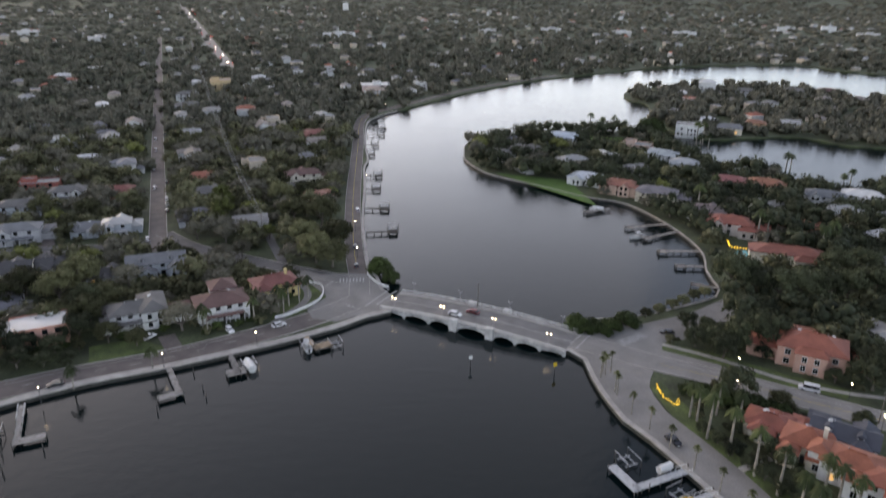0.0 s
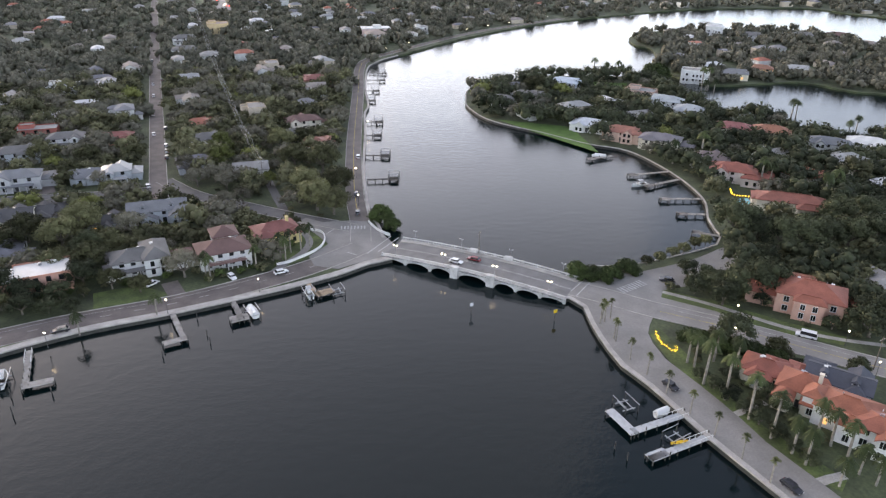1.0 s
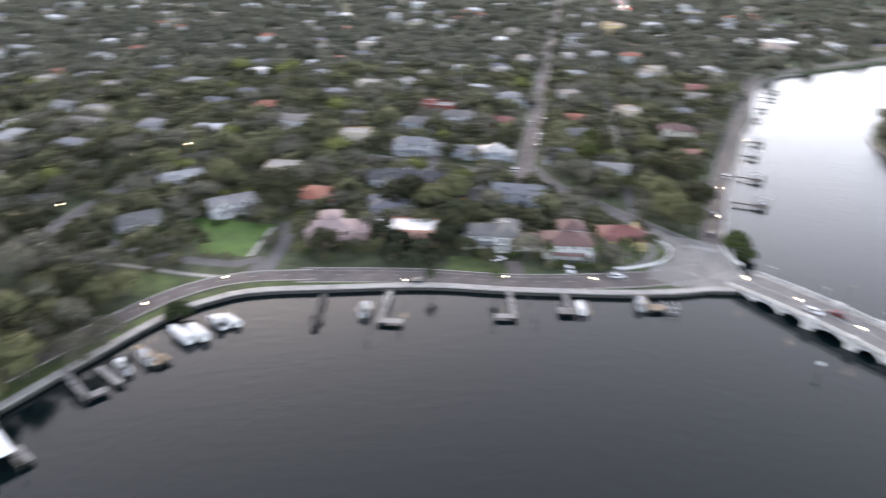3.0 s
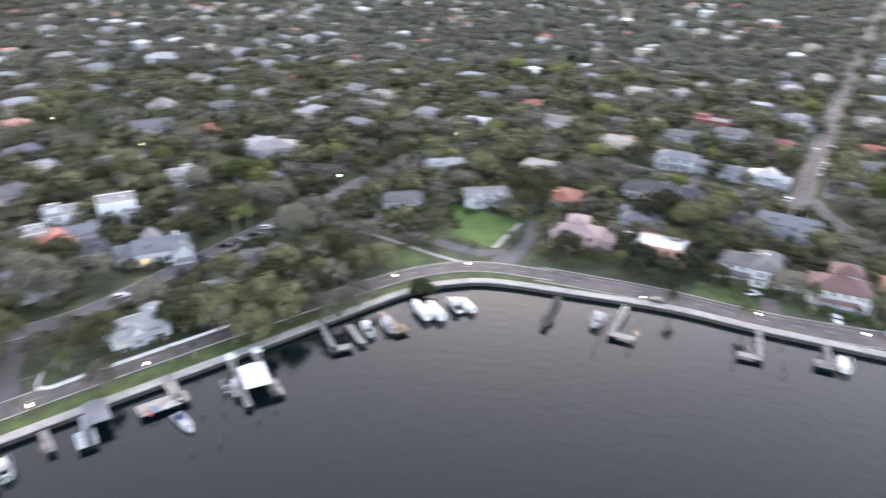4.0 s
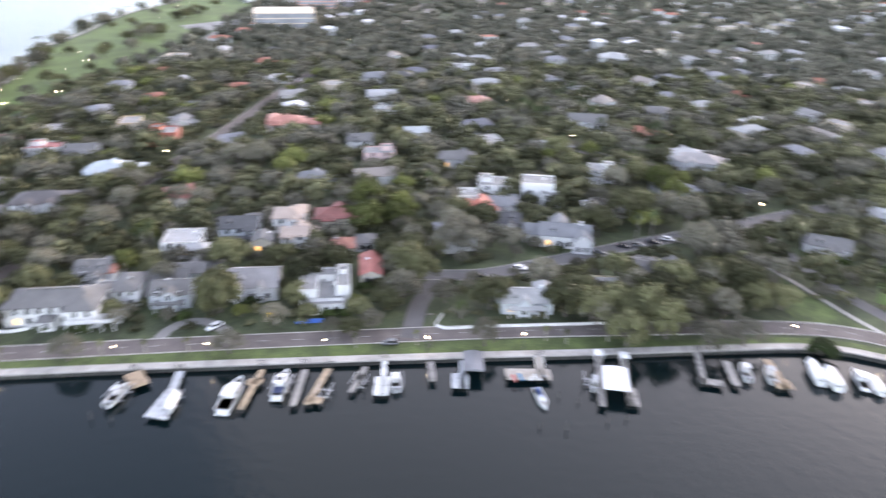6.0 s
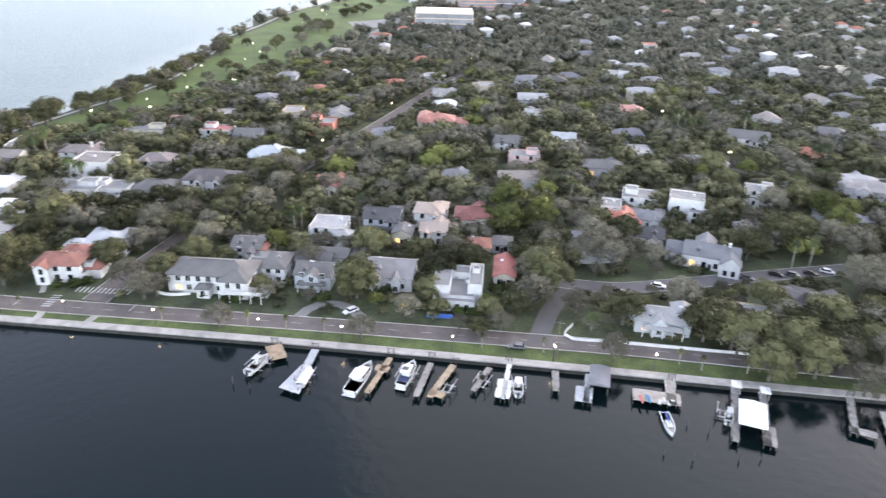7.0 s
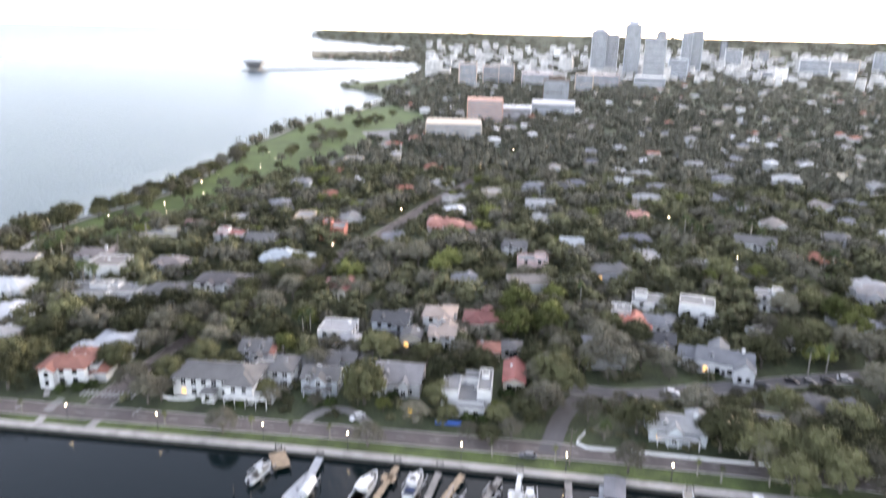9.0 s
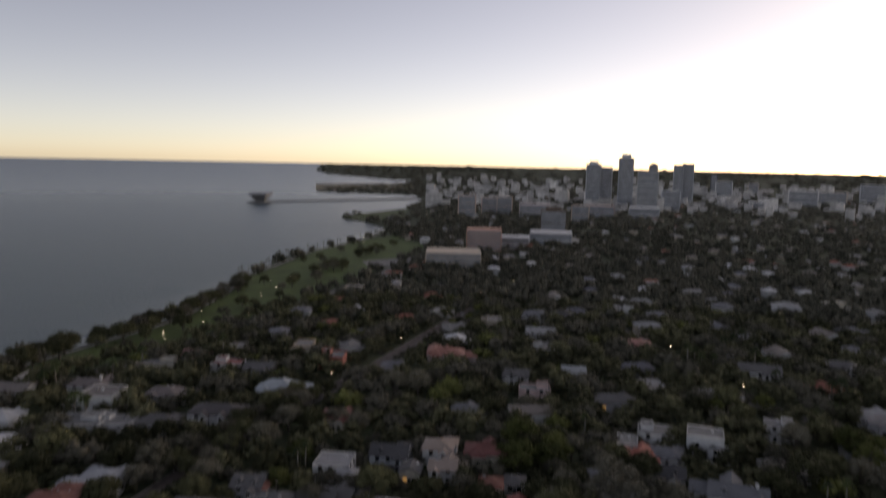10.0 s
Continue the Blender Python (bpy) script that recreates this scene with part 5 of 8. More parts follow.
house(169.6, 359.5, w=19.0, d=12, rz=-28, h=5.0, roof="hip", wall=CREAM, top=(0.24, 0.098, 0.060), cover="tile", label="house with a broad orange tile roof")
house(189.3, 338.1, w=19.0, d=11, rz=-28, h=5.4, roof="hip", wall=WHITE, top=(0.12, 0.13, 0.14), label="white house with a dark slate roof and lit door", lit=1)
house(209.3, 338.8, w=19.0, d=12, rz=-28, h=5.3, roof="hip", wall=WHITE, top=PALE, label="large white house with a white roof")
house(132.4, 421.7, w=19.0, d=12, rz=-28, h=5.6, roof="hip", wall=WHITE, top=(0.30, 0.33, 0.34), label="white mansion with lit windows on the canal", lit=3)
house(139.8, 401.3, w=15.4, d=12, rz=-28, h=5.3, roof="hip", wall=WHITE, top=(0.30, 0.32, 0.33), label="white house with a pale grey roof on the canal")
house(123.5, 447.3, w=19.0, d=12, rz=-28, h=5.6, roof="flat", wall=(0.52, 0.38, 0.32), top=PALE, label="terracotta modern house with a white flat roof")
house(78.7, 469.9, w=19.0, d=12, rz=-28, h=5.8, roof="hip", wall=(0.55, 0.58, 0.62), top=(0.40, 0.45, 0.50), label="pale blue house with a metal hip roof on the point")
house(34.6, 424.6, w=14.0, d=10, rz=-28, h=4.6, roof="hip", wall=WHITE, top=GREY, label="white house on the tip of the point")
house(51.1, 436.1, w=19.0, d=10, rz=-28, h=4.6, roof="hip", wall=GREYW, top=GREY, label="grey-roofed house under trees on the point")
house(176.5, 505.7, w=19.0, d=12, rz=-20, h=7.4, roof="flat", wall=WHITE, top=PALE, label="white three-storey house with rounded balconies", wings=((-9, -3, -9, -5, 3.4, 0.4, "flat"), (-3, 6, -8, -5, 5.4, 0.4, "flat")), balcony=True)
house(206.8, 512.9, w=19.0, d=12, rz=-20, h=4.6, roof="hip", wall=CREAM, top=BLUEG, label="lit waterfront house on the island", lit=3)
house(233.1, 528.3, w=14.1, d=10, rz=-20, h=5.3, roof="hip", wall=(0.6, 0.36, 0.2), top=(0.24, 0.109, 0.071), cover="tile", label="orange stucco house on the island", lit=1)
house(263.0, 720.4, w=16.1, d=12, rz=-20, h=9, roof="hip", wall=WHITE, top=PALE, label="tall white house on the island")
house(259.5, 531.1, w=19.0, d=12, rz=-20, h=4.6, roof="hip", wall=WHITE, top=SILVER, label="pale waterfront house on the island")
house(338.6, 696.8, w=19.0, d=12, rz=-20, h=5.3, roof="hip", wall=CREAM, top=GREY, label="grey-roofed house among the island's trees")
house(288.5, 692.4, w=19.0, d=12, rz=-20, h=5.3, roof="hip", wall=GREYW, top=GREY, label="grey house among the island's trees")
house(372.4, 699.8, w=19.0, d=12, rz=-20, h=5.3, roof="hip", wall=CREAM, top=BROWN, label="brown-roofed house among the island's trees")

# ---------------------------------------------------------------- shore verge and markings
bm = bmesh.new()
ribbon(bm, line_w[:59], 2.4, 8.0, 1.33)
structure("verge_west", bm, LAWN, "strip of mown grass between walk and road", "lawn")
bm = bmesh.new()
ribbon(bm, line_w[58:78], 2.4, 5.6, 1.33)
structure("verge_curve", bm, LAWN, "narrow strip of grass by the shore road", "lawn")


def dashes(name, line, off, length, gap, w, z, material, label, s0=0.0, s1=1e9):
    """Painted lane marks, one piece each, under one Empty."""
    top = thing(name, label, "road marking", pose(0, 0, 0), kind="structure")
    s, k = 0.0, 0
    acc = [0.0]
    for a, b in zip(line, line[1:]):
        acc.append(acc[-1] + (b - a).length)

    def at(q):
        for i in range(len(acc) - 1):
            if acc[i + 1] >= q:
                u = (q - acc[i]) / max(1e-6, acc[i + 1] - acc[i])
                t = (line[i + 1] - line[i]).normalized()
                return line[i].lerp(line[i + 1], u) + Vector((-t.y, t.x)) * off
        return line[-1]
    q = s0
    while q < min(acc[-1], s1) - length and k < 120:
        n = max(1, int(length / 4))
        bm = bmesh.new()
        seg = [at(q + length * i / n) for i in range(n + 1)]
        ribbon(bm, seg, -w / 2, w / 2, z)
        part("mark", bm, material, top)
        q += length + gap
        k += 1
    return top


dashes("centre_marks", shore_line + shore_bend[1:], 0.0, 3.0, 6.0, 0.16, 1.375, ROADPAINT, "worn white dashed centre line", 40)
dashes("edge_marks", shore_line + shore_bend[1:], 2.9, 40.0, 0.4, 0.13, 1.372, ROADPAINT, "worn white edge line of the road", 250)
isle_line = smooth_line(ISLE_ROAD, 5.0)
dashes("lane_marks", isle_line, 2.4, 12.0, 0.5, 0.14, 1.40, ROADPAINT, "white lane line on the boulevard", 26)
dashes("lane_marks", isle_line, -0.2, 12.0, 0.5, 0.14, 1.40, YELLOWPAINT, "yellow centre line on the boulevard", 26)
dashes("lane_marks", smooth_line(NORTH_ROAD, 5.0), 0.0, 20.0, 0.5, 0.18, 1.39, YELLOWPAINT, "yellow centre line of the inlet road", 24)


def crossing(x, y, rz, n, length, w=0.5, gap=0.7, label="worn white bars of a pedestrian crossing", z=1.432):
    top = thing("crosswalk", label, "road marking", pose(x, y, 0, 0, 0, rz), kind="structure")
    for i in range(n):
        bm = bmesh.new()
        u = (i - n / 2) * (w + gap)
        box(bm, u, u + w, -length / 2, length / 2, z - 0.008, z)
        part("bar", bm, ROADPAINT, top)


crossing(-32.8, 236.4, 5, 8, 3.0, z=1.435)
crossing(59.0, 193.9, 35, 9, 3.4, z=1.435)
crossing(-164.1, -124.6, 95, 13, 3.2, w=0.55, gap=0.75, z=1.40)
crossing(-155.4, -135.9, 4, 6, 2.6, z=1.40)


def stripe(ax, ay, bx, by, w=0.35, z=1.436):
    bm = bmesh.new()
    ribbon(bm, [Vector((ax, ay)), Vector((bx, by))], -w / 2, w / 2, z)
    ob = part("stop_line", bm, ROADPAINT, None)
    tagged(ob, "worn white painted line on the junction", "road marking", kind="structure")


stripe(-25.8, 214.7, -18.8, 228.9, z=1.45)
stripe(-22.1, 216.2, -15.9, 228.0, z=1.45)
stripe(39.1, 190.0, 46.1, 199.9, z=1.45)
stripe(40.4, 187.2, 46.6, 196.9, z=1.45)
stripe(-42.1, 230.1, -39.6, 235.2)
stripe(-32.5, 215.4, -29.0, 213.3)
stripe(-154.9, -111.5, -159.1, -111.4, z=1.40)
stripe(-151.5, -144.8, -154.5, -144.8, z=1.40)

# paths and drives
def path(name, pts, w, label, material=CONCRETE, z=1.345):
    line = smooth_line(pts, 2.5)
    ROADS.append(([tuple(p) for p in line], w / 2 - 1.0))
    return structure(name, ribbon(bmesh.new(), line, -w / 2, w / 2, z), material, label, "path")


path("path_lawn", [(-170.3, 171.2), (-165.5, 160.1), (-160.3, 149.2)], 1.6, "pale concrete path beside the lawn")
path("path_corner", [(-200.5, 119.6), (-186.7, 124.0), (-169.8, 128.9), (-158.5, 133.2)], 1.8, "pale concrete path along the lawn street")
path("path_drive", [(-161.5, -64.2), (-165.5, -63.1), (-169.4, -60.2), (-170.0, -54.5), (-167.6, -50.4), (-164.5, -47.1)], 3.4, "curved grey driveway", PALEROAD)
path("path_villa", [(-170.2, -151.4), (-164.2, -144.5), (-159.5, -141.6)], 1.6, "curved white garden path")
path("path_quay_steps", [(67.8, 131.6), (72.9, 134.4), (77.0, 136.4)], 1.8, "pale garden path from the quay")
path("path_quay_garden", [(76.0, 109.8), (80.1, 111.4), (83.6, 112.4)], 2.2, "pale garden path to a villa")
path("path_isle_walk", [(66.3, 191.3), (80.0, 183.0), (96.5, 170.7), (108.0, 165.1), (119.9, 162.0)], 1.8, "pale concrete sidewalk on the isle")
path("path_verge_south", [(-151.0, -134.8), (-146.4, -133.9)], 2.2, "pale concrete path across the verge")
path("path_verge_north", [(-151.2, -119.0), (-147.1, -119.4)], 2.2, "pale concrete path across the verge")
path("drive_villa", [(-84.7, 192.5), (-80.1, 185.4), (-76.7, 180.3)], 5.0, "dark red brick driveway", BRICKROAD)
path("drive_round", [(-54.7, 199.1), (-52.4, 205.2), (-47.7, 214.7), (-46.7, 222.9), (-49.6, 230.0), (-53.9, 231.4)], 2.6, "curved grey garden drive", PALEROAD)
path("drive_brick", [(-170, 283.1), (-163.6, 271.7), (-160.5, 266.5)], 6.0, "wide red brick driveway", BRICKROAD)
path("lane_back", [(-155.2, 260.5), (-150, 247.7), (-143.8, 229.3)], 3.2, "narrow grey back lane", ASPHALT)
path("path_park", [(-290, -262), (-347, -253), (-415, -244), (-522, -260), (-570, -279), (-652, -278), (-774, -283), (-908, -262), (-1077, -270)], 2.4, "pale path along the bay shore")

# ---------------------------------------------------------------- docks, lifts and boats
Z_DECK = 1.25


def dock(ax, ay, bx, by, w=1.6, material=WOOD, label="grey weathered timber dock on piles", ends=(), rail=False):
    """A pier from the wall at a out to b, with end platforms (along from b, across from, to, length)."""
    a, b = Vector((ax, ay)), Vector((bx, by))
    L = (b - a).length
    ang = math.degrees(math.atan2(b.y - a.y, b.x - a.x))
    D = thing("dock", label, "dock", pose(a.x, a.y, 0, 0, 0, ang), "docks along the seawalls")

    def deck(x0, x1, y0, y1):
        bm = bmesh.new()
        box(bm, x0, x1, y0, y1, Z_DECK - 0.12, Z_DECK)
        part("deck", bm, material, D)
        n = max(2, int((x1 - x0) / 0.6))
        bm = bmesh.new()
        for i in range(n):
            u = x0 + (x1 - x0) * (i + 0.5) / n
            box(bm, u - 0.22, u + 0.22, y0 - 0.05, y1 + 0.05, Z_DECK, Z_DECK + 0.04)
        tagged(part("planks", bm, material, D), kind="stuff")
        for x in [x0 + 0.2 + k * (x1 - x0 - 0.4) / max(1, int((x1 - x0) / 3.2)) for k in range(max(1, int((x1 - x0) / 3.2)) + 1)]:
            for y in (y0 + 0.1, y1 - 0.1):
                bm = bmesh.new()
                tube(bm, (x, y, -2.0), (x, y, Z_DECK + random.choice((0.15, 0.8, 0.15))), 0.15, 0.14, 6)
                part("post", bm, PILE, D)
    deck(-0.6, L, -w / 2, w / 2)
    for along_, y0, y1, ln in ends:
        deck(L - along_, L - along_ + ln, y0, y1)
    if rail:
        for y in (-w / 2, w / 2):
            bm = bmesh.new()
            box(bm, 0, L * 0.4, y - 0.04, y + 0.04, Z_DECK + 0.95, Z_DECK + 1.03)
            for k in range(5):
                box(bm, L * 0.1 * k, L * 0.1 * k + 0.08, y - 0.04, y + 0.04, Z_DECK, Z_DECK + 1.0)
            part("rail", bm, WHITEPAINT, D)
    return D


def gate(x, y, rz):
    """The small gate frame at the root of a dock."""
    g = thing("dock_gate", "dark metal gate frame at the dock's root", "gate", pose(x, y, 1.5, 0, 0, rz))
    for u in (-0.8, 0.8):
        bm = bmesh.new()
        box(bm, u - 0.07, u + 0.07, -0.07, 0.07, 0, 1.8)
        part("post", bm, DARKMETAL, g)
    bm = bmesh.new()
    for k in range(7):
        box(bm, -0.7 + k * 0.22, -0.66 + k * 0.22, -0.02, 0.02, 0.1, 1.5)
    box(bm, -0.73, 0.73, -0.03, 0.03, 1.45, 1.55)
    part("leaf", bm, DARKMETAL, g)


def lift_frame(x, y, rz, w=3.6, l=5.0, label="white boat lift of beams on four piles"):
    g = thing("boat_lift", label, "boat lift", pose(x, y, 0, 0, 0, rz), "boat lifts")
    for sy in (-1, 1):
        for sx in (-1, 1):
            bm = bmesh.new()
            tube(bm, (sx * l / 2, sy * w / 2, -2), (sx * l / 2, sy * w / 2, 2.2), 0.12, 0.11, 6)
            part("post", bm, PILE, g)
        bm = bmesh.new()
        box(bm, -l / 2 - 0.25, l / 2 + 0.25, sy * w / 2 - 0.07, sy * w / 2 + 0.07, 2.2, 2.34)
        part("beam", bm, METAL, g)
        bm = bmesh.new()
        box(bm, -l * 0.42, l * 0.42, sy * w * 0.24 - 0.08, sy * w * 0.24 + 0.08, 0.76, 0.9)
        part("bunk", bm, CANVAS, g)
    for sx in (-1, 1):
        bm = bmesh.new()
        box(bm, sx * l / 2 * 0.6 - 0.1, sx * l / 2 * 0.6 + 0.1, -w / 2, w / 2, 0.5, 0.75)
        part("cradle", bm, METAL, g)
    return g


def hull(bm, L, W, z0, z1, n=12):
    """A lofted hull, bow to +x, open deck on top."""
    rows = []
    for i in range(n + 1):
        u = i / n
        x = -L / 2 + L * u
        b = W / 2 * (1 - max(0.0, (u - 0.5) / 0.5) ** 2.2) * (0.9 + 0.1 * min(1, u * 4))
        sh = z1 + 0.35 * max(0.0, u - 0.45) ** 1.5 * (L / 6)
        rows.append([bm.verts.new(p) for p in ((x, 0, z0 + 0.5 * max(0, u - 0.7) ** 1.3), (x, b * 0.75, z0 + 0.25 + 0.5 * max(0, u - 0.7)), (x, b, sh), (x, b - min(0.18, b * 0.5), sh), (x, b - min(0.2, b * 0.6), sh - 0.3), (x, 0, sh - 0.3))])
    for a, c in zip(rows, rows[1:]):
        for k in range(5):
            bm.faces.new((a[k], c[k], c[k + 1], a[k + 1]))
    geom = bm.faces[:] + bm.verts[:] + bm.edges[:]
    ret = bmesh.ops.duplicate(bm, geom=geom)
    for v in ret["geom"]:
        if isinstance(v, bmesh.types.BMVert):
            v.co.y *= -1
    bmesh.ops.remove_doubles(bm, verts=bm.verts, dist=0.002)
    st = [v for v in bm.verts if abs(v.co.x + L / 2) < 1e-4]
    bmesh.ops.contextual_create(bm, geom=st)
    bmesh.ops.recalc_face_normals(bm, faces=bm.faces)
    return bm


def boat(x, y, rz, L=7.0, W=2.5, z=0.0, kind="open", label="white open motor boat", top=CANVAS):
    """A boat, bow to local +x: open, cabin, cruiser, sail or covered."""
    B = thing("boat", label, "boat", pose(x, y, z, 0, 0, rz))
    part("hull", hull(bmesh.new(), L, W, -0.35, 0.95 if L < 9 else 1.5), GELCOAT, B, smooth=False)
    zd = 0.65 if L < 9 else 1.2
    bm = bmesh.new()
    rows = []
    for i in range(11):
        u = 0.03 + 0.9 * i / 10
        q = W / 2 * (1 - max(0.0, (u - 0.5) / 0.5) ** 2.2) * 0.98 - 0.24
        z1 = zd + 0.03 + 0.35 * max(0.0, u - 0.45) ** 1.5 * (L / 6)
        rows.append([bm.verts.new((-L / 2 + L * u, e * max(0.02, q), z1)) for e in (-1, 1)])
    for a, c in zip(rows, rows[1:]):
        bm.faces.new((a[0], c[0], c[1], a[1]))
    bmesh.ops.solidify(bm, geom=bm.faces[:], thickness=0.03)
    part("deck", bm, BOATDECK, B)
    if kind in ("open", "cabin"):
        bm = bmesh.new()
        box(bm, -0.5, 0.7, -0.45, 0.45, zd, zd + 1.0)
        bmesh.ops.bevel(bm, geom=bm.edges[:], offset=0.12, segments=2, affect="EDGES")
        part("console", bm, GELCOAT, B)
        bm = bmesh.new()
        box(bm, 0.55, 0.72, -0.4, 0.4, zd + 1.0, zd + 1.4)
        part("windscreen", bm, GLASS, B)
        for i, sy in enumerate((-0.55, 0.55)):
            bm = bmesh.new()
            tube(bm, (0, sy, zd), (0, sy, zd + 2.0), 0.035, 0.035, 5)
            part("top_post", bm, METAL, B)
        bm = bmesh.new()
        box(bm, -1.3, 1.0, -W * 0.34, W * 0.34, zd + 2.0, zd + 2.1)
        bmesh.ops.bevel(bm, geom=bm.edges[:], offset=0.04, segments=1, affect="EDGES")
        part("top", bm, top, B, "canvas sun top")
        bm = bmesh.new()
        box(bm, -L / 2 - 0.5, -L / 2 + 0.05, -0.25, 0.25, 0.0, 1.35)
        bmesh.ops.bevel(bm, geom=bm.edges[:], offset=0.1, segments=2, affect="EDGES")
        part("outboard_motor", bm, DARKMETAL, B)
        bm = bmesh.new()
        box(bm, -L * 0.42, -L * 0.34, -W * 0.36, W * 0.36, zd, zd + 0.45)
        part("stern_seat", bm, CANVAS, B)
    elif kind == "cruiser":
        bm = bmesh.new()
        box(bm, -L * 0.18, L * 0.3, -W * 0.36, W * 0.36, zd, zd + 1.5)
        for v in bm.verts:
            if v.co.z > zd + 1:
                v.co.x = v.co.x * 0.7 - 0.4
                v.co.y *= 0.85
        bmesh.ops.bevel(bm, geom=bm.edges[:], offset=0.2, segments=2, affect="EDGES")
        part("cabin", bm, GELCOAT, B)
        bm = bmesh.new()
        box(bm, -L * 0.13, L * 0.2, -W * 0.37, W * 0.37, zd + 0.7, zd + 1.15)
        part("cabin_window", bm, GLASS, B)
        bm = bmesh.new()
        box(bm, -L * 0.3, L * 0.02, -W * 0.34, W * 0.34, zd + 2.1, zd + 2.2)
        part("top", bm, GELCOAT, B, "white hard top over the helm")
        if top != GELCOAT:
            bm = bmesh.new()
            box(bm, -L * 0.40, -L * 0.20, -W * 0.36, W * 0.36, zd + 0.05, zd + 0.30)
            part("cockpit", bm, top, B)
            bm = bmesh.new()
            box(bm, -L * 0.2, -L * 0.06, -W * 0.24, W * 0.24, zd + 2.2, zd + 2.24)
            part("roof_hatch", bm, GLASS, B)
        for sx in (-L * 0.28, L * 0.0):
            for sy in (-W * 0.3, W * 0.3):
                bm = bmesh.new()
                tube(bm, (sx, sy, zd), (sx, sy, zd + 2.1), 0.04, 0.04, 5)
                part("top_post", bm, METAL, B)
        bm = bmesh.new()
        box(bm, L * 0.22, L * 0.36, -W * 0.16, W * 0.16, zd + 0.25, zd + 0.5)
        part("hatch", bm, GLASS, B)
        bm = bmesh.new()
        box(bm, -L / 2 - 0.7, -L / 2 + 0.1, -W * 0.4, W * 0.4, 0.15, 0.3)
        part("swim_platform", bm, GELCOAT, B)
    elif kind == "sail":
        bm = bmesh.new()
        box(bm, -L * 0.1, L * 0.2, -W * 0.25, W * 0.25, zd, zd + 0.55)
        bmesh.ops.bevel(bm, geom=bm.edges[:], offset=0.12, segments=2, affect="EDGES")
        part("cabin", bm, GELCOAT, B)
        bm = bmesh.new()
        tube(bm, (-L * 0.4, 0, zd + 0.8), (L * 0.1, 0, zd + 0.8), 0.16, 0.14, 6)
        part("boom_cover", bm, BLUETARP, B, "blue sail cover on the boom")
    elif kind == "covered":
        bm = bmesh.new()
        box(bm, -L * 0.46, L * 0.3, -W * 0.46, W * 0.46, zd + 0.2, zd + 1.1)
        for v in bm.verts:
            if v.co.z > zd + 1:
                v.co.y *= 0.35
        part("cover", bm, GELCOAT, B, "white canvas boat cover")
    return B


def boathouse(x, y, rz, l, w, h, material, label):
    """A roof on posts over a boat berth."""
    b = thing("boathouse", label, "boathouse", pose(x, y, 0, 0, 0, rz))
    for sx in (-1, 0, 1):
        for sy in (-1, 1):
            bm = bmesh.new()
            tube(bm, (sx * (l / 2 - 0.3), sy * (w / 2 - 0.2), -2), (sx * (l / 2 - 0.3), sy * (w / 2 - 0.2), h), 0.15, 0.14, 6)
            part("post", bm, PILE, b)
    bm = bmesh.new()
    hip(bm, -l / 2, l / 2, -w / 2, w / 2, h, 0.55, 0.25, ridge=0.2)
    bmesh.ops.recalc_face_normals(bm, faces=bm.faces)
    part("roof", bm, material, b)
    for sy in (-1, 1):
        bm = bmesh.new()
        box(bm, -l / 2, l / 2, sy * w / 2 - 0.1, sy * w / 2 + 0.1, h - 0.45, h - 0.24)
        part("beam", bm, WOOD, b)
    return b


def mooring(x, y, h=1.9):
    bm = bmesh.new()
    tube(bm, (0, 0, -2), (0.05, 0, h), 0.17, 0.13, 7)
    ob = part("mooring_pile", bm, PILE, None)
    ob.location = (x, y, 0)
    tagged(ob, "dark weathered mooring pile standing in the water", "pile", "mooring piles")


# by the bridge
dock(-107.3, 153.7, -100.3, 138.8, 1.5, ends=((1.6, -1.0, 6.2, 2.6),), rail=True)
boat(-107.6, 141.8, 111, 7.5, 2.6, 0.6, "open", "white motor boat hoisted beside a dock")
lift_frame(-107.8, 142.0, 111)
dock(-76.7, 172.9, -69.4, 160.6, 1.5, ends=((1.6, -5.5, 1.0, 2.4),))
dock(-62.5, 182.4, -56.6, 170.9, 1.6, ends=((3.2, -3.0, 2.2, 3.6),))
boat(-55.0, 176.2, 121, 7.0, 2.6, 0.5, "covered", "white motor boat under a white cover")
lift_frame(-55.0, 176.1, 121, 3.4, 4.6)
dock(-43.7, 195.9, -36.9, 185.2, 1.4, TAN, "tan timber dock with a square platform", ends=((3.2, 0.0, 5.0, 3.2),))
boat(-40.6, 187.1, 115, 6.0, 2.3, 0.5, "open", "small motor boat hanging on a lift")
lift_frame(-40.7, 187.6, 115, 3.2, 4.6)
lift_frame(-32.3, 189.3, 115, 3.6, 4.4, "empty white boat lift beside a tan dock")
# the quay
dock(56.6, 131.9, 42.6, 125.3, 1.9, CANVAS, "pale grey dock with a long head", ends=((1.4, -8.5, 1.0, 2.4),), rail=True)
lift_frame(43.5, 135.4, -67, 3.6, 5.0)
boat(51.4, 132.3, 28, 4.6, 1.8, 0.8, "covered", "small white boat beside a dock")
dock(59.6, 124.2, 44.4, 116.6, 1.7, CANVAS, "pale grey dock with a wide head", ends=((5.0, -1.6, 1.0, 5.0),), rail=True)
lift_frame(52.1, 124.1, 32, 3.6, 4.6)
bm = bmesh.new()
hull(bm, 4.2, 0.8, -0.1, 0.2)
ob = part("kayak", bm, YELLOW, None)
ob.matrix_basis = pose(52.2, 121.7, 1.45, 0, 0, 15)
tagged(ob, "yellow plastic kayak lying on a dock", "kayak")
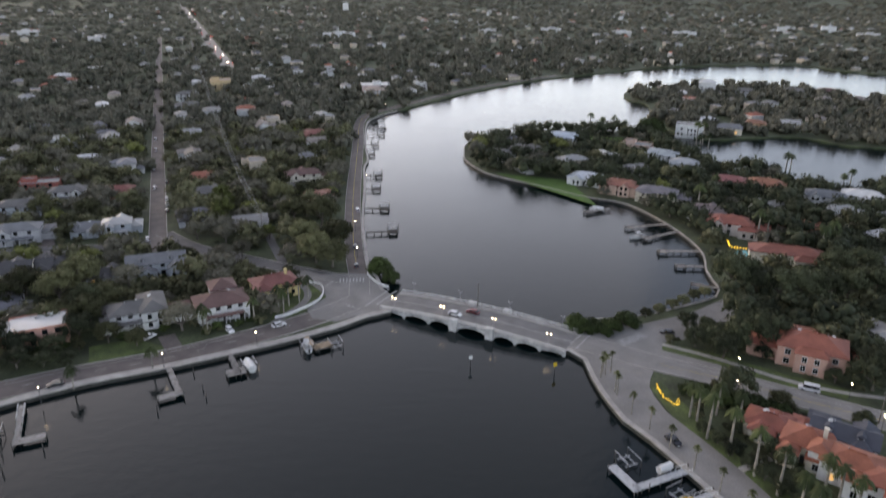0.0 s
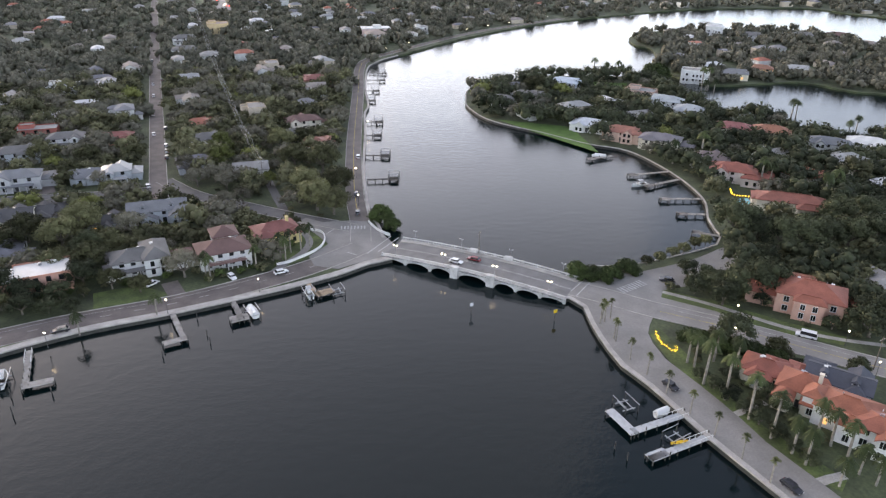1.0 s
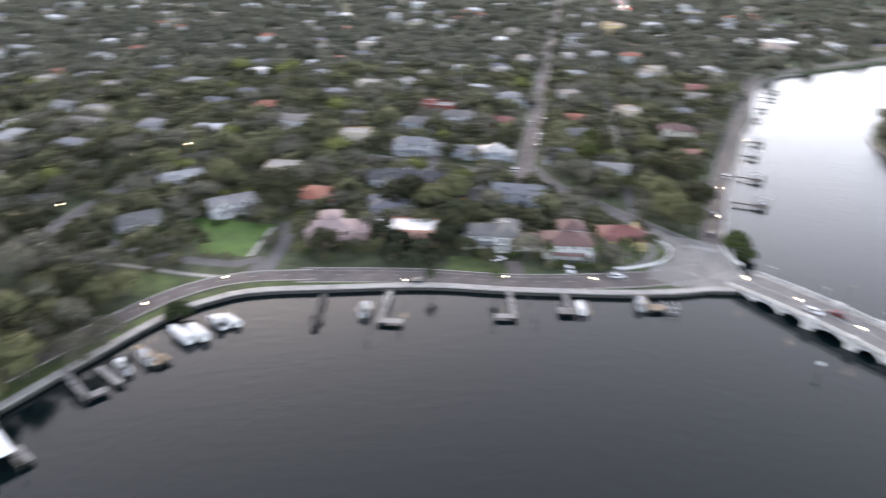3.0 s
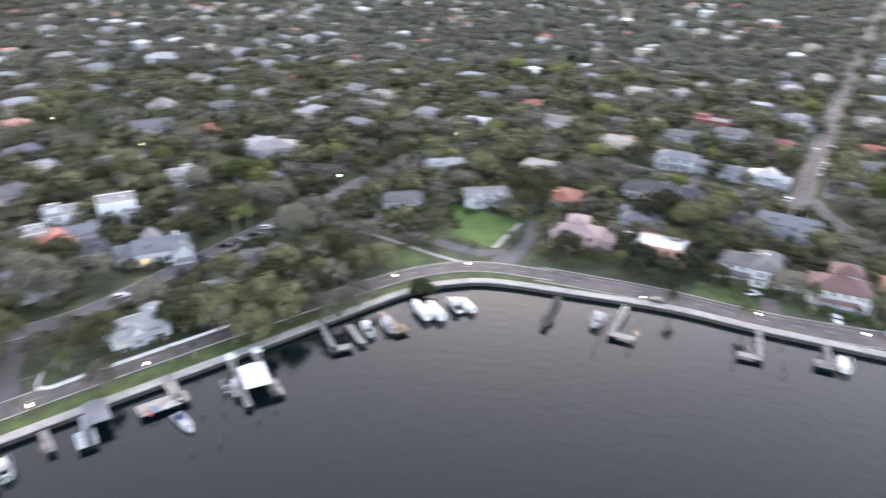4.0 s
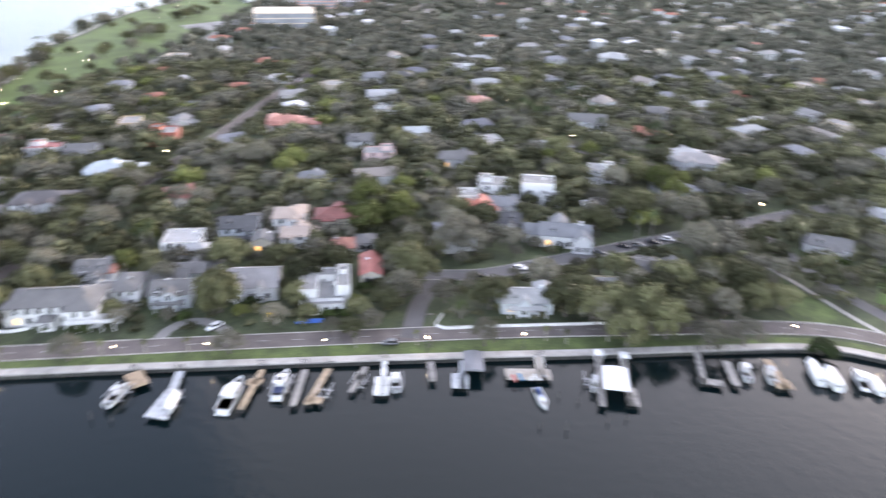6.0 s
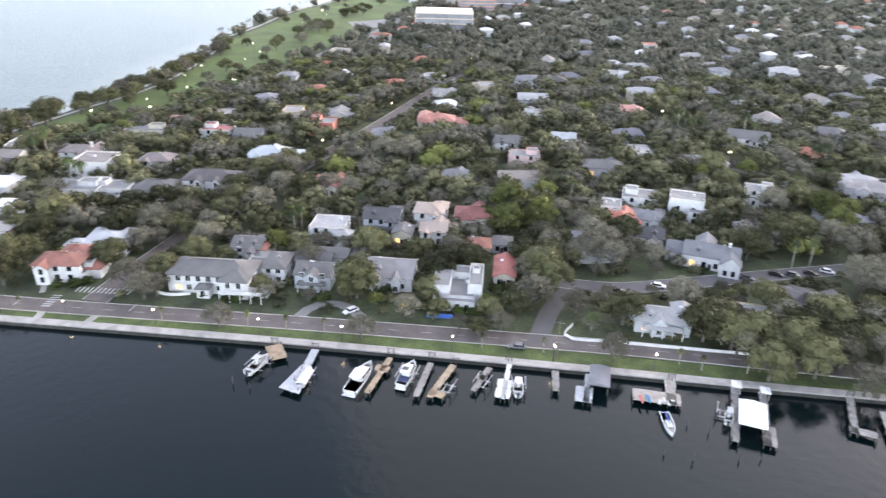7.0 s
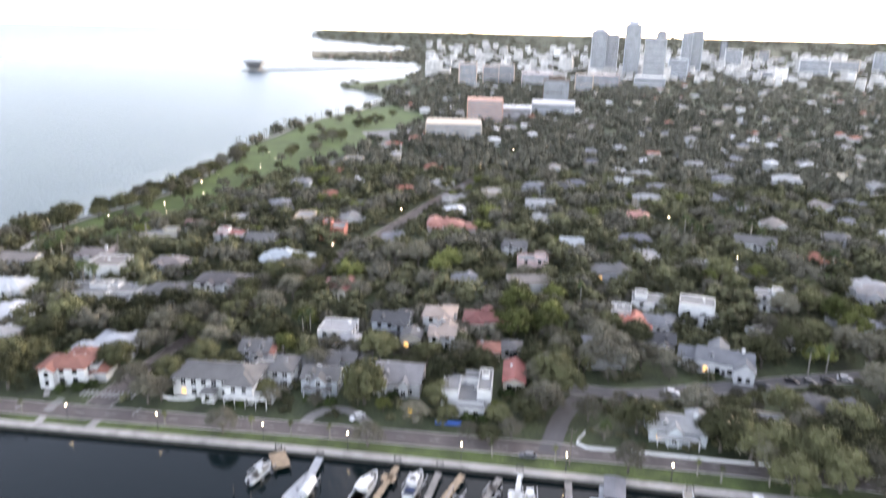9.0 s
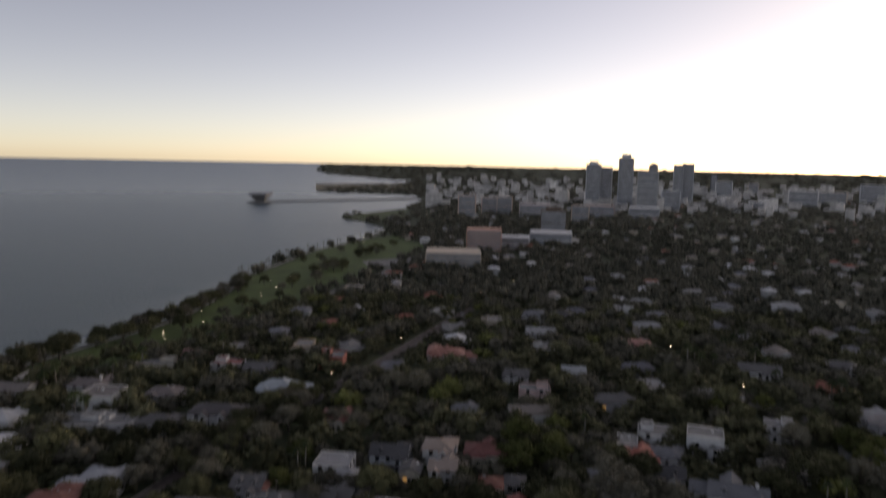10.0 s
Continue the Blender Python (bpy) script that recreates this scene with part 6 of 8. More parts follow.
# the inlet, mainland side
dock(-53.6, 491.3, -41.9, 492.1, 1.6, PILE, "dark timber dock on the inlet", ends=((4.0, -2.4, 2.4, 4.0),))
lift_frame(-46.0, 502.3, 0, 4.4, 4.6, "dark boat lift frame on the inlet")
dock(-51.7, 458.4, -43.0, 458.9, 1.6, PILE, "dark timber dock on the inlet", ends=((4.0, -2.4, 2.4, 4.0),))
lift_frame(-46.8, 468.1, 0, 4.4, 4.6, "dark boat lift frame on the inlet")
dock(-49.7, 432.1, -43.1, 432.5, 1.6, PILE, "dark timber dock on the inlet", ends=((4.0, -2.4, 2.4, 4.0),))
lift_frame(-46.7, 441.0, 0, 4.4, 4.6, "dark boat lift frame on the inlet")
dock(-43.7, 382.4, -34.4, 382.9, 1.6, PILE, "dark timber dock on the inlet", ends=((4.0, -2.4, 2.4, 4.0),))
lift_frame(-37.6, 390.0, 0, 4.4, 4.6, "dark boat lift frame on the inlet")
dock(-41.6, 355.9, -33.1, 356.3, 1.6, PILE, "dark timber dock on the inlet", ends=((4.0, -2.4, 2.4, 4.0),))
lift_frame(-36.0, 362.8, 0, 4.4, 4.6, "dark boat lift frame on the inlet")
dock(-37.5, 322.7, -26.1, 322.3, 1.6, PILE, "dark timber dock on the inlet", ends=((4.0, -2.4, 2.4, 4.0),))
lift_frame(-28.8, 328.0, 0, 4.4, 4.6, "dark boat lift frame on the inlet")
dock(-32.9, 288.6, -20.1, 290.6, 1.6, PILE, "dark timber dock on the inlet", ends=((4.0, -2.4, 2.4, 4.0),))
lift_frame(-22.4, 295.6, 0, 4.4, 4.6, "dark boat lift frame on the inlet")
dock(-55.2, 518.5, -43.0, 515.3, 1.6, PILE, "dark timber dock on the inlet", ends=((4.0, -2.4, 2.4, 4.0),))
lift_frame(-47.2, 526.2, 0, 4.4, 4.6, "dark boat lift frame on the inlet")
dock(80.2, 327.0, 67.8, 321.2, 1.6, WOOD, "grey dock on the isle's shore", ends=((4.0, -1.6, 1.6, 4.0),))
dock(104.0, 305.5, 82.0, 299.2, 1.6, WOOD, "grey dock on the isle's shore", ends=((4.0, -1.6, 1.6, 4.0),))
dock(102.6, 294.1, 85.9, 284.8, 1.6, WOOD, "grey dock on the isle's shore", ends=((4.0, -1.6, 1.6, 4.0),))
dock(107.4, 271.0, 88.2, 270.3, 1.6, WOOD, "grey dock on the isle's shore", ends=((4.0, -1.6, 1.6, 4.0),))
dock(104.4, 254.0, 90.6, 254.6, 1.6, WOOD, "grey dock on the isle's shore", ends=((4.0, -1.6, 1.6, 4.0),))
dock(102.9, 232.6, 90.9, 237.3, 1.6, WOOD, "grey dock on the isle's shore", ends=((4.0, -1.6, 1.6, 4.0),))
boat(84.5, 288.4, 200, 8, 2.8, 0.2, 'open', 'white motor boat at an isle dock')
boat(74.4, 327.4, 160, 7, 2.6, 0.4, 'covered', 'covered boat on a platform off the isle')
# west shore, from the mouth to the boathouse
dock(-146.1, -65.7, -141.0, -62.2, 4.2, TAN, "short tan timber dock")
boat(-137.8, -66.6, 166, 8.5, 2.8, 0.7, "open", "white fishing boat with rigging on a lift")
lift_frame(-138.1, -66.3, 166, 4.0, 5.6)
dock(-146.2, -54.6, -129.3, -54.0, 2.0, CANVAS, "long pale grey dock with a triangular head")
boat(-135.1, -53.2, 178, 7.5, 2.7, 0.7, "covered", "white covered boat on a lift by a grey dock")
lift_frame(-135.4, -53.4, 178, 3.8, 5.0)
boat(-137.7, -40.1, 171, 13.0, 4.0, 0.0, "cruiser", "long white cabin cruiser moored at a dock", GELCOAT)
dock(-146.3, -34.8, -131.5, -36.9, 1.5, TAN, "narrow tan dock beside a cruiser", ends=((11.8, -2.0, 1.6, 2.6),))
boat(-141.0, -29.0, 173, 10.5, 3.3, 0.3, "cruiser", "white and navy motor yacht on a lift", NAVY)
lift_frame(-140.5, -28.9, 173, 4.4, 6.0)
dock(-146.0, -24.2, -132.4, -25.3, 1.6)
dock(-146.2, -18.5, -132.8, -22.1, 1.7, TAN, "tan timber dock with a lift", ends=((3.2, -1.0, 3.0, 2.4),))
lift_frame(-137.6, -18.5, 168, 3.2, 4.6)
dock(-146.8, -9.4, -137.1, -12.2, 1.5, ends=((7.0, -1.5, 1.0, 2.0),))
lift_frame(-141.1, -10.4, 163, 3.2, 4.4)
dock(-150.4, -4.4, -135.5, -5.0, 1.2, WHITEPAINT, "pale dock with a wide bright platform", ends=((7.6, -2.0, 1.6, 7.4),))
boat(-141.2, -1.7, -176, 7.0, 2.5, 0.4, "open", "white centre-console boat on a lift", GELCOAT)
lift_frame(-141.3, -1.7, -176, 3.4, 4.6)
dock(-148.6, 7.1, -140.9, 7.3, 1.7)
dock(-148.8, 15.2, -137.8, 14.4, 1.4, CANVAS, "grey dock with a pale platform", ends=((6.0, -2.6, 1.4, 6.0),))
boathouse(-146.7, 17.8, 176, 8.0, 4.6, 3.0, paint("shingle", (0.17, 0.17, 0.18)), "open boathouse with a grey shingle roof")
dock(-150.1, 34.9, -140.6, 34.5, 2.2, SANDY, "sand-coloured dock with a wide sitting platform", ends=((4.6, -9.0, 2.2, 4.6),), rail=True)
boat(-134.2, 32.9, 8, 8.0, 2.5, 0.0, "sail", "small white sailing boat with a blue cover, mast down")
dock(-150.6, 50.6, -130.1, 46.6, 1.7)
dock(-149.2, 56.8, -130.0, 53.4, 1.7, ends=((7.0, -0.8, 2.0, 7.0),))
boathouse(-138.0, 51.7, 168, 9.0, 5.6, 3.3, paint("seam", (0.75, 0.75, 0.75)), "open boathouse with a white metal roof")
boat(-138.7, 46.9, 166, 5.0, 2.0, 0.5, "open", "small white skiff on a lift")
lift_frame(-140.1, 46.0, 166, 3.0, 4.0)
dock(-151.2, 77.3, -137.9, 74.0, 1.6, ends=((2.4, -1.0, 4.6, 2.4),))
dock(-146.7, 83.4, -136.9, 81.8, 2.0)
boat(-142.7, 86.5, 169, 7.5, 2.6, 0.5, "open", "white motor boat beside a short dock", GELCOAT)
dock(-147.2, 94.5, -135.2, 93.4, 2.0, TAN, "tan timber dock with boats", ends=((4.0, -2.0, 2.0, 4.0),))
boat(-141.3, 92.3, 169, 7.0, 2.5, 0.5, "open", "white motor boat at a tan dock")
boat(-142.2, 104.5, 169, 10.5, 3.4, 0.5, "covered", "large white covered boat on a lift")
boat(-139.4, 107.5, 169, 9.5, 3.2, 0.5, "covered", "white covered boat on a lift")
lift_frame(-140.8, 105.9, 169, 6.0, 5.0)
boat(-139.0, 114.3, 169, 8.5, 2.9, 0.5, "cruiser", "white cruiser on a lift near the bend", GELCOAT)
boat(-136.6, 117.1, 169, 8.0, 2.8, 0.5, "covered", "white covered boat near the bend")
dock(-123.4, 142.0, -114.1, 126.3, 1.7, PILE, "dark old timber dock", ends=((6.0, -1.6, 1.6, 2.2),))
for x, y in ((-72.9, 153.9), (-62.5, 160.6), (-64.6, 164.5), (-102.3, 135.8), (-93.5, 137.6), (-98.5, 129.6), (-69.9, 172.7), (-130.5, -70.0), (-129.6, -65.3), (-125.5, 46.7), (-126.5, 51.4), (-124.1, 30.8), (-123.5, 36.8), (-133.0, 41.6), (-135.1, 37.3), (-139.6, 44.6), (38.0, 121.0), (39.9, 117.5)):
    mooring(x, y, random.uniform(1.6, 2.6))
# the triangular head, kayaks, chairs, canopies and gates of the west docks
bm = bmesh.new()
prism(bm, [[-129.7, -58.0], [-128.2, -52.4], [-141.8, -54.0], [-139.4, -55.8]], Z_DECK - 0.14, Z_DECK + 0.055)
bmesh.ops.recalc_face_normals(bm, faces=bm.faces)
tagged(part("dock_platform", bm, CANVAS, None), "pale grey triangular platform at a dock's head", "dock")
for (x, y), c, lab in zip([(-140.9, 27.4), (-141.3, 29.1)], (paint("car", (0.55, 0.16, 0.15)), paint("car", (0.03, 0.25, 0.42))), ("pink plastic kayak lying on a dock", "blue plastic kayak lying on a dock")):
    bm = bmesh.new()
    hull(bm, 3.4, 0.75, -0.1, 0.2)
    ob = part("kayak", bm, c, None)
    ob.matrix_basis = pose(x, y, Z_DECK + 0.16, 0, 0, 8)
    tagged(ob, lab, "kayak")
for k, (x, y) in enumerate([(-140.1, 31.5), (-141.3, 32.8), (-140.2, 33.7), (-141.7, 34.8)]):
    g = thing("garden_chair", "white slatted garden chair on a dock", "chair", pose(x, y, Z_DECK + 0.04, 0, 0, 70 + 37 * k), "dock chairs")
    bm = bmesh.new()
    box(bm, -0.3, 0.3, -0.3, 0.3, 0.34, 0.4)
    part("seat", bm, GELCOAT, g)
    bm = bmesh.new()
    box(bm, -0.3, 0.3, -0.03, 0.03, 0.4, 1.0, pose(0, 0.3, 0, -14))
    part("backrest", bm, GELCOAT, g)
    for u in (-0.26, 0.26):
        for v in (-0.26, 0.26):
            bm = bmesh.new()
            box(bm, u - 0.04, u + 0.04, v - 0.04, v + 0.04, 0, 0.36)
            part("leg", bm, GELCOAT, g)
for x, y in [(-148.6, 50.2), (-147.4, 56.5)]:
    g = thing("dock_canopy", "small white hipped canopy at a dock's root", "canopy", pose(x, y, 1.45, 0, 0, 84))
    bm = bmesh.new()
    hip(bm, -1.0, 1.0, -1.2, 1.2, 2.2, 0.35, 0.15, ridge=0.7)
    bmesh.ops.recalc_face_normals(bm, faces=bm.faces)
    part("roof", bm, GELCOAT, g)
    for u in (-0.9, 0.9):
        for v in (-1.1, 1.1):
            bm = bmesh.new()
            tube(bm, (u, v, 0), (u, v, 2.0), 0.06, 0.06, 6)
            part("post", bm, WHITEPAINT, g)
for x, y in [(-146.3, -65.7), (-146.0, -54.5), (-147.5, -34.9), (-147.7, -24.2), (-146.5, -17.9), (-150.3, -4.7), (-149.8, 35.5), (-150.9, 77.4)]:
    gate(x - 0.8, y, 92)
# a channel sign, and a post whose yellow board stands for a lamp's reflection
for x, y, c, lab in ((8.3, 178.0, WHITEPAINT, "channel post with a white square sign"), (32.1, 174.8, YELLOW, "post with a yellow board standing for lamp reflection")):
    g = thing("channel_marker", lab, "channel marker", pose(x, y, 0, 0, 0, 20))
    bm = bmesh.new()
    tube(bm, (0, 0, -2), (0, 0, 3.6), 0.14, 0.12, 6)
    part("post", bm, PILE, g)
    bm = bmesh.new()
    box(bm, -0.55, 0.55, -0.22, -0.16, 2.7, 3.8)
    part("sign", bm, c, g)

# ---------------------------------------------------------------- street lamps
def lamp_proto():
    g = thing("street_lamp", "dark lamp post with a lit round globe", "street lamp", pose(0, 0, 0), "street lamps")
    bm = bmesh.new()
    tube(bm, (0, 0, 0), (0, 0, 0.7), 0.16, 0.11, 8)
    tube(bm, (0, 0, 0.7), (0, 0, 4.3), 0.07, 0.055, 8)
    part("post", bm, DARKMETAL, g)
    bm = bmesh.new()
    bmesh.ops.create_uvsphere(bm, u_segments=12, v_segments=8, radius=0.18)
    for v in bm.verts:
        v.co.z += 4.6
    part("globe", bm, LAMPGLOW, g, "lit round glass globe", True)
    bm = bmesh.new()
    tube(bm, (0, 0, 4.86), (0, 0, 5.0), 0.12, 0.02, 8)
    part("cap", bm, DARKMETAL, g)
    return g


lamps = [-103.2, 155.3, -78.3, 173.5, -55.4, 186.8, -153.0, 6.5, -154.1, 31.6, -156.4, 105.5, -149.4, 128.3, -149.4, -126.9, -150.0, -100.8, -151.0, -71.5, -151.8, -48.9, -152.7, -19.6, -153.5, 6.4, -154.5, 31.8, 83.9, 174.8, 78.7, 162.8, 108.7, 161.8, 109.0, 147.3, -38.3, 290.0, -33.6, 258.1, -41.3, 366.6]
lamps = list(zip(lamps[0::2], lamps[1::2]))
lamp = lamp_proto()
lamp.matrix_basis = pose(*lamps[0], 1.3)
for x, y in lamps[1:]:
    copy_thing(lamp, pose(x, y, 1.3))
for k in range(14):
    u = k / 13
    a, b = SHORE_N[11 + int(u * 2.99)], SHORE_N[12 + int(u * 2.99)]
    f = u * 2.99 % 1
    copy_thing(lamp, pose(a[0] + (b[0] - a[0]) * f - 9, a[1] + (b[1] - a[1]) * f + 9, 1.3))
for k in range(22):
    x = -300 - 30 * k
    copy_thing(lamp, pose(x, -225 - 12 * math.sin(k * 1.7) - (18 if k > 12 else 0), 1.3))
for ln, hw in ROADS[9:14]:
    d = 0.0
    for p, q in zip(ln, ln[1:]):
        d += math.dist(p, q)
        if d > 75 and math.hypot(*p) < 700:
            d = 0.0
            u = Vector((q[0] - p[0], q[1] - p[1])).normalized()
            copy_thing(lamp, pose(p[0] - u.y * (hw + 0.8), p[1] + u.x * (hw + 0.8), 1.3))
# twin lamps on the bridge
for s in (0.08, 0.36, 0.64, 0.92):
    for sd in (-1, 1):
        x, y, z = bpt(LEN * s, sd * (HALF - 0.45), deck_z(LEN * s))
        g = thing("bridge_lamp", "slim post with two lit globes on the bridge", "street lamp", pose(x, y, z, 0, 0, -27), "bridge lamps")
        bm = bmesh.new()
        tube(bm, (0, 0, 0), (0, 0, 4.2), 0.08, 0.05, 7)
        tube(bm, (-0.6, 0, 4.1), (0.6, 0, 4.1), 0.04, 0.04, 6)
        part("post", bm, METAL, g)
        for u in (-0.6, 0.6):
            bm = bmesh.new()
            bmesh.ops.create_uvsphere(bm, u_segments=10, v_segments=7, radius=0.15)
            for v in bm.verts:
                v.co += Vector((u, 0, 4.35))
            part("globe", bm, LAMPGLOW if sd < 0 else GELCOAT, g, "", True)
# mast on the bridge and wooden poles with wires
def pole(x, y, h=10.0, label="tall wooden utility pole with a cross arm", rz=0):
    g = thing("utility_pole", label, "utility pole", pose(x, y, 1.2, 0, 0, rz))
    bm = bmesh.new()
    tube(bm, (0, 0, -0.3), (0, 0, h), 0.17, 0.11, 7)
    part("post", bm, BARK, g)
    bm = bmesh.new()
    box(bm, -1.2, 1.2, -0.06, 0.06, h - 0.9, h - 0.75)
    part("cross_arm", bm, BARK, g)
    for u in (-1.1, -0.5, 0.5, 1.1):
        bm = bmesh.new()
        tube(bm, (u, 0, h - 0.75), (u, 0, h - 0.5), 0.05, 0.03, 5)
        part("insulator", bm, CONCRETE, g)


pole(77.8, 162.9, 9, rz=30)
pole(110.2, 150.5, 10, rz=30)
pole(-155.4, 7.3, 11, rz=90)
pole(-199.3, 9.6, 10, rz=90)
pole(-199.1, 47.4, 10, rz=90)
x, y, z = bpt(LEN * 0.46, HALF - 0.3, deck_z(LEN * 0.46))
pole(x, y, 10.0, "tall dark mast beside the bridge rail", 60)
alley = [(-73 - 3, 279), (-90 - 3, 321), (-107 - 3, 363), (-124 - 3, 409), (-142 - 3, 455), (-163 - 3, 511), (-184 - 3, 568), (-205 - 3, 625), (-240 - 3, 720), (-275 - 3, 815), (-310 - 3, 909)]
for x, y in alley:
    pole(x, y, 11, rz=20)
for u in (-1.1, -0.5, 0.5, 1.1):
    cu = bpy.data.curves.new("cable", "CURVE")
    cu.dimensions, cu.bevel_depth = "3D", 0.028
    sp = cu.splines.new("POLY")
    pts = []
    for a, b in zip(alley, alley[1:]):
        for k in range(6):
            f = k / 6
            pts.append((a[0] + (b[0] - a[0]) * f + u, a[1] + (b[1] - a[1]) * f + u * 0.35, 11.7 - 3.2 * f * (1 - f)))
    sp.points.add(len(pts) - 1)
    for p, q in zip(sp.points, pts):
        p.co = (*q, 1)
    cu.materials.append(CANVAS)
    tagged(new("cable", cu), "thin pale sagging overhead power cable above the alley", "cable", "overhead cables")

# ---------------------------------------------------------------- cars
def wheel(bm, x, y, r=0.33):
    tube(bm, (x, y - 0.11, r), (x, y + 0.11, r), r, r, 12)


def car_proto(col, label, kind="car"):
    g = thing(kind if kind in ("car", "van") else "car", label, kind, pose(0, 0, 0))
    L, W = (4.6, 1.8) if kind == "car" else (5.4, 2.0)
    hb, ht = (0.85, 1.42) if kind == "car" else (1.05, 2.05)
    bm = bmesh.new()
    prof = [(-L / 2, 0.3), (-L / 2, hb - 0.05), (-L / 2 + 0.3, hb), (L * 0.24, hb), (L / 2 - 0.25, hb - 0.14), (L / 2, hb - 0.35), (L / 2, 0.3)]
    for s in (-1, 1):
        [bm.verts.new((x, s * W / 2 * (0.94 if abs(x) > L * 0.45 else 1), z)) for x, z in prof]
    v = bm.verts[:]
    n = len(prof)
    for i in range(n):
        bm.faces.new((v[i], v[(i + 1) % n], v[n + (i + 1) % n], v[n + i]))
    bm.faces.new(v[:n]), bm.faces.new(v[n:][::-1])
    bmesh.ops.recalc_face_normals(bm, faces=bm.faces)
    bmesh.ops.bevel(bm, geom=bm.edges[:], offset=0.07, segments=1, affect="EDGES")
    part("body", bm, paint("car", col), g)
    x0, x1 = (-L * 0.42, L * 0.22) if kind == "car" else (-L * 0.48, L * 0.3)
    bm = bmesh.new()
    box(bm, x0, x1, -W * 0.46, W * 0.46, hb - 0.02, ht - 0.06)
    for q in bm.verts:
        if q.co.z > hb + 0.1:
            q.co.x = q.co.x * (0.72 if kind == "car" else 0.9)
            q.co.y *= 0.86
    part("cabin", bm, GLASS, g, "dark glazed cabin")
    bm = bmesh.new()
    k = 0.72 if kind == "car" else 0.9
    box(bm, x0 * k - 0.02, x1 * k + 0.02, -W * 0.4, W * 0.4, ht - 0.06, ht)
    part("roof", bm, paint("car", col), g)
    for x in (-L * 0.3, L * 0.31):
        for y in (-W / 2 + 0.08, W / 2 - 0.08):
            bm = bmesh.new()
            wheel(bm, x, y)
            part("wheel", bm, RUBBER, g)
    for s in (-1, 1):
        bm = bmesh.new()
        box(bm, L / 2 - 0.05, L / 2 + 0.02, s * W * 0.32 - 0.14, s * W * 0.32 + 0.14, 0.5, 0.66)
        part("headlight", bm, GELCOAT, g)
        bm = bmesh.new()
        box(bm, -L / 2 - 0.02, -L / 2 + 0.05, s * W * 0.32 - 0.14, s * W * 0.32 + 0.14, 0.55, 0.75)
        part("tail_light", bm, paint("car", (0.3, 0.01, 0.01)), g)
    return g


CAR = {}
for key, col, kind, lab in (("white", (0.7, 0.7, 0.7), "car", "white saloon car with dark windows"), ("dark", (0.02, 0.02, 0.025), "car", "black saloon car with dark windows"), ("red", (0.16, 0.015, 0.02), "car", "dark red saloon car"), ("grey", (0.12, 0.125, 0.13), "car", "grey saloon car with dark windows"), ("van", (0.7, 0.7, 0.7), "van", "white van with dark side windows")):
    CAR[key] = (col, kind, lab)
_cars = {}


def car(key, x, y, rz, z=1.42, where="on the road"):
    col, kind, lab = CAR[key]
    if key not in _cars:
        _cars[key] = car_proto(col, lab + " parked by the kerb", kind)
        _cars[key].matrix_basis = pose(x, y, z, 0, 0, rz)
        return _cars[key]
    return copy_thing(_cars[key], pose(x, y, z, 0, 0, rz))


car("white", -51.6, 199.4, 33)
car("white", -66.3, 195.8, -50, 1.35)
car("dark", -103.7, 163.2, 207)
x, y, z = bpt(LEN * 0.40, -2.6, deck_z(LEN * 0.40))
car("white", x, y, -27, z + 0.02)
x, y, z = bpt(LEN * 0.47, 1.6, deck_z(LEN * 0.47))
car("red", x, y, 153, z + 0.02)
car("grey", -33.0, 249.6, 95)
car("dark", -35.9, 268.8, -83)
car("white", -40.7, 318.4, 97)
car("dark", 55.9, 141.9, -62)
car("dark", 70.7, 108.4, -62)
car("van", 99.9, 165.6, 152)
car("white", 99.6, 215.2, 150)
car("dark", 70.6, 197.6, 160)
car("white", 136.0, 193.5, 80)
for px, py, k in ((-136.1, 332.0, "white"), (-132.6, 323.0, "white"), (-129.2, 313.6, "grey"), (-149.3, 351.0, "white"), (-147.1, 361.7, "grey"), (-164.5, 389.3, "white"), (-216.4, 524.1, "white"), (-239.8, 581.0, "white"), (-123.1, 275.3, "white"), (-180.8, 434.4, "white"), (-193.1, 465.9, "white"), (-192.3, 480.1, "grey"), (-225.0, 548.0, "grey")):
    car(k, px, py, 111 + random.uniform(-4, 4))
for px, py, k in ((-210.5, 66.2, "grey"), (-215.0, 76.1, "dark"), (-215.8, 81.5, "grey"), (-217.9, 87.6, "dark"), (-220.4, 93.4, "white")):
    car(k, px, py, 70)
for px, py, k in ((-194.0, 25.2, "dark"), (-199.3, 37.7, "white"), (-201.2, 43.0, "grey")):
    car(k, px, py, 80)
car("white", -166.9, 259.6, 13)
car("grey", -145.7, 263.4, 13)
car("dark", -152.7, 277.0, 110)
car("white", -89.2, 190.5, 60, 1.37)
car("grey", -157.2, -3.1, -88)
car("white", -166.4, -50.7, -40, 1.37)
car("grey", -340.1, -86.0, 170)
car("white", -471.3, -66.1, 170)

